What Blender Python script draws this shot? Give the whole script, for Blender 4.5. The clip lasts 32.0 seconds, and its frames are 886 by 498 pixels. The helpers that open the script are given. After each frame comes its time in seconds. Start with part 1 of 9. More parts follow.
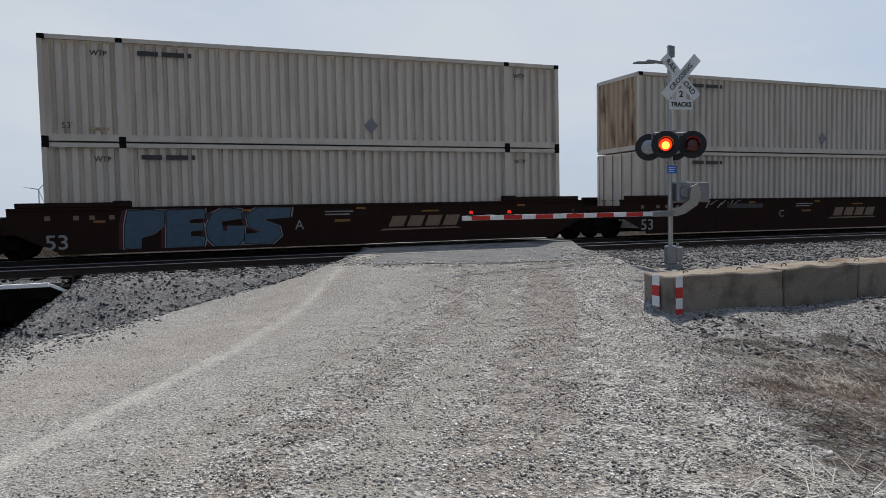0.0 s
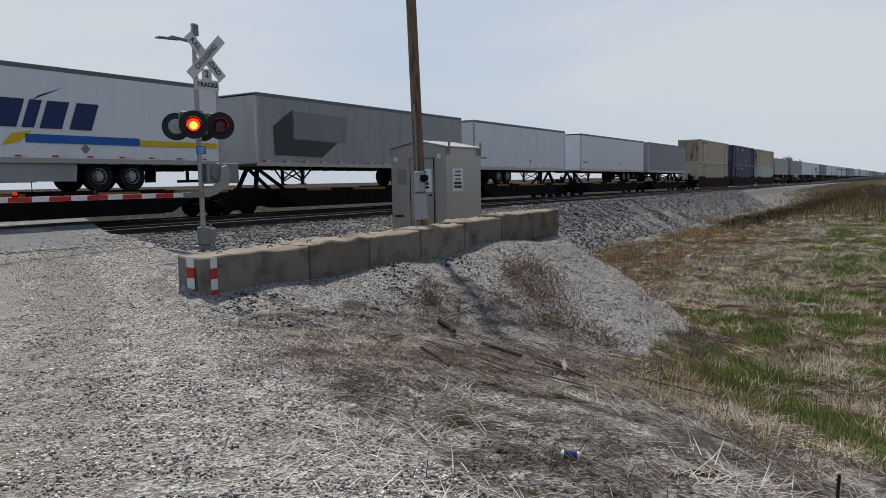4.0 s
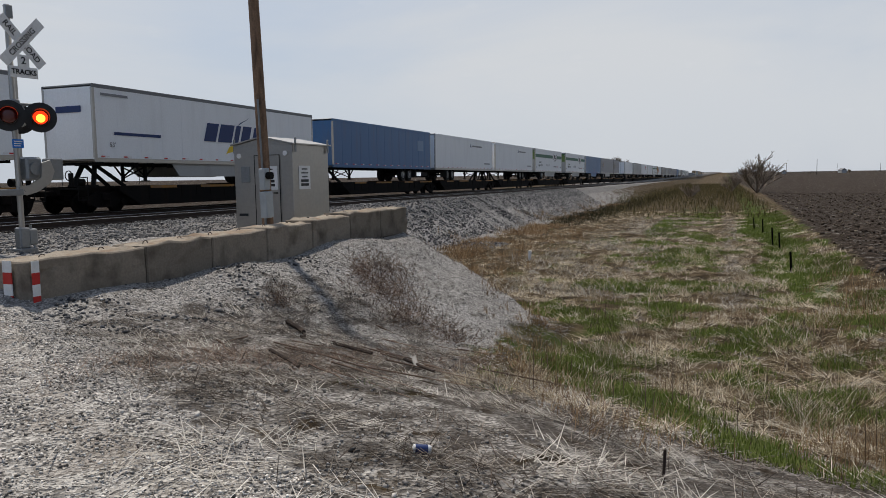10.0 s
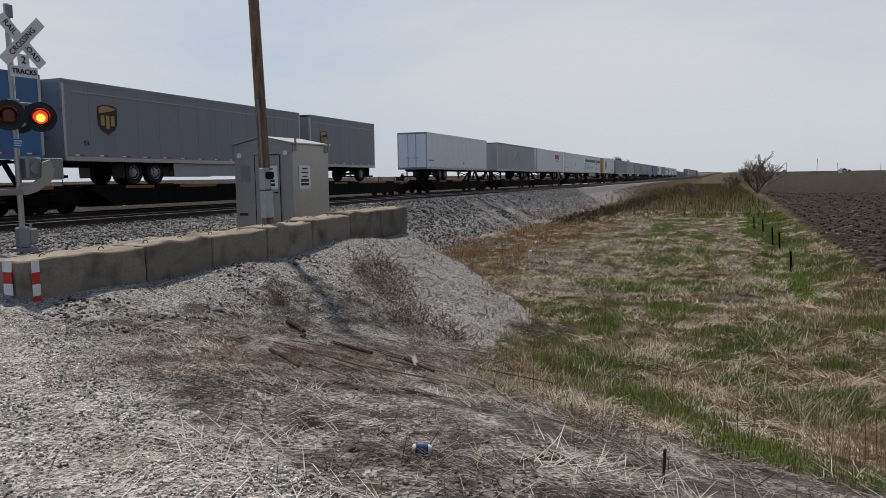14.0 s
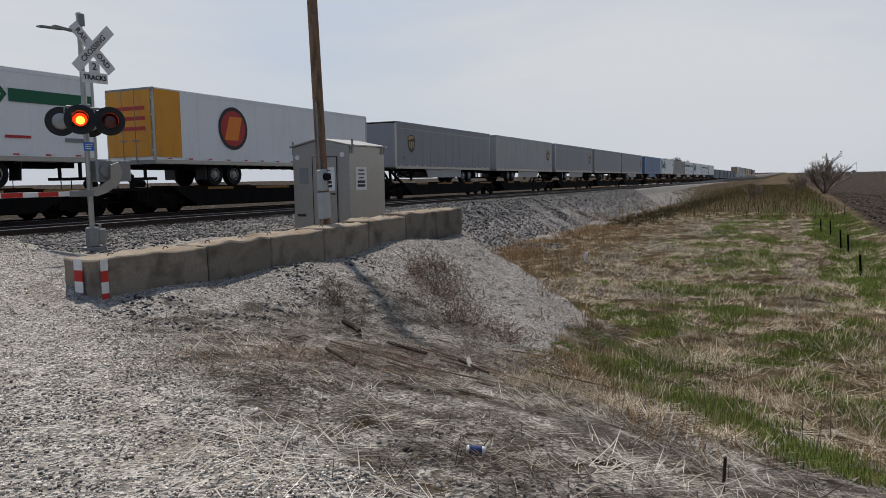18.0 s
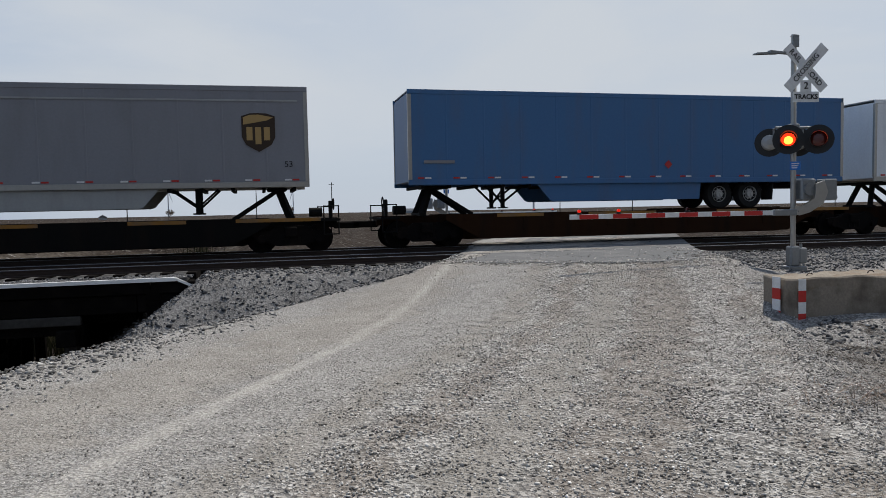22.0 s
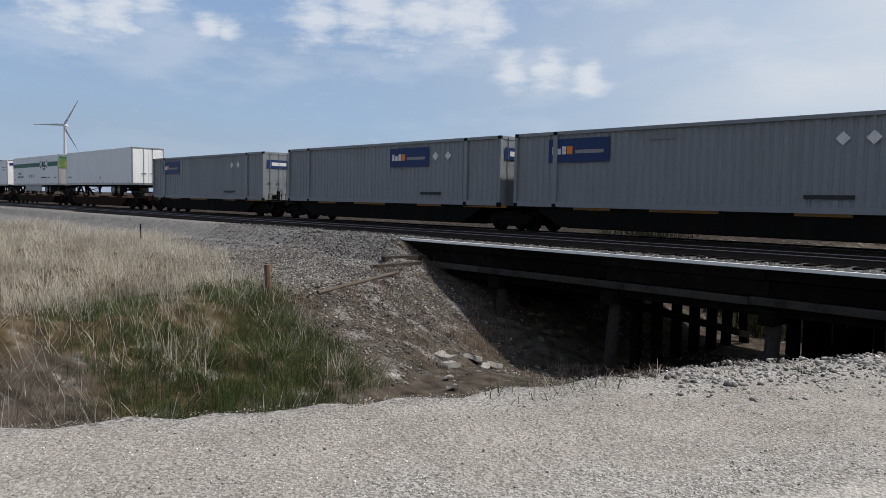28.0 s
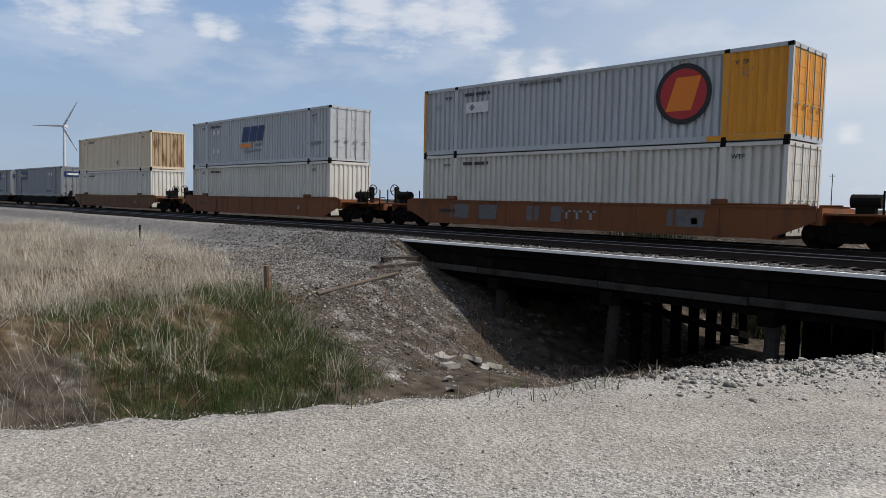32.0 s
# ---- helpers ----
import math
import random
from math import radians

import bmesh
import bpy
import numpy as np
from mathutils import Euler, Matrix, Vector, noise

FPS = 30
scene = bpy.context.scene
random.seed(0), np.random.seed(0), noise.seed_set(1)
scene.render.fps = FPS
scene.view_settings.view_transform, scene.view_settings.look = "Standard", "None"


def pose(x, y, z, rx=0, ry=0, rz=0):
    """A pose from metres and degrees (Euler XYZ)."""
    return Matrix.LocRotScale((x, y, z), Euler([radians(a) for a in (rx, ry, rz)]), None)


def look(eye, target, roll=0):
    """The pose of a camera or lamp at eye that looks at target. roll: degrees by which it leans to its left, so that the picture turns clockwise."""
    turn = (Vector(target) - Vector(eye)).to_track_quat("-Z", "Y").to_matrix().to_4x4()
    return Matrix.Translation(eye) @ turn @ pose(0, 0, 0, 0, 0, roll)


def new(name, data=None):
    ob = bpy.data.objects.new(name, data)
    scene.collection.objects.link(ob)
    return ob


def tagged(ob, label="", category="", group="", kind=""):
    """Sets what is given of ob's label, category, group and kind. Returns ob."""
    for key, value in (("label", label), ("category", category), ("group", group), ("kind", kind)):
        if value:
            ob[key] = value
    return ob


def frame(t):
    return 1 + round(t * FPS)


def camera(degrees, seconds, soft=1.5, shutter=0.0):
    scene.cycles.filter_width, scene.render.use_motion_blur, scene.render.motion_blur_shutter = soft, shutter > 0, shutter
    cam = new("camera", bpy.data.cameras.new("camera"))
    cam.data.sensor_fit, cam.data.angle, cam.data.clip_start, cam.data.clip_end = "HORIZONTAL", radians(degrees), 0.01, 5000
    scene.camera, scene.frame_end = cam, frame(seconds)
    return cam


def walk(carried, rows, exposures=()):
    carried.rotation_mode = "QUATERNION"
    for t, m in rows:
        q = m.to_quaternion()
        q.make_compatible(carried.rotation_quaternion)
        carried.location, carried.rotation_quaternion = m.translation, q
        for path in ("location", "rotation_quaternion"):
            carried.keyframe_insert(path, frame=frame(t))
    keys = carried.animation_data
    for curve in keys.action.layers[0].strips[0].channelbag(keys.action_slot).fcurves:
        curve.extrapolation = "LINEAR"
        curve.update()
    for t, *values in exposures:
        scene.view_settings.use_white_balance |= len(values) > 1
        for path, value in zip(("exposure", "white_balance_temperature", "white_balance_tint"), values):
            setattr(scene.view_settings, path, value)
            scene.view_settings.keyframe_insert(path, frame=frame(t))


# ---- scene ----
cam = camera(62.06, 32.0, soft=0.85)
EYE = (0.0, 0.0, 1.6)
# seconds, tilt, lean, turn of a camera that stands still and pans
TURNS = [
    (0, 86.91, 1.16, -22.09),
    (0.5, 86.98, 1.19, -22.16),
    (1, 86.74, 0.88, -25.58),
    (1.5, 86.57, 1.06, -29.65),
    (2, 86.20, 1.05, -35.55),
    (2.5, 85.95, 1.05, -41.78),
    (3, 85.72, 1.05, -46.82),
    (3.5, 85.40, 1.12, -51.39),
    (4, 84.71, 1.13, -57.34),
    (4.5, 84.54, 0.69, -65.75),
    (6.5, 84.33, 0.87, -69.06),
    (7, 84.33, 0.89, -69.04),
    (9, 84.34, 0.88, -69.07),
    (11, 84.34, 0.88, -69.07),
    (13, 84.31, 0.86, -69.06),
    (14.5, 84.32, 0.86, -69.06),
    (17, 84.30, 0.84, -69.02),
    (17.5, 84.32, 0.88, -68.98),
    (18, 84.48, 0.98, -64.79),
    (18.5, 84.93, 1.16, -57.15),
    (19, 85.29, 1.13, -51.40),
    (19.5, 85.32, 1.26, -50.51),
    (20, 85.53, 1.32, -46.02),
    (20.5, 85.80, 1.29, -40.65),
    (21, 86.14, 1.54, -32.25),
    (21.5, 86.59, 1.39, -23.00),
    (22, 86.99, 1.19, -13.83),
    (22.5, 87.27, 0.86, -4.14),
    (23, 87.37, 0.48, 4.49),
    (23.5, 87.30, 0.21, 12.49),
    (24, 86.96, -0.24, 21.89),
    (24.5, 86.16, -0.46, 27.43),
    (25, 86.21, -0.74, 33.69),
    (25.5, 86.18, -1.02, 40.09),
    (26, 86.19, -1.20, 44.47),
    (26.5, 86.21, -1.21, 46.33),
    (28.5, 86.13, -1.28, 46.32),
    (32, 86.21, -1.25, 46.28),
]
walk(cam, [(t, pose(*EYE, rx, ry, rz)) for t, rx, ry, rz in TURNS],
     [(0, -0.03, 6350, 10), (3.5, -0.05, 6400, 10), (6.5, 0.04, 6850, 13), (8.5, 0.02, 6800, 12), (10, -0.04, 6700, 11), (14.5, -0.05, 6700, 11), (17.5, -0.02, 6800, 12), (19.5, -0.06, 6500, 11), (21, -0.06, 6400, 10), (23, -0.15, 6400, 10), (24.2, -0.02, 6700, 12), (26, 0.1, 6520, 10), (32, 0.1, 6600, 11)])

# ---- light: hazy midday sun beyond the train, thin cloud ----
SUN_AZ = 40.0      # degrees from the track's normal towards +x
SUN_EL = 56.0
world = bpy.data.worlds.new("world")
scene.world = world
world.use_nodes = True
wn, wl = world.node_tree.nodes, world.node_tree.links
wn.clear()
w_out = wn.new("ShaderNodeOutputWorld")
w_bg = wn.new("ShaderNodeBackground")
w_bg.inputs["Strength"].default_value = 0.12
w_sky = wn.new("ShaderNodeTexSky")
w_sky.sky_type = 'NISHITA'
w_sky.sun_disc = False
w_sky.sun_elevation = radians(SUN_EL)
w_sky.sun_rotation = radians(SUN_AZ)
w_sky.dust_density = 0.25
w_sky.ozone_density = 2.5
w_co = wn.new("ShaderNodeTexCoord")
w_map = wn.new("ShaderNodeMapping")
w_map.inputs["Scale"].default_value = (1.0, 1.0, 3.2)
w_noise = wn.new("ShaderNodeTexNoise")
w_noise.inputs["Scale"].default_value = 4.2
w_noise.inputs["Detail"].default_value = 7.0
w_noise.inputs["Roughness"].default_value = 0.55
w_ramp = wn.new("ShaderNodeValToRGB")
w_ramp.color_ramp.elements[0].position = 0.49
w_ramp.color_ramp.elements[1].position = 0.62
w_sep = wn.new("ShaderNodeSeparateXYZ")
w_veil = wn.new("ShaderNodeMapRange")       # the veil of high cloud thickens towards +x
w_veil.inputs["From Min"].default_value = -0.82
w_veil.inputs["From Max"].default_value = -0.08
w_veil.inputs["To Min"].default_value = 0.1
w_veil.inputs["To Max"].default_value = 0.93
w_max = wn.new("ShaderNodeMath")
w_max.operation = 'MAXIMUM'
w_mix = wn.new("ShaderNodeMixRGB")
w_mix.inputs["Color2"].default_value = (6.6, 7.0, 7.6, 1)
# cloud is brighter towards the sun than away from it
w_dot = wn.new("ShaderNodeVectorMath")
w_dot.operation = 'DOT_PRODUCT'
w_dot.inputs[1].default_value = (math.sin(radians(SUN_AZ)), math.cos(radians(SUN_AZ)), 0.35)
w_glow = wn.new("ShaderNodeMapRange")
w_glow.inputs["From Min"].default_value = -0.9
w_glow.inputs["From Max"].default_value = 0.5
w_glow.inputs["To Min"].default_value = 0.06
w_glow.inputs["To Max"].default_value = 1.0
w_cloud = wn.new("ShaderNodeMixRGB")
w_cloud.blend_type = 'MULTIPLY'
w_cloud.inputs["Fac"].default_value = 1.0
w_cloud.inputs["Color1"].default_value = (5.25, 5.6, 6.0, 1)
wl.new(w_co.outputs["Generated"], w_dot.inputs[0])
wl.new(w_dot.outputs["Value"], w_glow.inputs["Value"])
wl.new(w_glow.outputs["Result"], w_cloud.inputs["Color2"])
wl.new(w_cloud.outputs["Color"], w_mix.inputs["Color2"])
wl.new(w_co.outputs["Generated"], w_map.inputs["Vector"])
wl.new(w_map.outputs["Vector"], w_noise.inputs["Vector"])
wl.new(w_noise.outputs["Fac"], w_ramp.inputs["Fac"])
wl.new(w_co.outputs["Generated"], w_sep.inputs["Vector"])
wl.new(w_sep.outputs["X"], w_veil.inputs["Value"])
w_wisp = wn.new("ShaderNodeTexNoise")      # wisps in the veil
w_wisp.inputs["Scale"].default_value = 1.7
w_wisp.inputs["Detail"].default_value = 6.0
w_wisp.inputs["Distortion"].default_value = 0.6
wl.new(w_map.outputs["Vector"], w_wisp.inputs["Vector"])
w_wr = wn.new("ShaderNodeMapRange")
w_wr.inputs["From Min"].default_value, w_wr.inputs["From Max"].default_value = 0.3, 0.7
w_wr.inputs["To Min"].default_value, w_wr.inputs["To Max"].default_value = -0.34, 0.16
wl.new(w_wisp.outputs["Fac"], w_wr.inputs["Value"])
w_sum = wn.new("ShaderNodeMath")
w_sum.operation = 'ADD'
w_sum.use_clamp = True
wl.new(w_veil.outputs["Result"], w_sum.inputs[0])
wl.new(w_wr.outputs["Result"], w_sum.inputs[1])
wl.new(w_sum.outputs["Value"], w_max.inputs[1])
w_max.inputs[0].default_value = 0.0
# the haze is thick low down and thin overhead, where the sky is deeper blue
w_thin = wn.new("ShaderNodeMapRange")
w_thin.inputs["From Min"].default_value, w_thin.inputs["From Max"].default_value = 0.3, 0.85
w_thin.inputs["To Min"].default_value, w_thin.inputs["To Max"].default_value = 1.0, 0.3
wl.new(w_sep.outputs["Z"], w_thin.inputs["Value"])
w_fac = wn.new("ShaderNodeMath")
w_fac.operation = 'MULTIPLY'
wl.new(w_max.outputs["Value"], w_fac.inputs[0])
wl.new(w_thin.outputs["Result"], w_fac.inputs[1])
w_band = wn.new("ShaderNodeMapRange")      # a bluer band of distance above the horizon
w_band.inputs["From Min"].default_value, w_band.inputs["From Max"].default_value = 0.0, 0.14
w_band.inputs["To Min"].default_value, w_band.inputs["To Max"].default_value = 0.84, 1.0
wl.new(w_sep.outputs["Z"], w_band.inputs["Value"])
w_fac2 = wn.new("ShaderNodeMath")
w_fac2.operation = 'MULTIPLY'
wl.new(w_fac.outputs["Value"], w_fac2.inputs[0])
wl.new(w_band.outputs["Result"], w_fac2.inputs[1])
wl.new(w_fac2.outputs["Value"], w_mix.inputs["Fac"])
w_low = wn.new("ShaderNodeMapRange")
w_low.inputs["From Min"].default_value, w_low.inputs["From Max"].default_value = 0.0, 0.3
w_low.inputs["To Min"].default_value, w_low.inputs["To Max"].default_value = 0.85, 0.45
wl.new(w_sep.outputs["Z"], w_low.inputs["Value"])
w_haze = wn.new("ShaderNodeMixRGB")
w_haze.inputs["Color2"].default_value = (2.1, 3.0, 4.6, 1)
wl.new(w_low.outputs["Result"], w_haze.inputs["Fac"])
wl.new(w_sky.outputs["Color"], w_haze.inputs["Color1"])
wl.new(w_haze.outputs["Color"], w_mix.inputs["Color1"])
# white heaps of cloud in the clearer part of the sky, towards -x
w_left = wn.new("ShaderNodeMapRange")
w_left.inputs["From Min"].default_value, w_left.inputs["From Max"].default_value = 0.15, -0.4
w_left.inputs["To Min"].default_value, w_left.inputs["To Max"].default_value = 0.0, 0.3
wl.new(w_sep.outputs["X"], w_left.inputs["Value"])
w_heap = wn.new("ShaderNodeMath")
w_heap.operation = 'MULTIPLY'
wl.new(w_ramp.outputs["Color"], w_heap.inputs[0])
wl.new(w_left.outputs["Result"], w_heap.inputs[1])
w_lift = wn.new("ShaderNodeMapRange")
w_lift.inputs["From Min"].default_value, w_lift.inputs["From Max"].default_value = 0.06, 0.2
w_lift.inputs["To Min"].default_value, w_lift.inputs["To Max"].default_value = 0.25, 1.0
wl.new(w_sep.outputs["Z"], w_lift.inputs["Value"])
w_heap2 = wn.new("ShaderNodeMath")
w_heap2.operation = 'MULTIPLY'
wl.new(w_heap.outputs["Value"], w_heap2.inputs[0])
wl.new(w_lift.outputs["Result"], w_heap2.inputs[1])
# a few distinct heaps, low in the sky towards -x: their directions and half widths
HEAPS = [(-0.808, 0.542, 0.230, 0.046), (-0.768, 0.592, 0.244, 0.065), (-0.724, 0.646, 0.243, 0.069), (-0.688, 0.687, 0.234, 0.058), (-0.662, 0.713, 0.230, 0.031),
         (-0.879, 0.431, 0.204, 0.026), (-0.870, 0.449, 0.202, 0.021), (-0.937, 0.279, 0.210, 0.046), (-0.921, 0.324, 0.218, 0.054), (-0.900, 0.369, 0.230, 0.038),
         (-0.653, 0.739, 0.169, 0.035), (-0.613, 0.771, 0.172, 0.035), (-0.573, 0.803, 0.161, 0.027), (-0.304, 0.949, 0.088, 0.017)]
w_last = None
for hx, hy, hz, hr in HEAPS:
    w_d = wn.new("ShaderNodeVectorMath")
    w_d.operation = 'DISTANCE'
    w_d.inputs[1].default_value = Vector((hx, hy, hz)).normalized()
    wl.new(w_co.outputs["Generated"], w_d.inputs[0])
    w_in = wn.new("ShaderNodeMapRange")
    w_in.inputs["From Min"].default_value, w_in.inputs["From Max"].default_value = hr * 1.35, 0.0
    wl.new(w_d.outputs["Value"], w_in.inputs["Value"])
    if w_last is None:
        w_last = w_in.outputs["Result"]
        continue
    w_up = wn.new("ShaderNodeMath")
    w_up.operation = 'MAXIMUM'
    wl.new(w_last, w_up.inputs[0])
    wl.new(w_in.outputs["Result"], w_up.inputs[1])
    w_last = w_up.outputs["Value"]
w_curl = wn.new("ShaderNodeTexNoise")      # the heaps' ragged edges
w_curl.inputs["Scale"].default_value = 20.0
w_curl.inputs["Detail"].default_value = 8.0
w_curl.inputs["Roughness"].default_value = 0.6
wl.new(w_map.outputs["Vector"], w_curl.inputs["Vector"])
w_rag = wn.new("ShaderNodeMapRange")
w_rag.inputs["From Min"].default_value, w_rag.inputs["From Max"].default_value = 0.3, 0.7
w_rag.inputs["To Min"].default_value, w_rag.inputs["To Max"].default_value = -0.34, 0.3
wl.new(w_curl.outputs["Fac"], w_rag.inputs["Value"])
w_both = wn.new("ShaderNodeMath")
w_both.operation = 'ADD'
wl.new(w_last, w_both.inputs[0])
wl.new(w_rag.outputs["Result"], w_both.inputs[1])
w_heap3 = wn.new("ShaderNodeMapRange")
w_heap3.interpolation_type = 'SMOOTHSTEP'
w_heap3.inputs["From Min"].default_value, w_heap3.inputs["From Max"].default_value = 0.12, 1.0
w_heap3.inputs["To Max"].default_value = 0.72
wl.new(w_both.outputs["Value"], w_heap3.inputs["Value"])
w_heap4 = wn.new("ShaderNodeMath")
w_heap4.operation = 'MAXIMUM'
wl.new(w_heap3.outputs["Result"], w_heap4.inputs[0])
w_mix2 = wn.new("ShaderNodeMixRGB")
w_mix2.inputs["Color2"].default_value = (6.1, 6.3, 6.6, 1)
wl.new(w_heap2.outputs["Value"], w_heap4.inputs[1])
wl.new(w_heap4.outputs["Value"], w_mix2.inputs["Fac"])
wl.new(w_mix.outputs["Color"], w_mix2.inputs["Color1"])
wl.new(w_mix2.outputs["Color"], w_bg.inputs["Color"])
wl.new(w_bg.outputs["Background"], w_out.inputs["Surface"])

sun = new("sun", bpy.data.lights.new("sun", 'SUN'))
sun.data.energy = 3.9
sun.data.angle = radians(2.0)
sun.data.color = (1.0, 0.94, 0.85)
_a, _e = radians(SUN_AZ), radians(SUN_EL)
SUN_DIR = Vector((math.sin(_a) * math.cos(_e), math.cos(_a) * math.cos(_e), math.sin(_e)))
sun.matrix_world = look(SUN_DIR * 50, (0, 0, 0))

# ---- materials ----
def material(name, color, rough=0.6, metal=0.0, grain=0.0, grain_scale=30.0, stain=None, stain_amount=0.0,
             stain_scale=2.0, bump=0.0, bump_scale=80.0, spec=0.4, emission=None, strength=0.0, vary=0.0, streak=False):
    """A surface with fine grain, larger stains and relief, in metres of object space."""
    m = bpy.data.materials.new(name)
    m.use_nodes = True
    n, l = m.node_tree.nodes, m.node_tree.links
    b = n["Principled BSDF"]
    b.inputs["Roughness"].default_value = rough
    b.inputs["Metallic"].default_value = metal
    b.inputs["Specular IOR Level"].default_value = spec
    b.inputs["Base Color"].default_value = (*color, 1)
    co = n.new("ShaderNodeTexCoord")
    last = None
    def mixed(kind, fac, c2):
        nonlocal last
        x = n.new("ShaderNodeMixRGB")
        x.blend_type = kind
        if last is None:
            x.inputs["Color1"].default_value = (*color, 1)
        else:
            l.new(last, x.inputs["Color1"])
        l.new(fac, x.inputs["Fac"])
        if isinstance(c2, tuple):
            x.inputs["Color2"].default_value = (*c2, 1)
        else:
            l.new(c2, x.inputs["Color2"])
        last = x.outputs["Color"]
    def noise_fac(scale, low, high, amount, detail=5.0, squash=None):
        t = n.new("ShaderNodeTexNoise")
        t.inputs["Scale"].default_value = scale
        t.inputs["Detail"].default_value = detail
        if squash:
            mp = n.new("ShaderNodeMapping")
            mp.inputs["Scale"].default_value = squash
            l.new(co.outputs["Object"], mp.inputs["Vector"])
            l.new(mp.outputs["Vector"], t.inputs["Vector"])
        else:
            l.new(co.outputs["Object"], t.inputs["Vector"])
        r = n.new("ShaderNodeMapRange")
        r.inputs["From Min"].default_value, r.inputs["From Max"].default_value = low, high
        r.inputs["To Min"].default_value, r.inputs["To Max"].default_value = 0.0, amount
        l.new(t.outputs["Fac"], r.inputs["Value"])
        return r.outputs["Result"]
    if grain:
        dark = tuple(c * 0.45 for c in color)
        mixed('MIX', noise_fac(grain_scale, 0.35, 0.7, grain), dark)
    if stain:
        mixed('MIX', noise_fac(stain_scale, 0.48, 0.72, stain_amount, 8.0, (1.6, 1.6, 0.35) if streak else None), stain)
    if vary:
        oi = n.new("ShaderNodeObjectInfo")
        hs = n.new("ShaderNodeHueSaturation")
        r = n.new("ShaderNodeMapRange")
        r.inputs["To Min"].default_value, r.inputs["To Max"].default_value = 1 - vary, 1 + vary
        l.new(oi.outputs["Random"], r.inputs["Value"])
        l.new(r.outputs["Result"], hs.inputs["Value"])
        if last is None:
            hs.inputs["Color"].default_value = (*color, 1)
        else:
            l.new(last, hs.inputs["Color"])
        last = hs.outputs["Color"]
    if last is not None:
        l.new(last, b.inputs["Base Color"])
    if bump:
        t = n.new("ShaderNodeTexNoise")
        t.inputs["Scale"].default_value = bump_scale
        t.inputs["Detail"].default_value = 4
        l.new(co.outputs["Object"], t.inputs["Vector"])
        bp = n.new("ShaderNodeBump")
        bp.inputs["Strength"].default_value = bump
        bp.inputs["Distance"].default_value = 0.01
        l.new(t.outputs["Fac"], bp.inputs["Height"])
        l.new(bp.outputs["Normal"], b.inputs["Normal"])
    if emission:
        b.inputs["Emission Color"].default_value = (*emission, 1)
        b.inputs["Emission Strength"].default_value = strength
    return m

M = {}
def paint(name, color, dirt=0.35, rough=0.45, streak=True, vary=0.0, stain=(0.12, 0.1, 0.08), scale=1.3):
    M[name] = material(name, color, rough, 0.0, 0.12, 14.0, stain, dirt, scale, 0.05, 40.0, 0.4 if max(color) > 0.1 else 0.08, vary=vary, streak=streak)
    return M[name]

paint("trailer_white", (0.83, 0.84, 0.85), 0.12, stain=(0.4, 0.38, 0.35))
paint("trailer_grey", (0.24, 0.242, 0.265), 0.15)
paint("trailer_silver", (0.36, 0.365, 0.36), 0.25)
paint("trailer_taupe", (0.22, 0.212, 0.205), 0.2)
paint("trailer_blue", (0.05, 0.145, 0.31), 0.22)
paint("trailer_dark", (0.16, 0.165, 0.17), 0.2)
paint("box_tan", (0.62, 0.5, 0.345), 0.4, stain=(0.42, 0.27, 0.15))
paint("box_cream", (0.74, 0.64, 0.48), 0.3, stain=(0.5, 0.36, 0.22))
paint("box_white", (0.63, 0.555, 0.465), 0.35, stain=(0.32, 0.25, 0.17))
paint("box_bright", (0.66, 0.65, 0.6), 0.3, stain=(0.36, 0.28, 0.2))
paint("box_rust", (0.46, 0.33, 0.2), 1.0, stain=(0.1, 0.035, 0.012), scale=2.2)
paint("box_blue", (0.013, 0.034, 0.115), 0.15)
paint("box_grey", (0.5, 0.53, 0.55), 0.15)
paint("box_slate", (0.235, 0.252, 0.268), 0.15)
paint("box_yellow", (0.74, 0.31, 0.02), 0.3, stain=(0.3, 0.14, 0.03))
paint("well_brown", (0.03, 0.0155, 0.0115), 0.5, 0.8, stain=(0.02, 0.012, 0.009))
paint("well_black", (0.013, 0.0115, 0.011), 0.5, 0.8, stain=(0.02, 0.013, 0.01))
paint("well_ochre", (0.15, 0.064, 0.02), 0.5, 0.7, stain=(0.1, 0.045, 0.015))
paint("well_orange", (0.2, 0.068, 0.02), 0.6, 0.7, stain=(0.06, 0.03, 0.02))
paint("spine_black", (0.008, 0.0075, 0.007), 0.5, 0.85, stain=(0.018, 0.011, 0.008))
paint("spine_rust", (0.027, 0.0115, 0.005), 0.7, 0.85, stain=(0.012, 0.008, 0.006))
paint("deck_yellow", (0.3, 0.135, 0.018), 0.6, 0.7)
M["rail_truck"] = material("rail_truck", (0.007, 0.006, 0.0055), 0.9, 0.0, 0.4, 20, (0.018, 0.012, 0.009), 0.6, 3.0, 0.3, 60, 0.08)
M["tyre"] = material("tyre", (0.009, 0.009, 0.009), 0.9, 0, 0.3, 40, (0.03, 0.027, 0.024), 0.3, 5.0, 0.2, 80)
M["rim_white"] = material("rim_white", (0.5, 0.49, 0.47), 0.5, 0, 0.4, 30, (0.05, 0.04, 0.03), 0.75, 9.0)
M["alu"] = material("alu", (0.42, 0.4, 0.37), 0.36, 0.85, 0.15, 12, (0.35, 0.35, 0.35), 0.35, 2.5, 0.05, 30)
M["galv"] = material("galv", (0.26, 0.27, 0.275), 0.5, 0.7, 0.25, 18, (0.3, 0.3, 0.3), 0.4, 4.0, 0.08, 50)
M["black_paint"] = material("black_paint", (0.015, 0.015, 0.016), 0.45, 0, 0.2, 20)
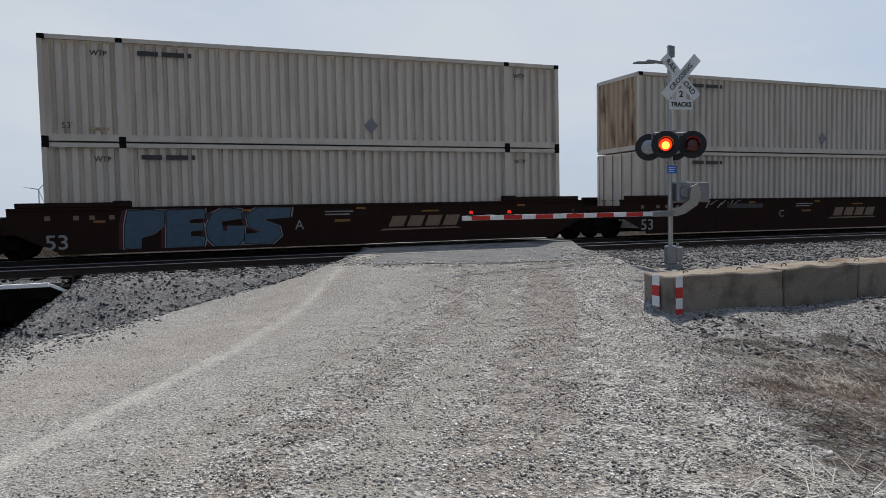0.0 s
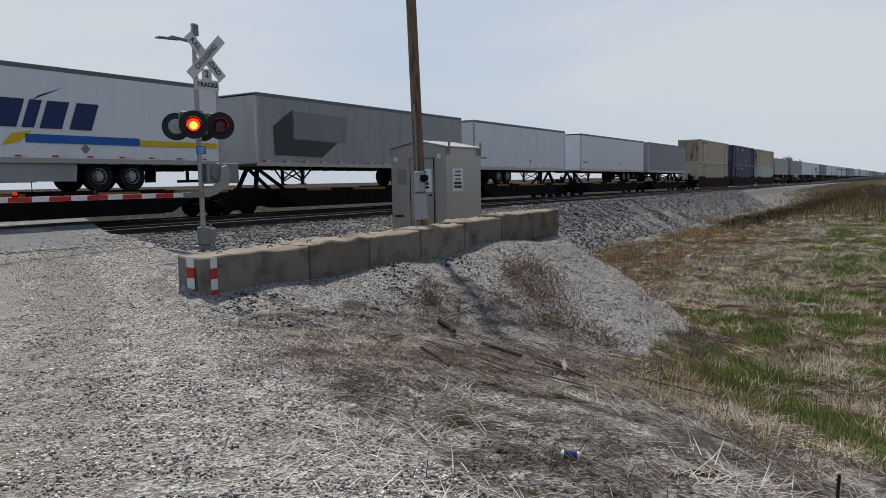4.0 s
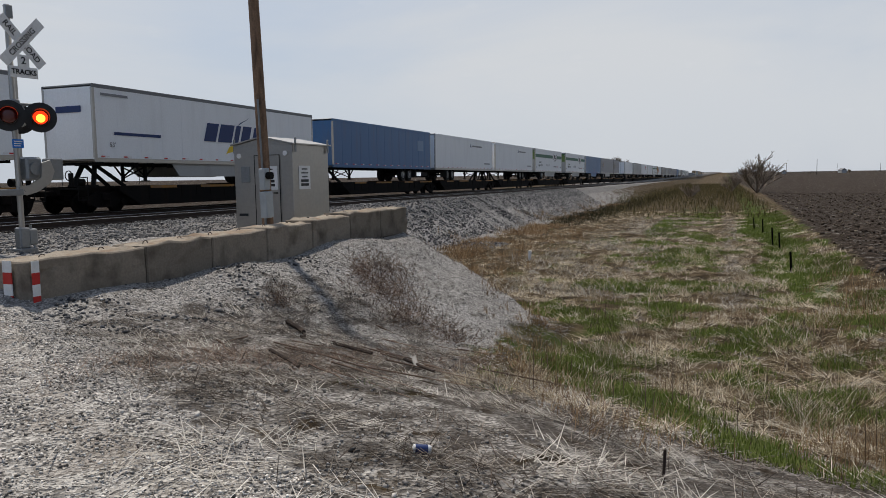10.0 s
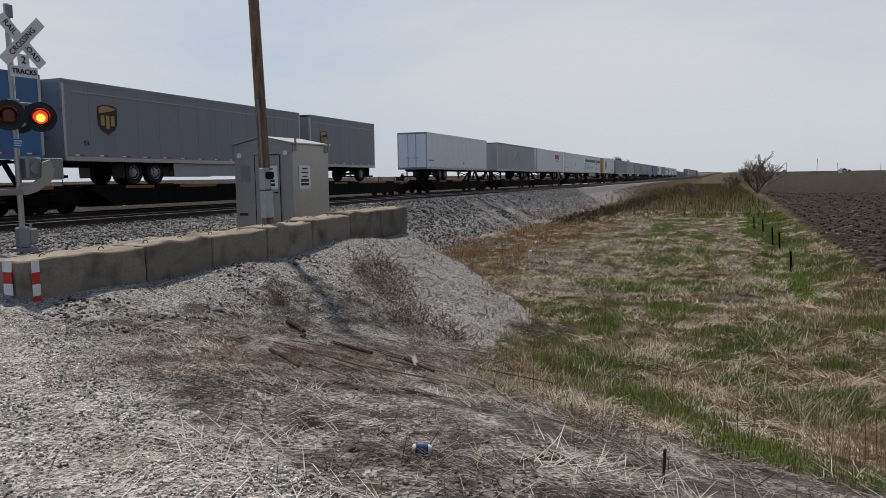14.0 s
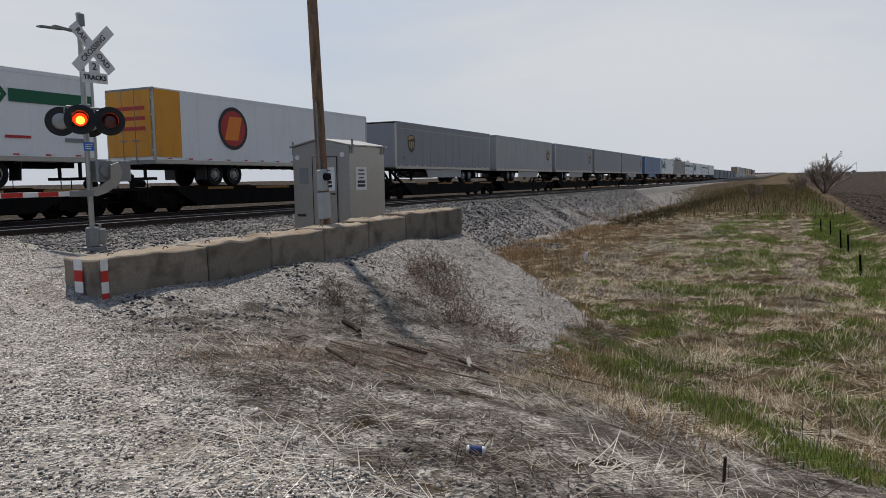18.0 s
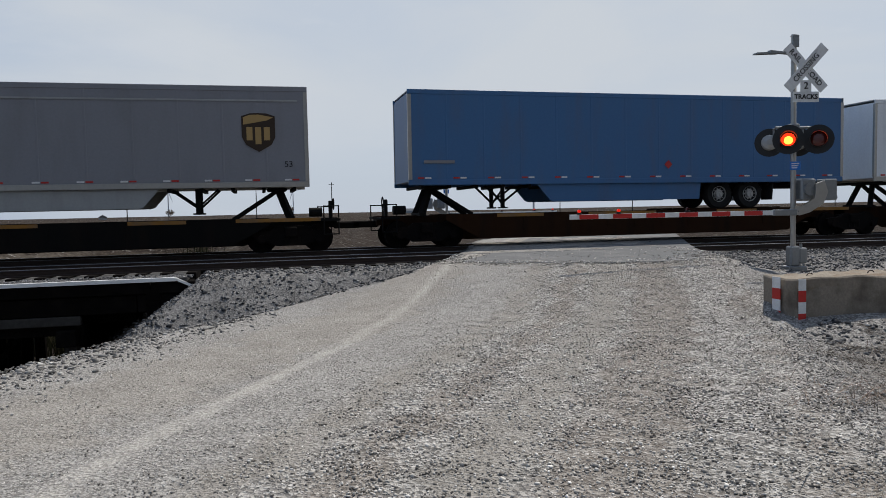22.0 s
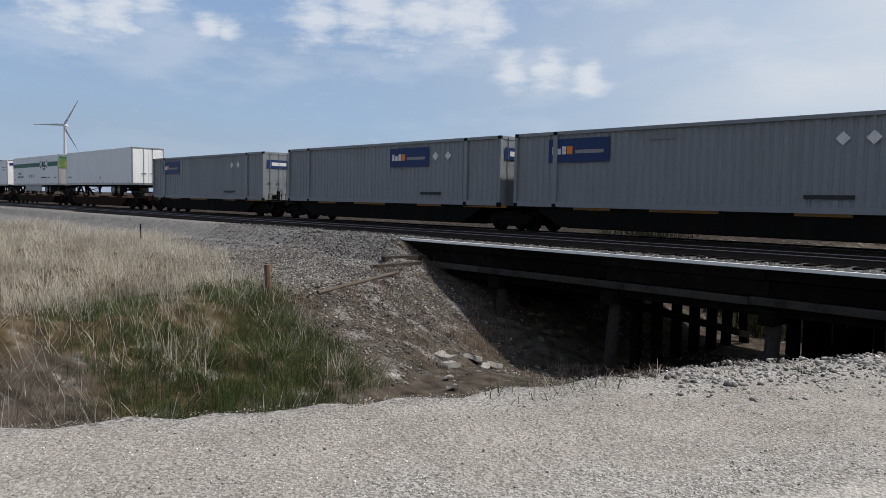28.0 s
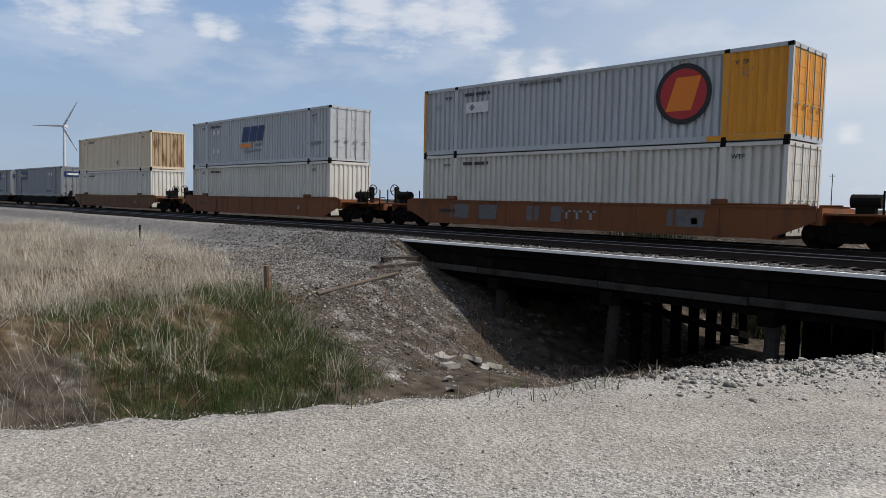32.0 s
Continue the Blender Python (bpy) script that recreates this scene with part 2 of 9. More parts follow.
M["frame_dark"] = material("frame_dark", (0.009, 0.009, 0.009), 0.8, 0.0, 0.3, 20, (0.022, 0.016, 0.012), 0.4, 4.0, spec=0.1)
M["red"] = material("red", (0.5, 0.025, 0.02), 0.5, 0, 0.15, 40)
M["white_refl"] = material("white_refl", (0.75, 0.75, 0.74), 0.45, 0, 0.12, 40, (0.4, 0.38, 0.34), 0.3, 8.0)
M["sign_black"] = material("sign_black", (0.02, 0.02, 0.022), 0.5)
M["sign_blue"] = material("sign_blue", (0.02, 0.18, 0.6), 0.45)
M["logo_purple"] = material("logo_purple", (0.04, 0.015, 0.16), 0.5)
M["logo_green"] = material("logo_green", (0.02, 0.3, 0.05), 0.5)
M["logo_dkgreen"] = material("logo_dkgreen", (0.005, 0.11, 0.055), 0.5)
M["logo_brown"] = material("logo_brown", (0.035, 0.018, 0.008), 0.5)
M["logo_gold"] = material("logo_gold", (0.42, 0.27, 0.1), 0.5)
M["logo_navy"] = material("logo_navy", (0.01, 0.03, 0.12), 0.5)
M["logo_blue"] = material("logo_blue", (0.01, 0.12, 0.42), 0.5)
M["logo_yellow"] = material("logo_yellow", (0.75, 0.5, 0.02), 0.5)
M["logo_red"] = material("logo_red", (0.45, 0.03, 0.03), 0.5)
M["logo_orange"] = material("logo_orange", (0.8, 0.22, 0.02), 0.5)
M["logo_grey"] = material("logo_grey", (0.22, 0.22, 0.23), 0.5)
M["graffiti_blue"] = material("graffiti_blue", (0.07, 0.115, 0.155), 0.6, grain=0.3, grain_scale=6)
M["graffiti_white"] = material("graffiti_white", (0.3, 0.31, 0.32), 0.6, grain=0.3, grain_scale=6)
M["concrete"] = material("concrete", (0.275, 0.232, 0.183), 0.9, 0, 0.4, 25, (0.08, 0.063, 0.048), 0.85, 2.2, 0.5, 60, 0.2, vary=0.22)
M["sand_crust"] = material("sand_crust", (0.36, 0.31, 0.245), 0.95, 0, 0.5, 40, (0.22, 0.14, 0.085), 0.7, 3.0, 0.6, 50, 0.1)
M["panel_grey"] = material("panel_grey", (0.4, 0.43, 0.44), 0.5, 0.1, 0.15, 15, (0.25, 0.25, 0.25), 0.3, 5.0)
# creosoted wood, darkened further to carry the shade under the trestle
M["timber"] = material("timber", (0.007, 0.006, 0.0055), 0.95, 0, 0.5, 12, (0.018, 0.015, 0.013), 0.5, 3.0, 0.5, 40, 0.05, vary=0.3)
M["pole_wood"] = material("pole_wood", (0.28, 0.175, 0.112), 0.9, 0, 0.6, 30, (0.06, 0.04, 0.03), 0.85, 5.0, 0.5, 50, 0.2, streak=True)
M["rail_steel"] = material("rail_steel", (0.045, 0.03, 0.024), 0.75, 0.4, 0.3, 30)
M["rail_head"] = material("rail_head", (0.2, 0.2, 0.205), 0.45, 0.9, 0.1, 30)
M["asphalt"] = material("asphalt", (0.17, 0.17, 0.168), 0.95, 0, 0.35, 60, (0.26, 0.25, 0.24), 0.6, 1.2, 0.4, 120, 0.15)
M["lamp_red"] = material("lamp_red", (0.5, 0.02, 0.01), 0.3, emission=(1.0, 0.03, 0.006), strength=2.2)
M["arm_red"] = material("arm_red", (0.4, 0.02, 0.012), 0.3, emission=(1.0, 0.03, 0.01), strength=0.55)
M["lamp_core"] = material("lamp_core", (0.9, 0.4, 0.1), 0.3, emission=(1.0, 0.3, 0.03), strength=4.5)
M["lens_dark"] = material("lens_dark", (0.09, 0.012, 0.01), 0.25, spec=0.6)

# ---- mesh helpers ----
def part(name, bm, mat, parent=None, label="", smooth=False):
    """Links a bmesh as one mesh object under a thing or a part."""
    me = bpy.data.meshes.new(name)
    bm.to_mesh(me)
    bm.free()
    return mesh_part(name, me, mat, parent, label, smooth)

def mesh_part(name, me, mat, parent=None, label="", smooth=False):
    if mat is not None and not me.materials:
        me.materials.append(mat)
    if smooth:
        for p in me.polygons:
            p.use_smooth = True
    ob = new(name, me)
    ob.parent = parent
    return tagged(ob, label) if label else ob

CACHE = {}
def cached(key, name, build, mat, parent, label="", smooth=False, at=None):
    """A part whose mesh is built once and shared by its repeats."""
    if key not in CACHE:
        bm = bmesh.new()
        build(bm)
        me = bpy.data.meshes.new(name)
        bm.to_mesh(me)
        bm.free()
        CACHE[key] = me
    ob = mesh_part(name, CACHE[key], mat, parent, label, smooth)
    if at is not None:
        ob.matrix_basis = at
    return ob

def box(bm, x0, x1, y0, y1, z0, z1, bevel=0.0, m=None):
    v = [bm.verts.new((x, y, z)) for x in (x0, x1) for y in (y0, y1) for z in (z0, z1)]
    fs = [bm.faces.new([v[i] for i in q]) for q in ((0, 1, 3, 2), (4, 6, 7, 5), (0, 4, 5, 1), (2, 3, 7, 6), (0, 2, 6, 4), (1, 5, 7, 3))]
    if m is not None:
        bmesh.ops.transform(bm, matrix=m, verts=v)
    if bevel:
        es = list({e for f in fs for e in f.edges})
        bmesh.ops.bevel(bm, geom=es, offset=bevel, segments=1, affect='EDGES', clamp_overlap=True)

def cyl(bm, p0, p1, r0, r1=None, n=12, caps=True):
    p0, p1 = Vector(p0), Vector(p1)
    r1 = r0 if r1 is None else r1
    q = (p1 - p0).to_track_quat('Z', 'Y')
    a = [bm.verts.new(p0 + q @ Vector((r0 * math.cos(2 * math.pi * i / n), r0 * math.sin(2 * math.pi * i / n), 0))) for i in range(n)]
    b = [bm.verts.new(p1 + q @ Vector((r1 * math.cos(2 * math.pi * i / n), r1 * math.sin(2 * math.pi * i / n), 0))) for i in range(n)]
    for i in range(n):
        bm.faces.new((a[i], a[(i + 1) % n], b[(i + 1) % n], b[i]))
    if caps:
        bm.faces.new(a[::-1])
        bm.faces.new(b)

def beam(bm, p0, p1, w, h):
    """A straight bar of rectangular section from p0 to p1."""
    p0, p1 = Vector(p0), Vector(p1)
    d = p1 - p0
    q = d.to_track_quat('X', 'Z').to_matrix().to_4x4()
    box(bm, 0, d.length, -w / 2, w / 2, -h / 2, h / 2, m=Matrix.Translation(p0) @ q)

def ring(bm, profile, axis_point, n=20, axis='Y'):
    """A body of revolution: profile of (radius, offset along the axis)."""
    rows = []
    for r, o in profile:
        row = []
        for i in range(n):
            a = 2 * math.pi * i / n
            p = (r * math.cos(a), o, r * math.sin(a)) if axis == 'Y' else (o, r * math.cos(a), r * math.sin(a))
            row.append(bm.verts.new(Vector(axis_point) + Vector(p)))
        rows.append(row)
    for a, b in zip(rows, rows[1:]):
        for i in range(n):
            bm.faces.new((a[i], a[(i + 1) % n], b[(i + 1) % n], b[i]))
    return rows

def plate(bm, pts, thick, axis='y', base=0.0):
    """A flat plate: the outline pts in the plane across axis, pushed out by thick."""
    def at(p, o):
        return {'y': (p[0], o, p[1]), 'x': (o, p[0], p[1]), 'z': (p[0], p[1], o)}[axis]
    a = [bm.verts.new(at(p, base)) for p in pts]
    b = [bm.verts.new(at(p, base + thick)) for p in pts]
    bm.faces.new(a)
    bm.faces.new(b[::-1])
    for i in range(len(pts)):
        j = (i + 1) % len(pts)
        bm.faces.new((a[i], b[i], b[j], a[j]))
    bmesh.ops.recalc_face_normals(bm, faces=bm.faces[:])

def lettering(name, text, size, mat, parent, at, label="", depth=0.004, shear=0.0, squeeze=1.0, bold=0.0):
    """Raised letters in the built-in font, centred, as one mesh."""
    key = ("text", text, size, depth, shear, squeeze, bold)
    if key not in CACHE:
        cu = bpy.data.curves.new("letters", 'FONT')
        cu.body, cu.size, cu.extrude, cu.shear = text, size, depth, shear
        cu.align_x, cu.align_y, cu.offset = 'CENTER', 'CENTER', bold
        cu.resolution_u = 3
        ob = bpy.data.objects.new("letters", cu)
        scene.collection.objects.link(ob)
        me = bpy.data.meshes.new_from_object(ob.evaluated_get(bpy.context.evaluated_depsgraph_get()))
        scene.collection.objects.unlink(ob)
        bpy.data.objects.remove(ob)
        if squeeze != 1.0:
            me.transform(Matrix.Diagonal((squeeze, 1, 1, 1)))
        CACHE[key] = me
    me = CACHE[key]
    if me.materials and me.materials[0] != mat:
        me = me.copy()
        me.materials.clear()
    ob = mesh_part(name, me, mat, parent, label)
    ob.matrix_basis = at
    return ob

# ---- the lie of the land ----
RAIL_Z = 0.42          # rail top at the crossing
NEAR_Y, FAR_Y = 19.75, 24.0   # centre lines of the two tracks
GAUGE = 1.435

def grade(x):
    """How far the line falls away on both sides of the crossing."""
    x = np.asarray(x, float)
    r = np.sqrt((x - 5.0) ** 2 + 15.0 ** 2) - 15.0
    return np.where(x > 5.0, -0.0062, -0.0035) * r

def sstep(a, b, x):
    t = np.clip((np.asarray(x, float) - a) / (b - a), 0, 1)
    return t * t * (3 - 2 * t)

def away(px, py, pts):
    """Distance to a broken line."""
    best = np.full(np.shape(px), 1e9)
    for (ax, ay), (bx, by) in zip(pts, pts[1:]):
        dx, dy = bx - ax, by - ay
        t = np.clip(((px - ax) * dx + (py - ay) * dy) / (dx * dx + dy * dy), 0, 1)
        best = np.minimum(best, np.hypot(px - ax - t * dx, py - ay - t * dy))
    return best

def inside(px, py, poly):
    r = np.zeros(np.shape(px), bool)
    for (ax, ay), (bx, by) in zip(poly, poly[1:] + poly[:1]):
        c = ((ay > py) != (by > py)) & (px < (bx - ax) * (py - ay) / (by - ay + 1e-12) + ax)
        r ^= c
    return r

def beyond(px, py, poly):
    """Distance outside a closed outline; 0 within."""
    return np.where(inside(px, py, poly), 0.0, away(px, py, poly + poly[:1]))

ROAD = [(-14.0, -30.0), (-7.5, -8.0), (-5.3, 1.2), (-4.0, 4.0), (-3.1, 7.0), (-1.7, 10.5), (0.7, 13.3), (3.1, 14.9), (4.6, 17.0), (6.6, 22.0), (8.2, 27.0),
        (19.0, 45.0), (25.0, 45.0), (14.4, 27.0), (12.2, 22.0), (11.0, 17.0), (9.9, 14.2), (8.6, 12.2), (7.2, 9.6), (5.6, 6.8), (3.6, 3.6), (1.9, 0.2), (0.5, -8.0), (-4.0, -30.0)]
YARD = [(7.3, 9.0), (12.6, 8.65), (19.8, 8.5), (20.8, 9.6), (22.5, 13.0), (24.5, 16.9), (9.0, 16.9)]
YARD_FLAT = [(a, b * 0.55) for a, b in YARD]
CREEK = [(-8.5, 60.0), (-9.5, 26.0), (-10.2, 17.0), (-11.0, 12.0), (-9.8, 8.0), (-9.4, 3.0), (-10.0, -6.0), (-13.0, -30.0)]
ROAD_AHEAD = (0.5, 0.866)

def ground_z(x, y):
    x, y = np.asarray(x, float), np.asarray(y, float)
    p = x * ROAD_AHEAD[0] + y * ROAD_AHEAD[1]
    road = -0.09 * sstep(4.0, 9.0, p) + 0.5 * sstep(10.8, 16.3, p) - 0.9 * sstep(30.0, 42.0, p)
    dr = beyond(x, y, ROAD)
    right = (x * 0.866 - y * 0.5) > -2.0
    e_road = road - np.where(right, 0.16 * dr + 0.05 * np.maximum(dr - 1.2, 0), 0.95 * np.maximum(dr - 0.35, 0))
    dt = np.maximum(np.abs(y - 21.9) - 4.9, 0)
    g = grade(x)
    e_track = RAIL_Z - 0.19 + g - 0.58 * dt - 0.02 * np.maximum(0.25 - dt, 0)
    e_yard = -0.06 - 0.62 * beyond(x, y * 0.55, YARD_FLAT) + 0.27 * sstep(9.1, 9.7, y) * inside(x, y, YARD)
    # the heap's nose ends in a crest that runs down to the ditch
    e_yard = e_yard - 0.75 * np.maximum(x - 20.1 - 0.72 * (y - 8.94) + 0.5 * sstep(6.0, 3.5, y), 0)
    ditch = -1.85 + 0.5 * sstep(-2.0, -5.5, y) + 0.35 * sstep(0, -40, y) * 0 - 0.004 * np.clip(x, 0, 300)
    left = -0.75 + 0.25 * sstep(-14, -28, x) - 0.15 * sstep(20, 60, np.abs(y))
    far = -0.55
    mixx = sstep(-3.0, 3.0, x)
    land = np.where(y > 22, far, left * (1 - mixx) + ditch * mixx)
    land = land - 0.8 * sstep(60, 400, np.hypot(x, y)) * (y < 22)
    rest = np.maximum.reduce([e_track, e_yard, land])
    # the creek's bed, cut through everything but the road
    dc = away(x, y, CREEK)
    bed = -2.45 - 0.85 * sstep(12.0, 17.0, y)
    mid = np.interp(y, [-30.0, -6.0, 3.0, 8.0, 12.0, 17.0, 26.0, 60.0], [-13.0, -10.0, -9.4, -9.8, -11.0, -10.2, -9.5, -8.5])
    wide = 0.8 + 2.0 * sstep(10.0, 16.0, y)
    cut_left = bed + (0.4 + 0.08 * sstep(10, 16, y)) * np.maximum(dc - wide, 0)
    cut_right = bed + 0.72 * np.maximum(x + 6.2 - 1.2 * sstep(17, 12, y), 0) + 1.0 * np.maximum(x - 4.0, 0)
    cut = np.where(x < mid, cut_left, cut_right)
    cut = np.where(y > 29.0, np.where(x < mid, cut, bed + 0.5 * np.maximum(dc - wide, 0)), cut)
    z = np.maximum(np.minimum(rest, np.maximum(cut, bed)), np.where((x > -2) | (dr < 4), e_road, -9))
    return z

def bumps(x, y, scale, amp):
    return np.array([noise.noise((a * scale, b * scale, 3.7)) for a, b in zip(np.ravel(x), np.ravel(y))]).reshape(np.shape(x)) * amp

def spaced(stops):
    """Grid lines: (limit, step) from the first limit onwards."""
    out = [stops[0][0]]
    for lim, step in stops[1:]:
        k = max(1, round((lim - out[-1]) / step))
        a = out[-1]
        out += [a + (lim - a) * (i + 1) / k for i in range(k)]
    return np.array(out)

def grid_mesh(name, xs, ys, zfun, keep=None):
    X, Y = np.meshgrid(xs, ys)
    Z = zfun(X, Y)
    nx, ny = len(xs), len(ys)
    v = np.stack([X.ravel(), Y.ravel(), Z.ravel()], 1)
    i = np.arange(nx * ny).reshape(ny, nx)
    f = np.stack([i[:-1, :-1].ravel(), i[:-1, 1:].ravel(), i[1:, 1:].ravel(), i[1:, :-1].ravel()], 1)
    me = bpy.data.meshes.new(name)
    me.from_pydata(v.tolist(), [], f.tolist())
    for p in me.polygons:
        p.use_smooth = True
    return me, X, Y, Z

GX = spaced([(-4000, 0), (-900, 500), (-300, 100), (-100, 20), (-40, 4), (-26, 1), (-14, 0.45), (30, 0.3), (45, 0.8), (80, 2.5), (200, 12), (900, 100), (4000, 500)])
GY = spaced([(-4000, 0), (-900, 500), (-200, 100), (-60, 14), (-20, 2.5), (-6, 0.7), (17, 0.25), (28, 0.4), (45, 1.5), (120, 8), (600, 60), (4000, 500)])

def full_ground(X, Y):
    Z = ground_z(X, Y)
    near = (np.hypot(X, Y) < 60)
    dr = beyond(X, Y, ROAD)
    b = np.zeros_like(Z)
    xs, ys = X[near], Y[near]
    wild = np.clip(dr[near] / 2.0, 0.06, 1.0)
    b[near] = (bumps(xs, ys, 0.35, 0.16) + bumps(xs, ys, 1.3, 0.06)) * wild + bumps(xs, ys, 3.1, 0.018)
    on_line = (np.abs(Y - 21.9) < 5.0) & (Z > -0.3)
    b[on_line] *= 0.1
    return Z + b

me, X, Y, Z = grid_mesh("ground", GX, GY, full_ground)
ground = tagged(new("ground", me), "gravel, ballast, dry grass and ploughed field ground", "ground", kind="structure")
# how much of each cover lies where
DR = beyond(X, Y, ROAD)
DY = np.abs(Y - 21.9)
DC = away(X, Y, CREEK)
cov = {}
cov["road"] = 1 - sstep(-0.1, 0.5, DR)
under = (X > -20.3) & (X < -2.6) & (DY < 5.0)
cov["ballast"] = (1 - sstep(7.6, 9.3, DY - 2.4 * (X < -13))) * (1 - cov["road"]) * np.where(Z < -0.9, 0.0, 1.0) * np.where(under, 0.0, 1.0)
yard_d = beyond(X, Y, YARD)
nose = X - 20.1 - 0.72 * (Y - 8.94)
cov["gravel"] = np.maximum((1 - sstep(3.9, 5.4, yard_d)) * sstep(1.4, 0.5, nose), (1 - sstep(0.1, 1.3, DR)) * 1.0)
_q0 = X * 0.866 - Y * 0.5
cov["gravel"] = np.maximum(cov["gravel"], (X > 18) * (Y < 20) * (1 - sstep(9.0, 10.0, DY)) * sstep(170, 70, X))
cov["gravel"] = np.maximum(cov["gravel"], 0.2 * (X > -27) * (X < -11.6) * (Y < 16.6) * sstep(9.0, 10.2, Y) * sstep(-2.5, -2.2, Z))
cov["litter"] = 1.0 * (1 - sstep(5.0, 7.0, DR)) * (_q0 > 0) * (X < 13.5) * (Y < 8) * sstep(0.2, 1.2, DR)
cov["field"] = sstep(-3.3, -4.6, Y + 0.012 * np.clip(X, 0, 120)) * sstep(10, 16, X) + sstep(34, 36, Y) * 1.0 + sstep(70, 90, np.hypot(X + 20, Y)) * (X < 0)
cov["field"] = np.clip(cov["field"], 0, 1)
def patchy(x, y, scale, seed=0.0):
    return np.array([noise.noise((a * scale, b * scale, seed)) for a, b in zip(x, y)])
def meadow_mix(x, y):
    """Where the meadow is green (above 0) and where it is straw."""
    m = 0.75 * patchy(x, y, 0.4, 7.0) + 0.6 * patchy(x, y, 1.25, 17.0)
    wet = np.exp(-(away(x, y, [(7.6, 0.2), (9.6, 1.1), (12.0, 2.0), (14.4, 2.7), (17.0, 2.7)]) / 0.75) ** 2)
    strip = np.exp(-((y + 2.4) / 0.8) ** 2) * sstep(21, 27, x)
    middle = np.exp(-((y - 1.5) / 1.5) ** 2) * sstep(15, 18, x) * sstep(42, 28, x)
    drift = np.exp(-((y + 0.3) / 0.42) ** 2) * sstep(15, 19, x)
    return np.clip(2.8 * (m + 0.02) + 1.0 * wet + 1.5 * strip + 0.45 * middle - 1.1 * drift - 0.8 * (y > 4.5), 0, 1)
cov["meadow"] = sstep(4.4, 5.6, DR) * (X > 4) * sstep(9.5, 7.0, Y) * (Y > -5) * (X < 90)
_w = cov["meadow"] > 0
cov["meadow"][_w] *= meadow_mix(X[_w], Y[_w])
cov["creek"] = np.maximum(1 - sstep(0.9, 2.6, DC), (Z < -0.9) * (X < -2) * (X > -21) * (Y > 8.5) * 1.0)
cov["creek"] = np.maximum.reduce([cov["creek"], under * 1.0, np.exp(-((X + 12.2) / 2.4) ** 2 - ((Y - 2.8) / 1.7) ** 2)])
_q = X * 0.866 - Y * 0.5 + 0.12 * np.sin(0.4 * (X * 0.5 + Y * 0.866))
cov["packed"] = np.clip(np.exp(-((_q + 4.7) / 0.95) ** 2) + 0.75 * np.exp(-((_q + 2.35) / 0.35) ** 2) + 0.8 * np.exp(-((_q + 0.95) / 0.4) ** 2), 0, 1) * (np.hypot(X, Y) < 60)
cov["churned"] = np.clip(np.exp(-((_q + 0.1) / 0.5) ** 2) + 0.8 * np.exp(-((_q + 1.65) / 0.3) ** 2) + 0.5 * np.exp(-((_q - 1.2) / 0.35) ** 2), 0, 1) * (np.hypot(X, Y) < 40)
cov["fine"] = sstep(-1.9, -3.3, _q) * (np.hypot(X, Y) < 60)
cov["green"] = np.clip(np.exp(-((Y + 2.4) / 0.9) ** 2) * sstep(18, 27, X), 0, 1)
for k, a in cov.items():
    at = me.attributes.new(k, 'FLOAT', 'POINT')
    at.data.foreach_set("value", np.ascontiguousarray(a.ravel(), np.float32))
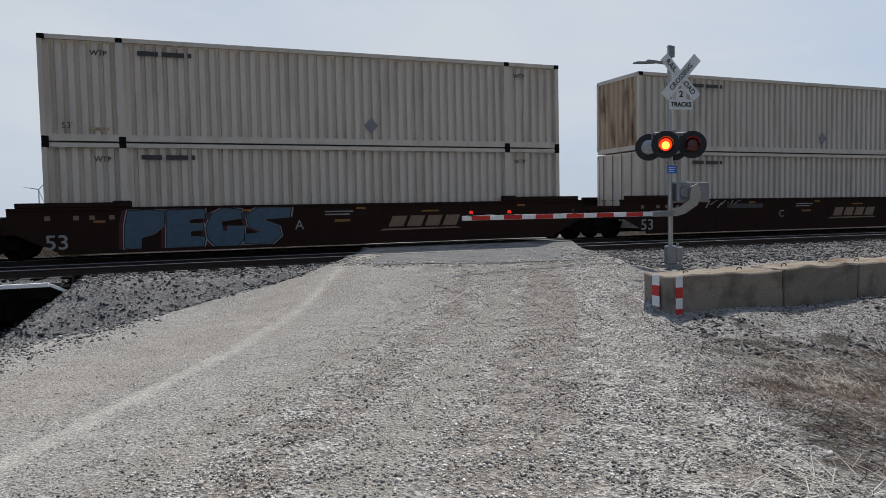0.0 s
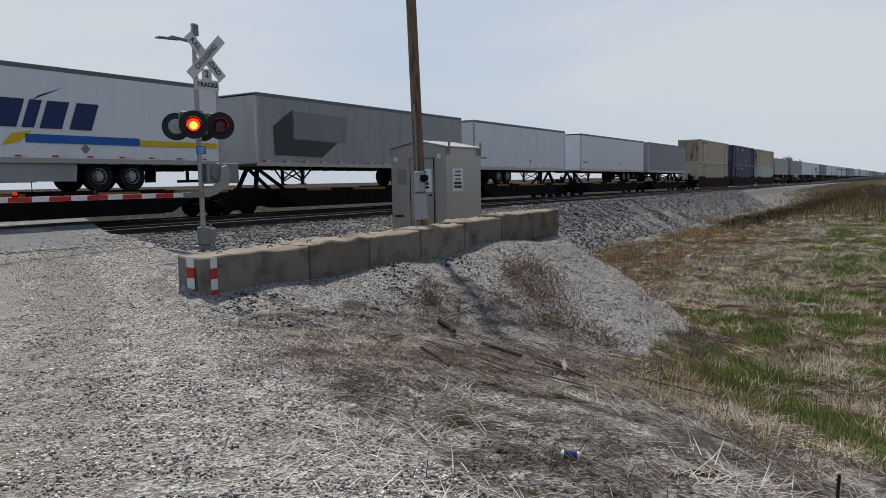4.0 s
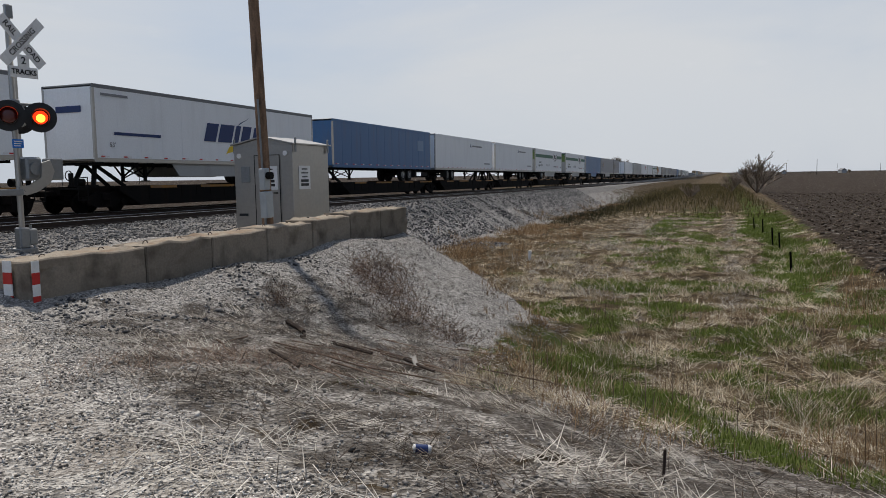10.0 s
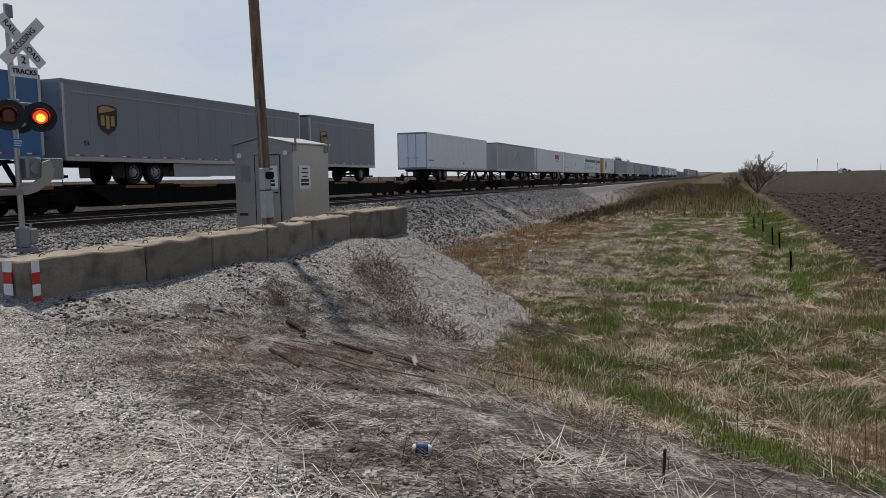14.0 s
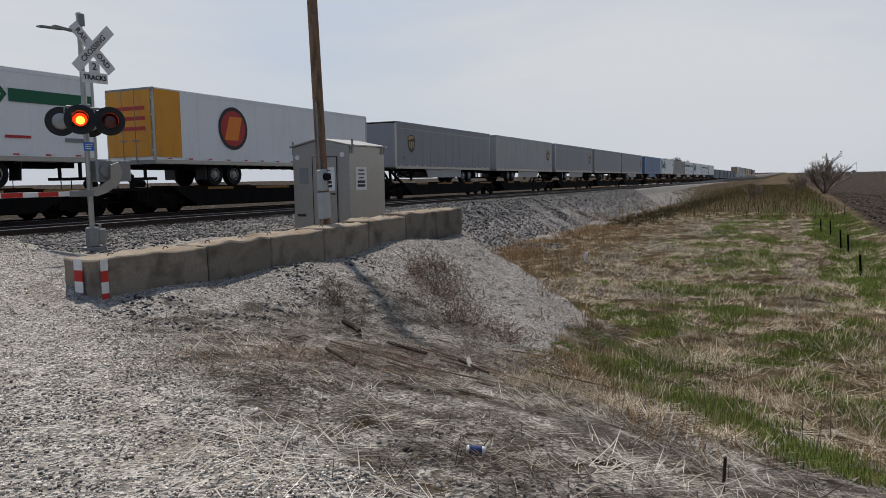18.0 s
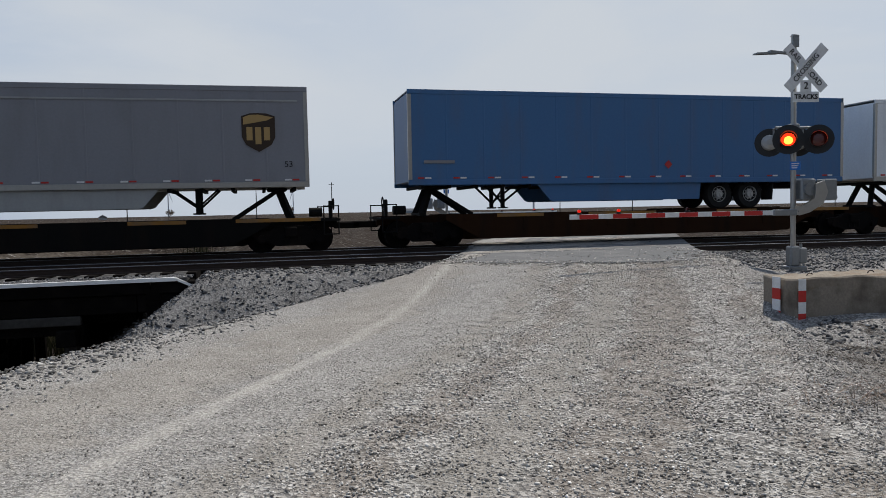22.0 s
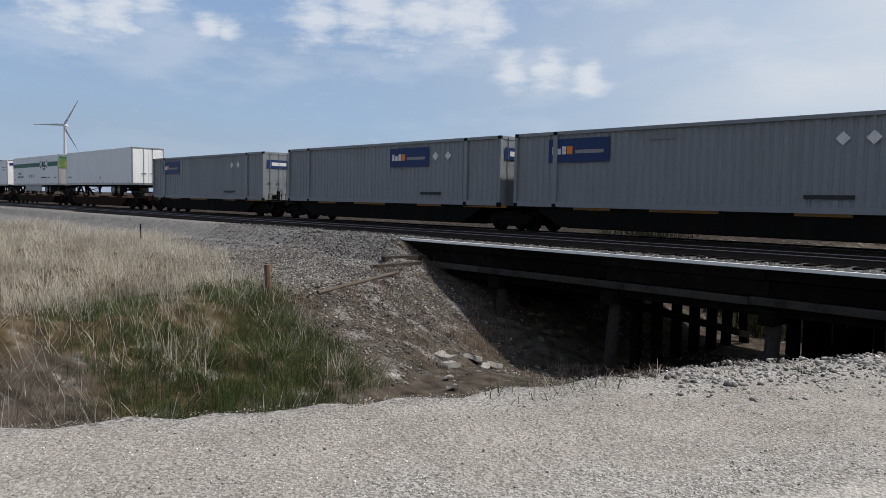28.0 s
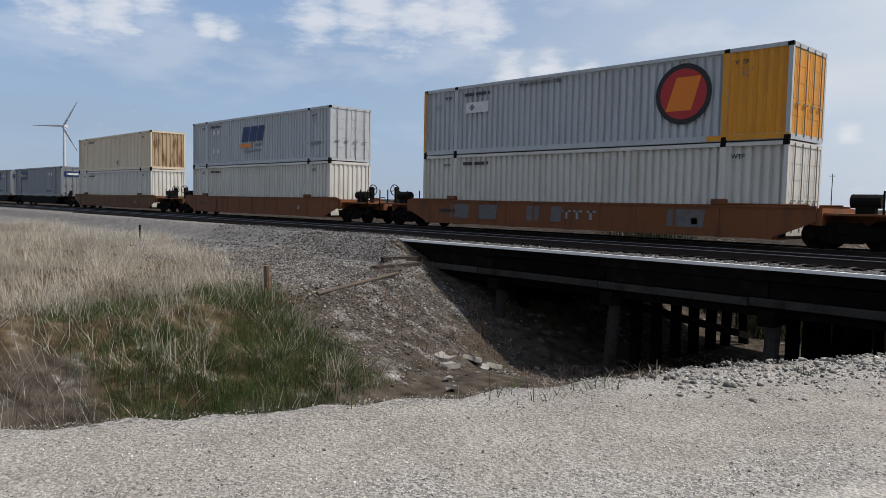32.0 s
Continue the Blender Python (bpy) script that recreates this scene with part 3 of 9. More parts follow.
def ground_material():
    m = bpy.data.materials.new("ground_cover")
    m.use_nodes = True
    n, l = m.node_tree.nodes, m.node_tree.links
    b = n["Principled BSDF"]
    b.inputs["Roughness"].default_value = 0.95
    b.inputs["Specular IOR Level"].default_value = 0.03
    geo = n.new("ShaderNodeNewGeometry")
    def noise_node(scale, detail=6):
        t = n.new("ShaderNodeTexNoise")
        t.inputs["Scale"].default_value = scale
        t.inputs["Detail"].default_value = detail
        l.new(geo.outputs["Position"], t.inputs["Vector"])
        return t.outputs["Fac"]
    def ramp(fac, stops):
        r = n.new("ShaderNodeValToRGB")
        e = r.color_ramp.elements
        e[0].position, e[0].color = stops[0][0], (*stops[0][1], 1)
        e[1].position, e[1].color = stops[-1][0], (*stops[-1][1], 1)
        for p, c in stops[1:-1]:
            q = e.new(p)
            q.color = (*c, 1)
        l.new(fac, r.inputs["Fac"])
        return r.outputs["Color"]
    def mix(fac, a, c, kind='MIX'):
        x = n.new("ShaderNodeMixRGB")
        x.blend_type = kind
        for s, v in (("Fac", fac), ("Color1", a), ("Color2", c)):
            if isinstance(v, (float, int)):
                x.inputs[s].default_value = v
            elif isinstance(v, tuple):
                x.inputs[s].default_value = (*v, 1)
            else:
                l.new(v, x.inputs[s])
        return x.outputs["Color"]
    def cover(name):
        a = n.new("ShaderNodeAttribute")
        a.attribute_name = name
        return a.outputs["Fac"]
    def edged(name, scale, spread=0.5):
        """A cover's amount with a ragged edge."""
        add = n.new("ShaderNodeMath")
        add.operation = 'ADD'
        l.new(cover(name), add.inputs[0])
        sub = n.new("ShaderNodeMapRange")
        sub.inputs["From Min"].default_value, sub.inputs["From Max"].default_value = 0.3, 0.7
        sub.inputs["To Min"].default_value, sub.inputs["To Max"].default_value = -spread, spread
        l.new(noise_node(scale), sub.inputs["Value"])
        l.new(sub.outputs["Result"], add.inputs[1])
        r = n.new("ShaderNodeMapRange")
        r.inputs["From Min"].default_value, r.inputs["From Max"].default_value = 0.35, 0.65
        l.new(add.outputs["Value"], r.inputs["Value"])
        return r.outputs["Result"]
    def stones(scale):
        v = n.new("ShaderNodeTexVoronoi")
        v.inputs["Scale"].default_value = scale
        l.new(geo.outputs["Position"], v.inputs["Vector"])
        return v
    v1 = stones(34.0)
    v2 = stones(85.0)
    v3 = stones(62.0)
    sep = n.new("ShaderNodeSeparateXYZ")
    l.new(v1.outputs["Color"], sep.inputs["Vector"])
    grav = ramp(sep.outputs["X"], [(0.0, (0.08, 0.075, 0.069)), (0.45, (0.285, 0.267, 0.246)), (1.0, (0.64, 0.61, 0.565))])
    sep3 = n.new("ShaderNodeSeparateXYZ")
    l.new(v3.outputs["Color"], sep3.inputs["Vector"])
    grit = ramp(sep3.outputs["X"], [(0.0, (0.09, 0.084, 0.077)), (0.4, (0.27, 0.254, 0.234)), (1.0, (0.55, 0.525, 0.488))])
    dust = ramp(noise_node(0.9, 8), [(0.35, (0.23, 0.216, 0.196)), (0.65, (0.38, 0.36, 0.33))])
    loose = mix(0.22, grav, dust)
    loose = mix(cover("fine"), loose, mix(0.35, grit, ramp(noise_node(1.1, 8), [(0.35, (0.23, 0.218, 0.2)), (0.65, (0.36, 0.343, 0.317))])))
    pressed = mix(0.55, grit, ramp(noise_node(1.7, 8), [(0.3, (0.23, 0.208, 0.178)), (0.7, (0.36, 0.33, 0.287))]))
    road_c = mix(edged("packed", 2.0, 0.3), loose, pressed)
    road_c = mix(edged("churned", 1.6, 0.35), road_c, mix(0.55, grav, (0.22, 0.188, 0.158)))
    line = n.new("ShaderNodeVectorMath")       # a pale wheel line along the road
    line.operation = 'DOT_PRODUCT'
    line.inputs[1].default_value = (0.905, -0.426, 0.0)
    l.new(geo.outputs["Position"], line.inputs[0])
    off = n.new("ShaderNodeMath")
    off.operation = 'ADD'
    off.inputs[1].default_value = 3.12
    l.new(line.outputs["Value"], off.inputs[0])
    side = n.new("ShaderNodeMath")
    side.operation = 'ABSOLUTE'
    l.new(off.outputs["Value"], side.inputs[0])
    near_line = n.new("ShaderNodeMapRange")
    near_line.inputs["From Min"].default_value, near_line.inputs["From Max"].default_value = 0.17, 0.03
    near_line.inputs["To Max"].default_value = 0.75
    l.new(side.outputs["Value"], near_line.inputs["Value"])
    ragged_line = n.new("ShaderNodeMath")
    ragged_line.operation = 'MULTIPLY'
    l.new(near_line.outputs["Result"], ragged_line.inputs[0])
    l.new(ramp(noise_node(3.0, 8), [(0.35, (0.25, 0.25, 0.25)), (0.6, (1.0, 1.0, 1.0))]), ragged_line.inputs[1])
    road_c = mix(ragged_line.outputs["Value"], road_c, mix(0.6, grit, (0.54, 0.505, 0.45)))
    ballast_c = mix(0.66, grav, ramp(noise_node(2.6, 12), [(0.38, (0.07, 0.069, 0.07)), (0.62, (0.165, 0.162, 0.16))]))
    # soil under the grass, darkened so its colour gives shade between blades
    grass = ramp(noise_node(2.2, 10), [(0.3, (0.03, 0.022, 0.014)), (0.5, (0.075, 0.055, 0.033)), (0.7, (0.17, 0.13, 0.082))])
    sward = n.new("ShaderNodeMapRange")
    sward.inputs["From Min"].default_value, sward.inputs["From Max"].default_value = 0.3, 0.5
    l.new(noise_node(0.45, 6), sward.inputs["Value"])
    wet = n.new("ShaderNodeMath")
    wet.operation = 'MULTIPLY'
    l.new(sward.outputs["Result"], wet.inputs[0])
    l.new(cover("meadow"), wet.inputs[1])
    grass = mix(wet.outputs["Value"], grass, (0.05, 0.075, 0.015))
    green = ramp(noise_node(3.0, 8), [(0.35, (0.06, 0.055, 0.02)), (0.5, (0.05, 0.075, 0.014)), (0.7, (0.09, 0.12, 0.028))])
    soil = ramp(noise_node(5.0, 10), [(0.35, (0.014, 0.0105, 0.008)), (0.5, (0.034, 0.026, 0.02)), (0.62, (0.062, 0.048, 0.039)), (0.72, (0.14, 0.113, 0.09))])
    # dark soil; shade beneath the deck is partly put into this colour
    mud = ramp(noise_node(3.0, 8), [(0.3, (0.035, 0.029, 0.023)), (0.7, (0.11, 0.092, 0.074))])
    c = grass
    c = mix(edged("green", 0.6), c, green)
    c = mix(edged("field", 0.5, 0.3), c, soil)
    c = mix(edged("creek", 0.9, 0.3), c, mud)
    c = mix(edged("gravel", 1.2, 0.45), c, mix(0.45, grav, ramp(noise_node(1.3, 8), [(0.35, (0.13, 0.125, 0.12)), (0.65, (0.27, 0.26, 0.25))])))
    c = mix(edged("litter", 2.2, 0.75), c, mix(ramp(noise_node(2.4, 10), [(0.36, (0.25, 0.25, 0.25)), (0.58, (0.88, 0.88, 0.88))]), grav, (0.05, 0.042, 0.036)))
    c = mix(edged("ballast", 1.0, 0.3), c, ballast_c)
    c = mix(edged("road", 1.5, 0.2), c, road_c)
    l.new(c, b.inputs["Base Color"])
    bp = n.new("ShaderNodeBump")
    bp.inputs["Strength"].default_value = 0.8
    bp.inputs["Distance"].default_value = 0.03
    l.new(v1.outputs["Distance"], bp.inputs["Height"])
    soft = n.new("ShaderNodeMapRange")
    soft.inputs["To Min"].default_value, soft.inputs["To Max"].default_value = 0.7, 0.45
    l.new(cover("fine"), soft.inputs["Value"])
    l.new(soft.outputs["Result"], bp.inputs["Strength"])
    bp2 = n.new("ShaderNodeBump")
    bp2.inputs["Strength"].default_value = 0.5
    bp2.inputs["Distance"].default_value = 0.015
    l.new(v2.outputs["Distance"], bp2.inputs["Height"])
    l.new(bp.outputs["Normal"], bp2.inputs["Normal"])
    l.new(bp2.outputs["Normal"], b.inputs["Normal"])
    return m
me.materials.append(ground_material())

# ---- the line: two tracks, sleepers, crossing ----
def rail_run(name, y):
    bm = bmesh.new()
    bm2 = bmesh.new()
    xs = spaced([(-900, 0), (-200, 60), (-60, 14), (80, 5), (300, 20), (1100, 80)])
    zs = grade(xs) + RAIL_Z
    prof = [(-0.07, -0.17), (0.07, -0.17), (0.07, -0.155), (0.012, -0.13), (0.012, -0.04), (0.036, -0.03), (0.036, -0.012), (-0.036, -0.012), (-0.036, -0.03), (-0.012, -0.04), (-0.012, -0.13), (-0.07, -0.155)]
    rows = [[bm.verts.new((x, y + a, z + b)) for a, b in prof] for x, z in zip(xs, zs)]
    for r, s in zip(rows, rows[1:]):
        for i in range(len(prof)):
            j = (i + 1) % len(prof)
            bm.faces.new((r[i], s[i], s[j], r[j]))
    head = [(-0.036, -0.012), (0.036, -0.012), (0.03, 0.0), (-0.03, 0.0)]
    rows = [[bm2.verts.new((x, y + a, z + b)) for a, b in head] for x, z in zip(xs, zs)]
    for r, s in zip(rows, rows[1:]):
        for i in range(4):
            j = (i + 1) % 4
            bm2.faces.new((r[i], s[i], s[j], r[j]))
    ob = part(name, bm, M["rail_steel"])
    part("running_surface", bm2, M["rail_head"], ob, "worn bright steel rail top")
    return tagged(ob, "rusty steel rail with a worn bright top, laid on sleepers", "rail", "rails of the two tracks", "structure")
for ty in (NEAR_Y, FAR_Y):
    for side in (-1, 1):
        rail_run("rail", ty + side * GAUGE / 2)

def sleepers():
    for ty in (NEAR_Y, FAR_Y):
        xs = np.arange(-60, 120, 0.55)
        near = [x for x in xs if -26 < x < 44]
        holder = tagged(new("sleepers"), "dark creosoted timber sleepers half sunk in ballast", "sleepers", kind="structure")
        for x in near:
            if 5.2 < x < 13.2:
                continue
            j = 0.02 * math.sin(x * 7.1)
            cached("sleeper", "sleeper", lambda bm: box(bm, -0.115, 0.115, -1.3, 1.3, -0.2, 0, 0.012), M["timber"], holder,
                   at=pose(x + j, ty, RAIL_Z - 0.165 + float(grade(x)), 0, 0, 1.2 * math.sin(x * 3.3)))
        bm = bmesh.new()
        for x in xs:
            if not -26 < x < 44:
                z = RAIL_Z - 0.165 + float(grade(x))
                box(bm, x - 0.115, x + 0.115, ty - 1.3, ty + 1.3, z - 0.2, z)
        tagged(part("far_sleepers", bm, M["timber"], holder), kind="stuff")
sleepers()

# the paved crossing: panels between and beside the rails
def crossing_pad():
    holder = tagged(new("crossing_pad"), "worn grey asphalt crossing between the rails, gravel spread over its edges", "road crossing", kind="structure")
    rnd = random.Random(21)
    def ragged(pts, amount):
        """An outline broken up along its sides."""
        out = []
        for (ax, ay), (bx, by) in zip(pts, pts[1:] + pts[:1]):
            k = max(2, int(math.hypot(bx - ax, by - ay) / 0.35))
            out += [(ax + (bx - ax) * i / k + rnd.uniform(-amount, amount), ay + (by - ay) * i / k + rnd.uniform(-amount, amount)) for i in range(k)]
        return out
    for k, (y0, y1) in enumerate(((16.1, NEAR_Y - 0.78), (NEAR_Y - 0.66, NEAR_Y + 0.66), (NEAR_Y + 0.78, FAR_Y - 0.78), (FAR_Y - 0.66, FAR_Y + 0.66), (FAR_Y + 0.78, 28.0))):
        bm = bmesh.new()
        a0, a1 = 5.0 + (y0 - 17) * 0.5, 5.0 + (y1 - 17) * 0.5
        b0, b1 = 11.0 + (y0 - 17) * 0.55, 11.0 + (y1 - 17) * 0.55
        pts = [(a0, y0), (b0, y0), (b1, y1), (a1, y1)]
        if k == 0:
            pts = ragged([(a1, y1 - 0.1), (4.3, 16.1), (6.1, 14.8), (8.7, 13.9), (10.2, 15.4), (b1, y1 - 0.1)], 0.13)
        plate(bm, pts, 0.21 if k else 0.222, 'z', RAIL_Z - 0.22)
        part("asphalt_panel", bm, M["asphalt"], holder)
crossing_pad()

# ---- the train ----
MOVERS = []          # things that ride on the far track: (thing, place along the train)
LX = 16.15           # a 53-foot box

def riding(name, s, label, category, group):
    ob = tagged(new(name), label, category, group)
    MOVERS.append((ob, s))
    return ob

def corrugated(bm, x0, x1, y, z0, z1, out, pitch=0.36, depth=0.055):
    """A ribbed sheet in a plane across y, ribs upright."""
    n = max(1, int(round((x1 - x0) / pitch)))
    p = (x1 - x0) / n
    pts = []
    for i in range(n):
        a = x0 + i * p
        pts += [(a, 0), (a + 0.3 * p, 0), (a + 0.47 * p, -depth), (a + 0.83 * p, -depth)]
    pts.append((x1, 0))
    lo = [bm.verts.new((x, y + out * o, z0)) for x, o in pts]
    hi = [bm.verts.new((x, y + out * o, z1)) for x, o in pts]
    for i in range(len(pts) - 1):
        bm.faces.new((lo[i], lo[i + 1], hi[i + 1], hi[i]))

def container(s, base, paint_name, label, door_right=True, end_paint=None, smooth_side=False):
    """A 53-foot steel box: ribbed sides, posts at the 40-foot points, rails, castings, doors. base: height of its floor over the rail."""
    h, w = 2.87, 1.3
    top = riding("shipping_container", s, label, "container", "containers on the train")
    m = M[paint_name]
    kind = "flat" if smooth_side else "ribbed"
    def skin(bm):
        pitch, depth = (0.29, 0.03) if smooth_side else (0.29, 0.085)
        runs = ((0.1, LX - 0.1),) if smooth_side else ((0.12, 1.93), (2.13, LX - 2.13), (LX - 1.93, LX - 0.12))
        line = []
        for a, b in runs:
            n = max(1, int(round((b - a) / pitch)))
            p = (b - a) / n
            for i in range(n):
                q = a + i * p
                line += [(q, 0), (q + 0.5 * p, 0), (q + 0.6 * p, depth), (q + 0.9 * p, depth)]
            line.append((b, 0))
        pts = [(x, -(w - 0.03) + o) for x, o in line] + [(x, w - 0.03 - o) for x, o in line[::-1]]
        plate(bm, pts, h - 0.08, 'z', 0.06)
    walls = own(cached(("cont", kind), "ribbed_shell", skin, None, top), m)
    def frame_bm(bm):
        for sd in (-1, 1):
            box(bm, 0, LX, sd * w - 0.05, sd * w + 0.01 if sd > 0 else sd * w + 0.05, 0.0, 0.19)
            box(bm, 0, LX, sd * w - 0.05, sd * w + 0.05 if sd < 0 else sd * w + 0.01, h - 0.12, h)
            for x in (0, LX - 0.13):
                box(bm, x, x + 0.13, sd * w - 0.06, sd * w + 0.06, 0.12, h - 0.04)
            for x in (1.93, LX - 2.13):
                box(bm, x, x + 0.2, sd * w - 0.055, sd * w + 0.055, 0.12, h - 0.04)
        for x in (0.0, LX - 0.1):
            box(bm, x, x + 0.1, -w, w, h - 0.14, h - 0.002)
            box(bm, x, x + 0.1, -w, w, 0.002, 0.18)
    own(cached(("cont_frame",), "frame", frame_bm, None, top), m)
    end_m = M[end_paint or paint_name]
    def wall_end(bm):
        pts = [(0.08, -w + 0.06)]
        n = 8
        for i in range(n):
            y, q = -w + 0.1 + i * (2 * w - 0.2) / n, (2 * w - 0.2) / n
            pts += [(0.02, y), (0.02, y + 0.4 * q), (0.06, y + 0.55 * q), (0.06, y + 0.85 * q)]
        pts += [(0.02, w - 0.1), (0.08, w - 0.06)]
        plate(bm, pts, h - 0.3, 'z', 0.16)
    own(cached(("cont_end",), "end_wall", wall_end, None, top, at=Matrix.Identity(4) if door_right else pose(LX, 0, 0, 0, 0, 180)), end_m)
    turn = pose(LX, 0, 0) if door_right else pose(0, 0, 0, 0, 0, 180)
    for sd in (-1, 1):
        def leaf(bm, sd=sd):
            y0, y1 = (0.01, w - 0.06) if sd > 0 else (-w + 0.06, -0.01)
            box(bm, -0.07, -0.02, y0, y1, 0.18, h - 0.14, 0.01)
            for z in (0.7, 1.2, 1.7, 2.2):
                box(bm, -0.025, -0.012, y0 + 0.08, y1 - 0.08, z, z + 0.16)
        d = own(cached(("cont_door", sd), "door", leaf, None, top, at=turn), end_m)
        for k in range(2):
            yy = sd * (0.3 + 0.6 * k)
            cached(("lock_rod", sd, k), "lock_rod", lambda bm, yy=yy: (cyl(bm, (0.02, yy, 0.1), (0.02, yy, h - 0.05), 0.018, n=6),
                   box(bm, 0.01, 0.05, yy - 0.14, yy + 0.14, 1.05, 1.09)), M["galv"], d, "galvanised locking rod")
    for x in (0.0, 1.93, LX - 2.13, LX - 0.18):
        for z in (0.0, h - 0.13):
            cached(("casting", z == 0.0), "corner_casting", lambda bm: (box(bm, 0, 0.18, -0.012, 0.1, 0 if z else -0.05, 0.13, 0.01)), M["frame_dark"], top, "dark steel corner casting", at=pose(x + 0.01, -w - 0.062, z))
    top.location.z = base
    return top

def own(ob, mat):
    """Gives an object its own paint on a shared mesh."""
    if not ob.data.materials:
        ob.data.materials.append(mat)
    ob.material_slots[0].link = 'OBJECT'
    ob.material_slots[0].material = mat
    return ob

def rail_wheels(bm):
    for sd in (-1, 1):
        yy = sd * GAUGE / 2
        cyl(bm, (0, yy - 0.06, 0), (0, yy + 0.06, 0), 0.42, n=20)
        cyl(bm, (0, yy - sd * 0.08, 0), (0, yy - sd * 0.05, 0), 0.45, n=20)
    cyl(bm, (0, -0.95, 0), (0, 0.95, 0), 0.08, n=8)

def truck(s):
    """A two-axle rail truck, centred at s."""
    top = riding("rail_truck", s, "black cast-steel rail truck with two axles, dusty", "rail truck", "trucks under the train")
    base = 1.73 / 2
    for sd in (-1, 1):
        def side_frame(bm, sd=sd):
            yy = sd * 1.0
            plate(bm, [(-1.15, 0.62), (-1.05, 0.36), (-0.75, 0.34), (-0.45, 0.2), (0.45, 0.2), (0.75, 0.34), (1.05, 0.36), (1.15, 0.62), (0.6, 0.68), (0.42, 0.8), (-0.42, 0.8), (-0.6, 0.68)], 0.14, 'y', yy - 0.07)
            for k in (-0.22, 0.0, 0.22):
                cyl(bm, (k, yy - 0.1 * sd + sd * 0.12, 0.3), (k, yy + sd * 0.02, 0.56), 0.08, n=8)
            for k in (-base, base):
                cyl(bm, (k, yy, 0.42), (k, yy + sd * 0.16, 0.42), 0.13, n=10)
        cached(("side_frame", sd), "side_frame", side_frame, M["rail_truck"], top)
    for k in (-base, base):
        cached("wheelset", "wheelset", rail_wheels, M["rail_truck"], top, at=pose(k, 0, 0.42), smooth=False)
    cached("bolster", "bolster", lambda bm: box(bm, -0.2, 0.2, -1.15, 1.15, 0.45, 0.78, 0.04), M["rail_truck"], top)
    return top

def spine(s, length, hitch_x, wheels_x, tone, hitch_right):
    """One platform of an articulated spine car under a trailer: belly beam, wheel platforms, hitch."""
    top = riding("spine_car_platform", s, "dirty black and rust steel spine car platform under its load", "rail car", "spine car platforms")
    m = M[tone]
    L = length
    def sill(bm):
        plate(bm, [(-0.9, 1.02), (-0.9, 0.72), (0.9, 0.66), (2.0, 0.2), (L - 2.0, 0.2), (L - 0.9, 0.66), (L + 0.9, 0.72), (L + 0.9, 1.02)], 0.72, 'y', -0.36)
    own(cached(("sill", round(L, 1)), "centre_sill", sill, None, top), m)
    def skirt(bm):
        for sd in (-1, 1):
            y0 = sd * 1.22
            plate(bm, [(1.2, 1.04), (1.2, 0.86), (2.3, 0.26), (L - 2.3, 0.26), (L - 1.2, 0.86), (L - 1.2, 1.04)], 0.05, 'y', y0 - 0.025)
            for k in range(int(L - 3)):
                box(bm, 1.8 + k, 1.86 + k, min(y0, sd * 1.26), max(y0, sd * 1.26), 0.5 if 2.3 < 1.8 + k < L - 2.5 else 0.85, 1.0)
    own(cached(("skirt", round(L, 1)), "side_sill", skirt, None, top), m)
    for k in np.arange(1.6, L - 1.2, 2.6):
        own(cached("cross_bearer", "cross_bearer", lambda bm: box(bm, 0, 0.2, -1.24, 1.24, 0.86, 1.0), None, top, at=pose(float(k), 0, 0)), m)
    if wheels_x is not None:
        for sd in (-1, 1):
            cached(("wheel_platform",), "wheel_platform", lambda bm: (box(bm, -2.2, 2.2, -0.36, 0.36, 1.0, 1.06), box(bm, -2.2, 2.2, 0.33, 0.36, 1.06, 1.1)), M["spine_rust"], top, at=pose(wheels_x, sd * 0.9, 0))
    # yellow paint; the lit orange edge of the flange is painted into these stripes
    for k, x in enumerate((2.9, 6.1, L - 5.2, L - 2.2)):
        cached(("stripe", k % 2), "deck_stripe", lambda bm, k=k: box(bm, 0, 1.6 + 0.9 * (k % 2), -1.262, -1.252, 0.93, 1.035), M["deck_yellow"], top, "faded yellow paint on the sill, with light on its top edge painted in", at=pose(x, 0, 0))
    if hitch_x is not None:
        def hitch(bm):
            for sd in (-1, 1):
                beam(bm, (0, sd * 0.55, 1.02), (0.35, sd * 0.3, 1.95), 0.16, 0.18)
                beam(bm, (1.75, sd * 0.45, 1.02), (0.4, sd * 0.28, 1.89), 0.12, 0.12)
            box(bm, 0.1, 0.7, -0.5, 0.5, 1.88, 1.97, 0.02)
            box(bm, -0.1, 0.12, -0.7, 0.7, 1.0, 1.1)
        cached(("hitch", hitch_right), "hitch", hitch, M["frame_dark"], top, "black folding trailer hitch", at=pose(hitch_x, 0, 0, 0, 0, 180 if hitch_right else 0))
    return top

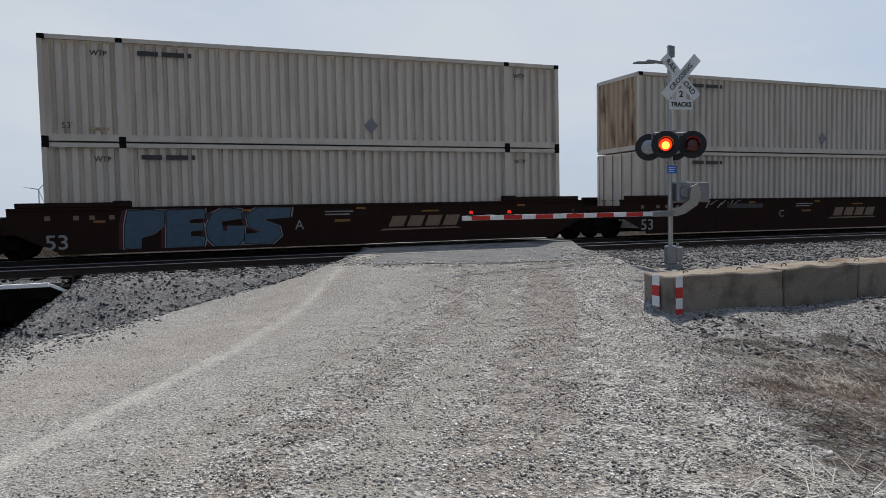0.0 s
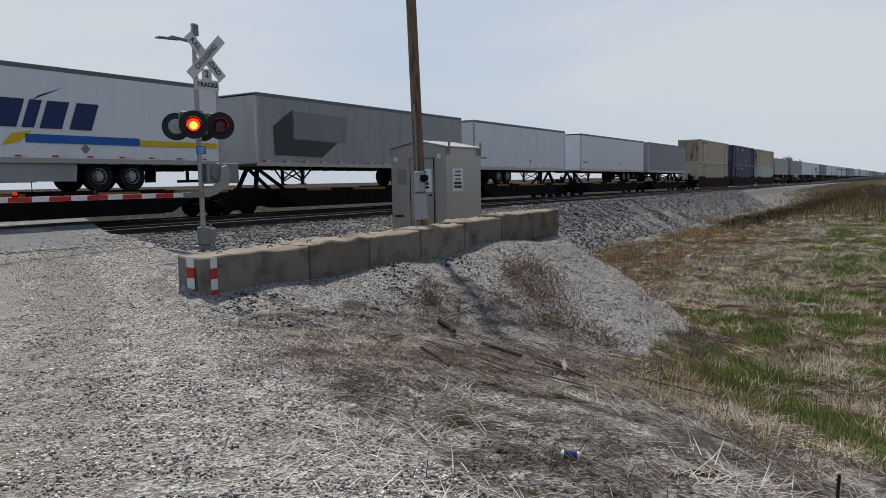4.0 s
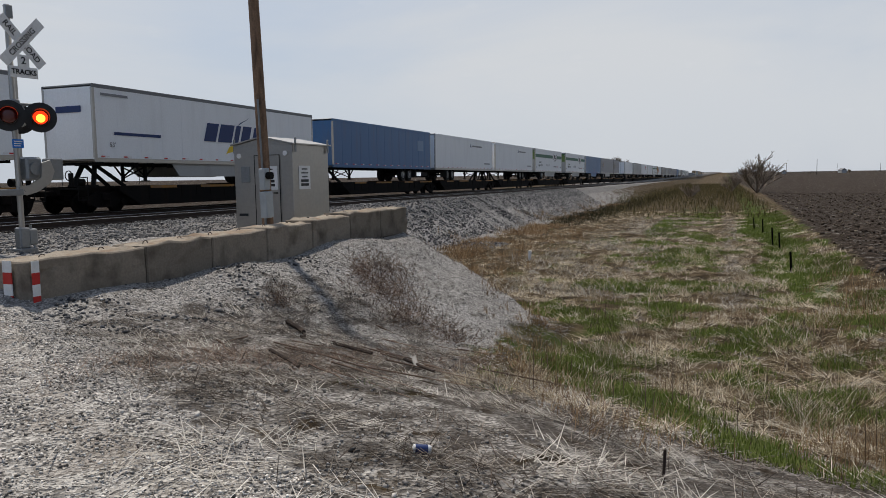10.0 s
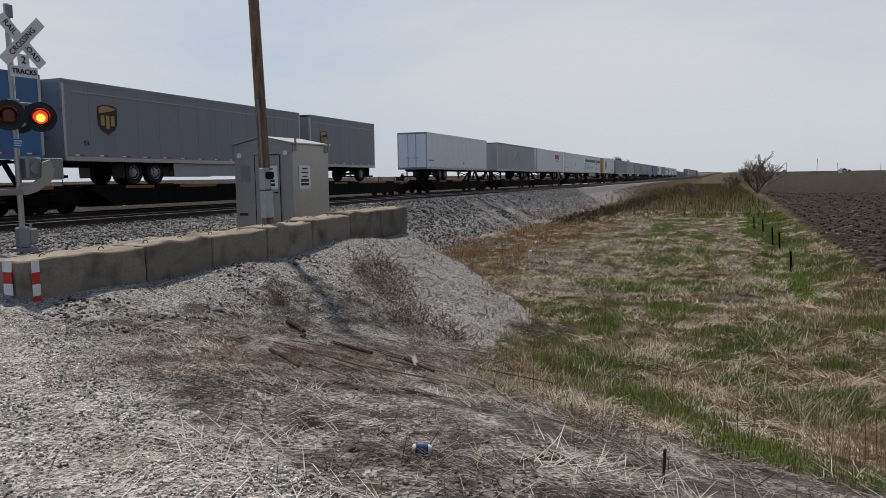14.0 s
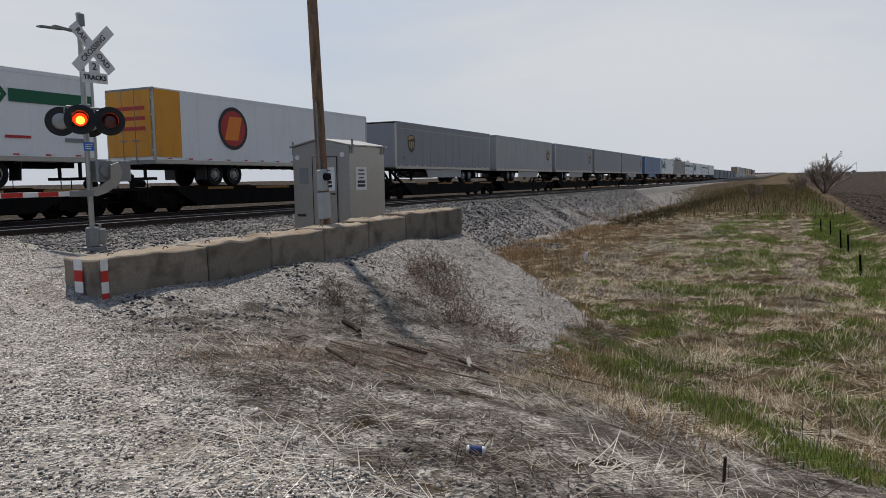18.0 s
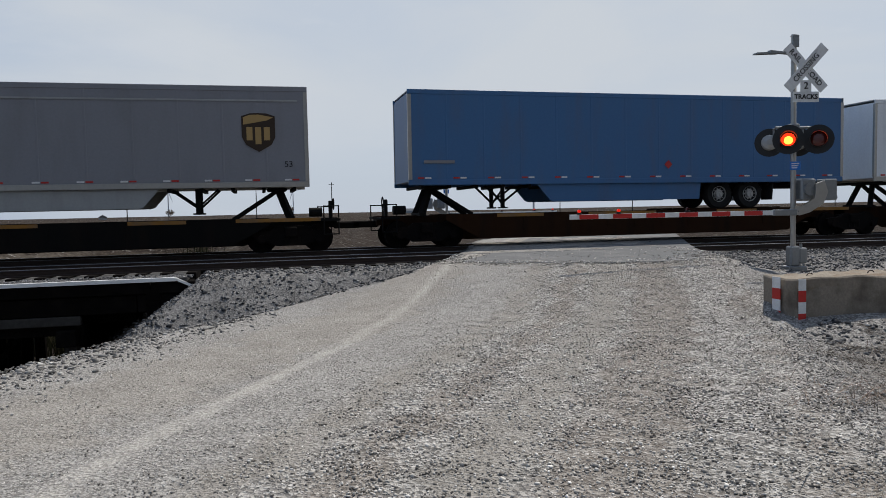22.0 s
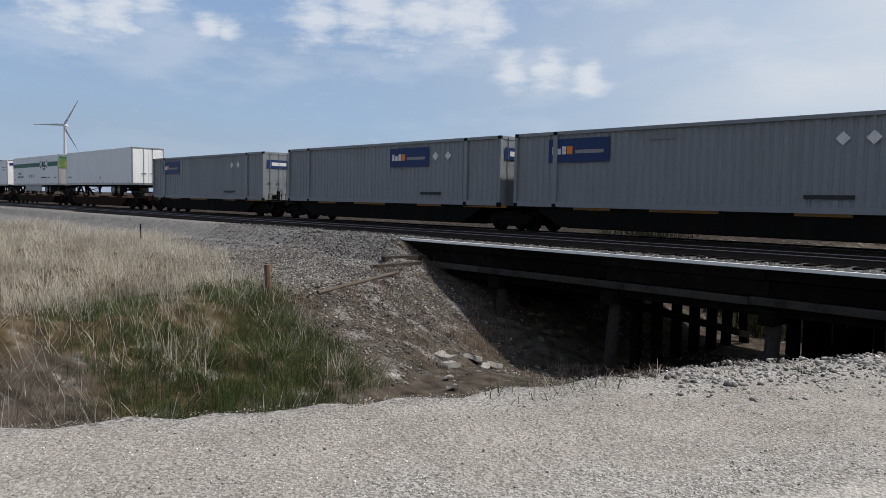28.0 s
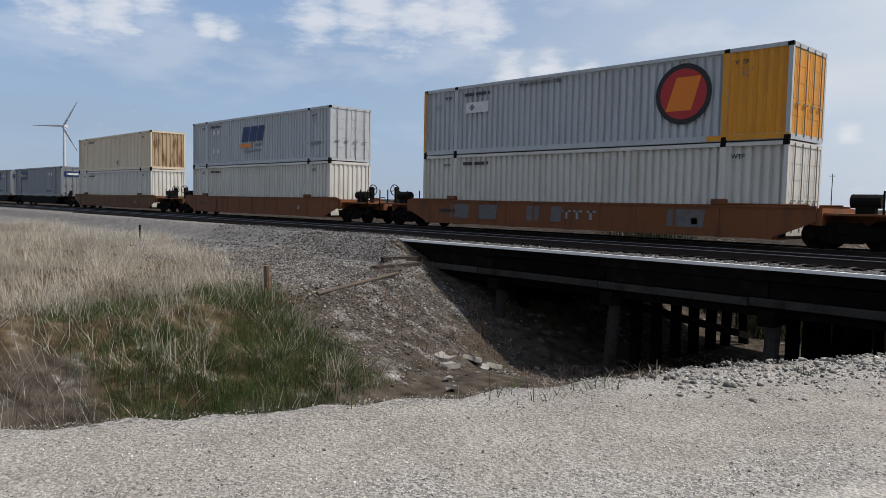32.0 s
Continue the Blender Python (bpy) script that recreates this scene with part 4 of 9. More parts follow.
def car_end(top, x, sd):
    """Coupler, hand brake and grab irons at the end of an articulated car; sd: 1 at its +x end."""
    lo, hi = sorted((x - sd * 0.1, x + sd * 0.75))
    own(cached(("spine_coupler", lo, hi), "coupler", lambda bm: box(bm, lo, hi, -0.13, 0.13, 0.66, 0.88, 0.04), None, top), M["rail_truck"])
    def brake(bm):
        a, b = sorted((x - sd * 0.3, x - sd * 0.2))
        box(bm, a, b, -0.8, -0.6, 1.0, 1.55, 0.02)
        ring(bm, [(0.17, -0.02), (0.2, 0.0), (0.17, 0.02)], (x - sd * 0.15, -0.7, 1.45), 14, 'X')
        cyl(bm, (x - sd * 0.9, -0.6, 1.2), (x - sd * 0.5, -0.6, 1.2), 0.15, n=10)
    own(cached(("spine_brake", x, sd), "brake_stand", brake, None, top, "black hand brake wheel and air tank"), M["frame_dark"])
    def irons(bm):
        for yy in (-1.25, 1.25):
            box(bm, min(x - sd * 0.6, x), max(x - sd * 0.6, x), yy - 0.04, yy + 0.04, 0.92, 1.0)
            for o in (0.05, 0.5):
                cyl(bm, (x - sd * o, yy, 0.5), (x - sd * o, yy, 1.4), 0.02, n=6)
            cyl(bm, (x - sd * 0.05, yy, 1.38), (x - sd * 0.5, yy, 1.38), 0.02, n=6)
            cyl(bm, (x - sd * 0.05, yy, 0.52), (x - sd * 0.5, yy, 0.52), 0.02, n=6)
        box(bm, min(x - sd * 0.6, x), max(x - sd * 0.6, x), -1.25, 1.25, 0.92, 0.98)
    own(cached(("spine_irons", x, sd), "grab_rail", irons, None, top, "thin black grab rail with its step"), M["frame_dark"])["kind"] = "stuff"

def well_car(s, tone, gap_l=3.2, gap_r=3.2):
    """A well car for a stack of two boxes; its well spans the box at s."""
    L = LX
    a, b = -min(gap_l / 2, 3.6) + 0.25, L + min(gap_r / 2, 3.6) - 0.25
    top = riding("well_car", s, "dirty %s steel well car carrying two stacked containers" % {"well_brown": "dark brown", "well_black": "black", "well_ochre": "rusty ochre", "well_orange": "rusty orange"}[tone], "rail car", "well cars")
    m = M[tone]
    # sill heights and how far the ribs stand out, by type of car
    zt, zl, rib = {"well_brown": (1.42, 0.14, 0.035), "well_black": (1.32, 0.17, 0.06), "well_ochre": (1.22, 0.27, 0.05), "well_orange": (1.26, 0.24, 0.05)}[tone]
    for sd in (-1, 1):
        def side(bm, sd=sd):
            y = sd * 1.42
            plate(bm, [(-0.9, zt - 0.04), (-0.9, 0.8), (0.3, zl + 0.06), (L - 0.3, zl + 0.06), (L + 0.9, 0.8), (L + 0.9, zt - 0.04)], 0.06, 'y', y - 0.03)
            box(bm, -0.9, L + 0.9, y - 0.07, y + 0.07, zt - 0.07, zt)
            for xa, xb in ((-0.7, 2.0), (L - 2.0, L + 0.7)):
                box(bm, xa, xb, y - 0.06, y + 0.06, zt, zt + (0.14 if tone == "well_brown" else 0.05), 0.02)
            box(bm, 0.3, L - 0.3, y - 0.06, y + 0.08, zl, zl + 0.09)
            for k in range(11):
                x = 0.5 + k * (L - 1.1) / 10
                box(bm, x, x + 0.1, y - rib, y + rib, zl + 0.08, zt - 0.07)
        own(cached(("well_side", sd, tone), "side_wall", side, None, top), m)
        for x in (1.7, LX - 2.3):
            own(cached(("guide", sd, tone), "corner_guide", lambda bm, sd=sd: box(bm, 0, 0.5, sd * 1.42 - 0.1, sd * 1.42 + 0.1, zt - 0.01, zt + 0.18, 0.03), None, top, at=pose(x, 0, 0)), m)
    for k in (0.2, 2.0, 5.2, 8.0, 11.0, 14.0, L - 0.5):
        own(cached("well_beam", "floor_beam", lambda bm: box(bm, 0, 0.3, -1.4, 1.4, 0.22, 0.34), None, top, at=pose(k, 0, 0)), m)
    for sd, end in ((-1, a), (1, b)):
        x0 = -0.9 if sd < 0 else L + 0.9
        lo, hi = min(end, x0), max(end, x0)
        def platform(bm):
            box(bm, lo, hi, -1.3, 1.3, 1.0, 1.06)
            box(bm, min(lo, hi) , max(lo, hi), -0.4, 0.4, 0.68, 1.0)
            box(bm, x0 - 0.15, x0 + 0.15, -1.4, 1.4, 0.7, 1.2)
        own(part_of("end_platform", platform, top), m)
        if (sd < 0 and gap_l > 5) or (sd > 0 and gap_r > 5):
            def rails(bm):
                for yy in (-1.3, 1.3):
                    cyl(bm, (end - sd * 0.15, yy, 0.5), (end - sd * 0.15, yy, 1.7), 0.03, n=6)
                    cyl(bm, (end - sd * 0.75, yy, 1.06), (end - sd * 0.75, yy, 1.7), 0.03, n=6)
                    cyl(bm, (end - sd * 0.15, yy, 1.31), (end - sd * 0.55, yy, 1.31), 0.022, n=6)
                    cyl(bm, (end - sd * 0.15, yy, 0.52), (end - sd * 0.5, yy, 0.52), 0.022, n=6)
                cyl(bm, (end - sd * 0.1, -1.3, 1.16), (end - sd * 0.1, 1.3, 1.16), 0.022, n=6)
            part_of("handrail", rails, top).data.materials.append(M["frame_dark"])
            def brake(bm):
                box(bm, min(end - sd * 0.7, end - sd * 0.6), max(end - sd * 0.7, end - sd * 0.6), -0.78, -0.5, 1.06, 1.85, 0.03)
                ring(bm, [(0.24, -0.025), (0.28, 0.0), (0.24, 0.025)], (end - sd * 0.52, -0.68, 1.7), 16, 'X')
                for q in range(4):
                    cyl(bm, (end - sd * 0.52, -0.68, 1.7), (end - sd * 0.52, -0.68 + 0.26 * math.cos(q * 1.571 + 0.4), 1.7 + 0.26 * math.sin(q * 1.571 + 0.4)), 0.014, n=4)
                cyl(bm, (end - sd * 1.75, -0.7, 1.42), (end - sd * 0.95, -0.7, 1.42), 0.2, n=12)
                box(bm, min(end - sd * 1.6, end - sd * 1.1), max(end - sd * 1.6, end - sd * 1.1), -0.85, -0.55, 1.05, 1.28)
            part_of("brake_stand", brake, top, "black hand brake wheel and air tank").data.materials.append(M["frame_dark"])
            part_of("coupler", lambda bm: (box(bm, end - 0.2 if sd > 0 else end - 0.75, end + 0.75 if sd > 0 else end + 0.2, -0.14, 0.14, 0.66, 0.9, 0.04),), top).data.materials.append(M["rail_truck"])
    return top

def part_of(name, build, parent, label=""):
    bm = bmesh.new()
    build(bm)
    me = bpy.data.meshes.new(name)
    bm.to_mesh(me)
    bm.free()
    return mesh_part(name, me, None, parent, label)

ZB, ZT = 1.97, 4.98        # floor and roof of a trailer over the rail

def trailer(s, paint_name, label, nose_right=False, L=LX, skirt=False, rims="rim_white", bright_top=False, door_paint=None):
    """A box trailer on a spine car. Built nose to the left; turned about for nose to the right."""
    top = riding("semi_trailer", s, label, "trailer", "trailers on the train")
    m = M[paint_name]
    w = 1.295
    turn = pose(L, 0, 0, 0, 0, 180) if nose_right else Matrix.Identity(4)
    Lk = round(L, 1)
    def body(bm):
        n = int(round(L / 1.22))
        line = [(0.02, 0)]
        for i in range(1, n):
            x = i * L / n
            line += [(x - 0.03, 0), (x - 0.022, 0.007), (x + 0.022, 0.007), (x + 0.03, 0)]
        line.append((L - 0.06, 0))
        pts = [(x, -(w - 0.012) - o) for x, o in line] + [(x, w - 0.012 + o) for x, o in line[::-1]]
        plate(bm, pts, ZT - ZB - 0.24, 'z', ZB + 0.12)
    own(cached(("tr_body", Lk), "box_body", body, None, top, at=turn), m)
    def roof_bm(bm):
        box(bm, 0.05, L - 0.06, -w + 0.03, w - 0.03, ZT - 0.05, ZT, 0.015)
    own(cached(("tr_roof", Lk), "roof", roof_bm, None, top, at=turn), M["trailer_silver"])
    for sd in (-1, 1):
        def top_rail(bm, sd=sd):
            box(bm, 0.0, L - 0.03, min(sd * w, sd * (w - 0.05)), max(sd * w, sd * (w - 0.05)), ZT - 0.16, ZT - 0.01, 0.01)
        own(cached(("tr_top", Lk, sd), "top_rail", top_rail, None, top, at=turn), m if paint_name == "trailer_blue" or bright_top else M["trailer_dark"])
        def bottom_rail(bm, sd=sd):
            y0, y1 = sorted((sd * (w - 0.06), sd * (w + 0.006)))
            box(bm, 0.0, L - 0.03, y0, y1, ZB, ZB + 0.17, 0.012)
        own(cached(("tr_bot", Lk, sd), "bottom_rail", bottom_rail, None, top, at=turn), M["alu"] if paint_name != "trailer_blue" else m)
    for sd in (-1, 1):
        for k, x in enumerate((0.0, L - 0.12)):
            def post(bm, sd=sd, x=x):
                y0, y1 = sorted((sd * (w - 0.1), sd * (w + 0.004)))
                box(bm, x, x + 0.12, y0, y1, ZB + 0.17, ZT - 0.16, 0.01)
            own(cached(("tr_post", Lk, sd, k), "corner_post", post, None, top, at=turn), M["alu"])
    # reflective marks along the bottom rail
    def marks(bm, k):
        for sd in (-1, 1):
            y0, y1 = sorted((sd * (w - 0.006), sd * (w + 0.002)))
            for i in range(int(L / 1.15)):
                x = 0.3 + i * 1.15 + 0.23 * k
                box(bm, x, x + 0.2, y0, y1, ZB + 0.2, ZB + 0.25)
    cached(("tr_marks", Lk, 0), "reflective_tape", lambda bm: marks(bm, 0), M["red"], top, "red reflective tape marks", at=turn)["kind"] = "stuff"
    cached(("tr_marks", Lk, 1), "reflective_tape", lambda bm: marks(bm, 1), M["white_refl"], top, "white reflective tape marks", at=turn)["kind"] = "stuff"
    # under the floor
    def rails_bm(bm):
        for sd in (-1, 1):
            box(bm, L - 5.6, L - 0.4, sd * 0.5 - 0.05, sd * 0.5 + 0.05, ZB - 0.2, ZB)
        for k in range(int(L / 0.9)):
            box(bm, 0.4 + k * 0.9, 0.5 + k * 0.9, -w + 0.1, w - 0.1, ZB - 0.1, ZB)
    cached(("tr_under", Lk), "floor_frame", rails_bm, M["frame_dark"], top, at=turn)
    wx = L - 4.3 if L > 10 else L - 1.5
    axles = (wx - 0.62, wx + 0.62) if L > 10 else (wx,)
    for sd in (-1, 1):
        for ax in axles:
            def tyre(bm, sd=sd):
                ring(bm, [(0.3, sd * -0.29), (0.46, sd * -0.3), (0.505, sd * -0.26), (0.505, sd * -0.02), (0.47, sd * 0.02), (0.3, sd * 0.0)], (0, sd * 0.98, 0), 24)
                cyl(bm, (0, sd * 0.7, 0), (0, sd * 0.94, 0), 0.31, n=16)
            ty = cached(("tyre", sd), "tyre", tyre, M["tyre"], top, at=turn @ pose(ax, 0, 1.575), smooth=False)
            def rim(bm, sd=sd):
                ring(bm, [(0.28, sd * -0.01), (0.265, sd * 0.0), (0.25, sd * -0.08), (0.14, sd * -0.05), (0.12, sd * 0.01), (0.0, sd * 0.02)], (0, sd * 1.0, 0), 20)
                for q in range(10):
                    a = q * 0.6283
                    cyl(bm, (0.2 * math.cos(a), sd * 0.94, 0.2 * math.sin(a)), (0.2 * math.cos(a), sd * 0.97, 0.2 * math.sin(a)), 0.016, n=5)
            cached(("rim", sd), "rim", rim, M[rims], ty, "pale dusty wheel rim")
        cached(("mud_flap",), "mud_flap", lambda bm: box(bm, -0.012, 0.012, -0.3, 0.3, ZB - 0.62, ZB - 0.02), M["black_paint"], top, "black rubber mud flap", at=turn @ pose(axles[-1] + 0.66, sd * 0.9, 0, 0, 4, 0))
    def bogie(bm):
        for ax in axles:
            cyl(bm, (ax, -0.9, 1.575), (ax, 0.9, 1.575), 0.07, n=8)
        box(bm, axles[0] - 0.7, axles[-1] + 0.7, -0.55, -0.45, ZB - 0.26, ZB - 0.1)
        box(bm, axles[0] - 0.7, axles[-1] + 0.7, 0.45, 0.55, ZB - 0.26, ZB - 0.1)
        for ax in axles:
            for sd in (-1, 1):
                beam(bm, (ax - 0.5, sd * 0.5, ZB - 0.2), (ax, sd * 0.5, 1.55), 0.1, 0.12)
    cached(("tr_bogie", Lk), "axle_frame", bogie, M["frame_dark"], top, at=turn)
    lx = 3.3 if L > 10 else 2.4
    for sd in (-1, 1):
        def leg(bm, sd=sd):
            box(bm, -0.06, 0.06, sd * 0.62 - 0.06, sd * 0.62 + 0.06, 1.25, ZB, 0.01)
            box(bm, -0.13, 0.13, sd * 0.62 - 0.13, sd * 0.62 + 0.13, 1.2, 1.25)
            beam(bm, (0.0, sd * 0.62, 1.4), (0.75, sd * 0.55, ZB - 0.02), 0.05, 0.06)
            beam(bm, (0.0, sd * 0.62, 1.4), (-0.6, sd * 0.55, ZB - 0.02), 0.05, 0.06)
        cached(("landing_leg", sd), "landing_leg", leg, M["frame_dark"], top, "folded-up landing leg with braces", at=turn @ pose(lx, 0, 0))
    cached(("leg_brace",), "leg_brace", lambda bm: (beam(bm, (0, -0.6, 1.35), (0, 0.6, ZB - 0.15), 0.05, 0.05), beam(bm, (0, 0.6, 1.35), (0, -0.6, ZB - 0.15), 0.05, 0.05)), M["frame_dark"], top, at=turn @ pose(lx, 0, 0))
    def bumper(bm):
        for sd in (-1, 1):
            box(bm, L - 0.22, L - 0.12, sd * 0.55 - 0.04, sd * 0.55 + 0.04, 1.42, ZB)
        box(bm, L - 0.22, L - 0.1, -1.15, 1.15, 1.34, 1.45, 0.01)
    cached(("tr_bumper", Lk), "rear_bumper", bumper, M["frame_dark"], top, at=turn)
    for sd in (-1, 1):
        def leaf(bm, sd=sd):
            y0, y1 = (0.01, w - 0.04) if sd > 0 else (-w + 0.04, -0.01)
            box(bm, L - 0.06, L - 0.005, y0, y1, ZB + 0.16, ZT - 0.16, 0.008)
            for z in (ZB + 0.5, ZB + 1.2, ZB + 1.9, ZT - 0.45):
                box(bm, L - 0.01, L + 0.02, y0 if sd < 0 else y1 - 0.18, y0 + 0.18 if sd < 0 else y1, z, z + 0.06)
        d = own(cached(("tr_door", Lk, sd), "rear_door", leaf, None, top, at=turn), M[door_paint or paint_name])
        cached(("tr_rod", Lk, sd), "lock_rod", lambda bm, sd=sd: (cyl(bm, (L + 0.03, sd * 0.35, ZB + 0.05), (L + 0.03, sd * 0.35, ZT - 0.05), 0.018, n=6), box(bm, L, L + 0.05, sd * 0.35 - 0.2, sd * 0.35 + 0.2, ZB + 0.9, ZB + 0.95)), M["galv"], d, "galvanised locking rod")
    for k, (za, zb) in enumerate(((ZT - 0.16, ZT - 0.004), (ZB, ZB + 0.16))):
        cached(("tr_rear", Lk, k), ("rear_header", "rear_sill")[k], lambda bm, za=za, zb=zb: box(bm, L - 0.12, L - 0.01, -w, w, za, zb, 0.008), M["galv"], top, at=turn)
    if skirt:
        for sd in (-1, 1):
            y0, y1 = sorted((sd * 1.18, sd * 1.2))
            def panel(bm, sd=sd, y0=y0, y1=y1):
                plate(bm, [(4.3, ZB), (4.75, ZB - 0.52), (4.9, ZB - 0.56), (wx - 1.55, ZB - 0.56), (wx - 1.5, ZB)], y1 - y0, 'y', y0)
            own(cached(("tr_skirt", Lk, sd), "side_skirt", panel, None, top, at=turn), m if paint_name in ("trailer_blue",) else M["trailer_silver"])
    return top

# the order of the train: kind, place of its near end along the train, and what it carries
TRAIN = [
    ("D", -2.5, "box_white", "box_white", "well_brown", 3.2, 3.2), ("D", 17.05, "box_white", "box_white", "well_brown", 3.2, 3.2),
    ("D", 36.6, "box_white", "box_tan", "well_brown", 3.2, 8.0), ("D", 60.3, "box_white", "box_tan", "well_black", 8.0, 7.4),
    ("D", 83.8, "box_tan", "box_tan", "well_black", 7.4, 7.4), ("D", 107.4, "box_tan", "box_tan", "well_black", 7.4, 6.4),
    ("T", 128.6, "trailer_white", False, LX, True, "swift"), ("T", 146.6, "trailer_silver", False, LX, False, "wedge"),
    ("T", 164.2, "trailer_white", True, 13.8, False, ""), ("T", 181.1, "trailer_white", False, LX, False, ""),
    ("T", 198.8, "trailer_grey", True, 13.8, False, ""), ("D", 219.4, "box_tan", "box_tan", "well_brown", 6.4, 3.6),
    ("D", 239.1, "box_blue", "box_blue", "well_brown", 3.6, 3.2), ("D", 258.6, "box_bright", "box_tan", "well_brown", 3.2, 5.8),
    ("T", 277.3, "trailer_silver", False, LX, False, "dot"), ("T", 298.1, "trailer_grey", True, LX, True, "shield_r"),
    ("T", 315.6, "trailer_white", True, LX, False, ""), ("T", 334.9, "trailer_white", False, LX, True, "swift"),
    ("T", 353.4, "trailer_blue", False, LX, False, "patch"), ("T", 370.6, "trailer_white", True, LX, False, "words"),
    ("T", 387.8, "trailer_white", False, LX, False, "words"), ("T", 405.3, "trailer_white", True, LX, True, "green"),
    ("T", 424.3, "trailer_white", True, LX, True, "green"), ("T", 441.7, "trailer_blue", True, LX, True, ""),
    ("T", 458.7, "trailer_grey", True, LX, True, "shield_l"), ("T", 475.9, "trailer_grey", False, 8.5, False, "shield_m"),
    ("T", 493.9, "trailer_white", True, LX, False, ""), ("T", 513.8, "trailer_silver", False, LX, False, "slash"),
    ("T", 531.4, "trailer_white", False, LX, False, "redword"), ("T", 549.0, "trailer_white", False, LX, False, "dot"),
    ("T", 566.2, "trailer_white", False, LX, True, "green"), ("T", 585.0, "trailer_white", True, LX, False, "disc"),
    ("T", 604.7, "trailer_grey", False, LX, True, "shield_l"), ("T", 622.3, "trailer_silver", True, LX, True, "shield_r"),
    ("T", 639.7, "trailer_grey", True, LX, True, "shield_r"), ("T", 657.0, "trailer_grey", True, LX, False, ""),
    ("T", 673.9, "trailer_grey", True, LX, True, "shield_r"), ("T", 693.1, "trailer_blue", False, LX, True, ""),
    ("T", 710.6, "trailer_white", False, LX, False, "purple"), ("T", 728.15, "trailer_taupe", False, LX, True, "shield_f"),
    ("T", 745.0, "trailer_white", False, LX, True, "green"), ("T", 762.9, "trailer_white", True, LX, True, "purple"),
    ("T", 781.9, "trailer_white", False, LX, True, "green"), ("T", 800.6, "trailer_white", False, LX, False, ""),
] + [("C", s, "box_grey", "navy") for s in (821.0, 839.9, 856.8, 873.3, 890.2, 908.5)] + [
    ("D", 929.8, "box_bright", "box_cream", "well_ochre", 5.0, 7.2), ("D", 953.1, "box_bright", "box_grey", "well_orange", 7.2, 7.4),
    ("D", 976.6, "box_bright", "box_grey", "well_orange", 7.4, 7.4), ("D", 1000.2, "box_white", "box_tan", "well_orange", 7.4, 7.4),
    ("D", 1023.8, "box_tan", "box_tan", "well_orange", 7.4, 7.4), ("D", 1047.4, "box_white", "box_tan", "well_orange", 7.4, 7.4),
    ("D", 1071.0, "box_tan", "box_blue", "well_orange", 7.4, 7.4), ("D", 1094.6, "box_white", "box_tan", "well_orange", 7.4, 7.4),
]
LOADS = {}
NAMES = {"trailer_white": "white", "trailer_grey": "dark grey", "trailer_silver": "silver-grey", "trailer_taupe": "taupe", "trailer_blue": "blue",
         "box_white": "weathered off-white", "box_bright": "off-white", "box_tan": "weathered tan", "box_cream": "weathered cream", "box_blue": "dark blue", "box_grey": "pale grey", "box_yellow": "yellow"}
def make_train():
    ends = []
    for k, u in enumerate(TRAIN):
        s = u[1]
        if u[0] == "D":
            well_car(s, u[4], u[5], u[6])
            LOADS[k] = (container(s, 0.34, u[2], "%s ribbed steel container low in a well car" % NAMES[u[2]], k % 2 == 0 and k < 50 or s > 970),
                        container(s, 0.34 + 2.92, u[3], "%s ribbed steel container stacked on another" % NAMES[u[3]], s > 950 or s < 200, "box_rust" if u[3] in ("box_tan", "box_cream") or k == 1 else None))
            ends.append((s - 0.2, s + LX + 0.2, None))
        elif u[0] == "T":
            L = u[4]
            LOADS[k] = trailer(s, u[2], "%s box trailer with aluminium rails on a spine car" % NAMES[u[2]], u[3], L, u[5], bright_top=u[2] != "trailer_silver" and s > 340 or u[6] == "shield_r", door_paint="trailer_silver" if u[6] == "green" else None)
            tone = "spine_rust" if s > 690 else "spine_black"
            u_car = spine(s, max(L, 13.8), (L - 0.55) if u[3] else 0.55, 4.3 if u[3] else L - 4.3, tone, u[3])
            ends.append((s, s + max(L, 13.8), (u_car, max(L, 13.8))))
        else:
            LOADS[k] = container(s, 1.02, "box_slate", "grey ribbed container with a navy name panel on a spine car", True, None, True)
            u_car = spine(s, LX, None, None, "spine_black", False)
            ends.append((s, s + LX, (u_car, LX)))
    truck(ends[0][0] - 1.4)
    for (a0, a1, u), (b0, b1, v) in zip(ends, ends[1:]):
        gap = b0 - a1
        if u and gap >= 2.5:
            car_end(u[0], u[1] + 0.9, 1)
        if v and gap >= 2.5:
            car_end(v[0], -0.9, -1)
        if u and v and gap >= 2.5:
            truck(a1 - 0.6)
            truck(b0 + 0.6)
        elif gap < 3.6:
            truck((a1 + b0) / 2)
        else:
            truck(a1 + 1.35)
            truck(b0 - 1.35)
make_train()

# ---- liveries: plain shapes in their colours, and the words that can be read ----
SIDE = -1.305
def flat_part(parent, name, mat, build, label="", y=SIDE):
    bm = bmesh.new()
    build(bm, y)
    return part(name, bm, M[mat], parent, label)

def bar(parent, mat, x0, x1, z0, z1, slant=0.0, name="painted_shape", label="", y=SIDE, t=0.004):
    d = slant * (z1 - z0)
    return flat_part(parent, name, mat, lambda bm, y: plate(bm, [(x0, z0), (x1, z0), (x1 + d, z1), (x0 + d, z1)], t, 'y', y - t), label, y)

def poly(parent, mat, pts, name="painted_shape", label="", y=SIDE, t=0.004):
    return flat_part(parent, name, mat, lambda bm, y: plate(bm, pts, t, 'y', y - t), label, y)

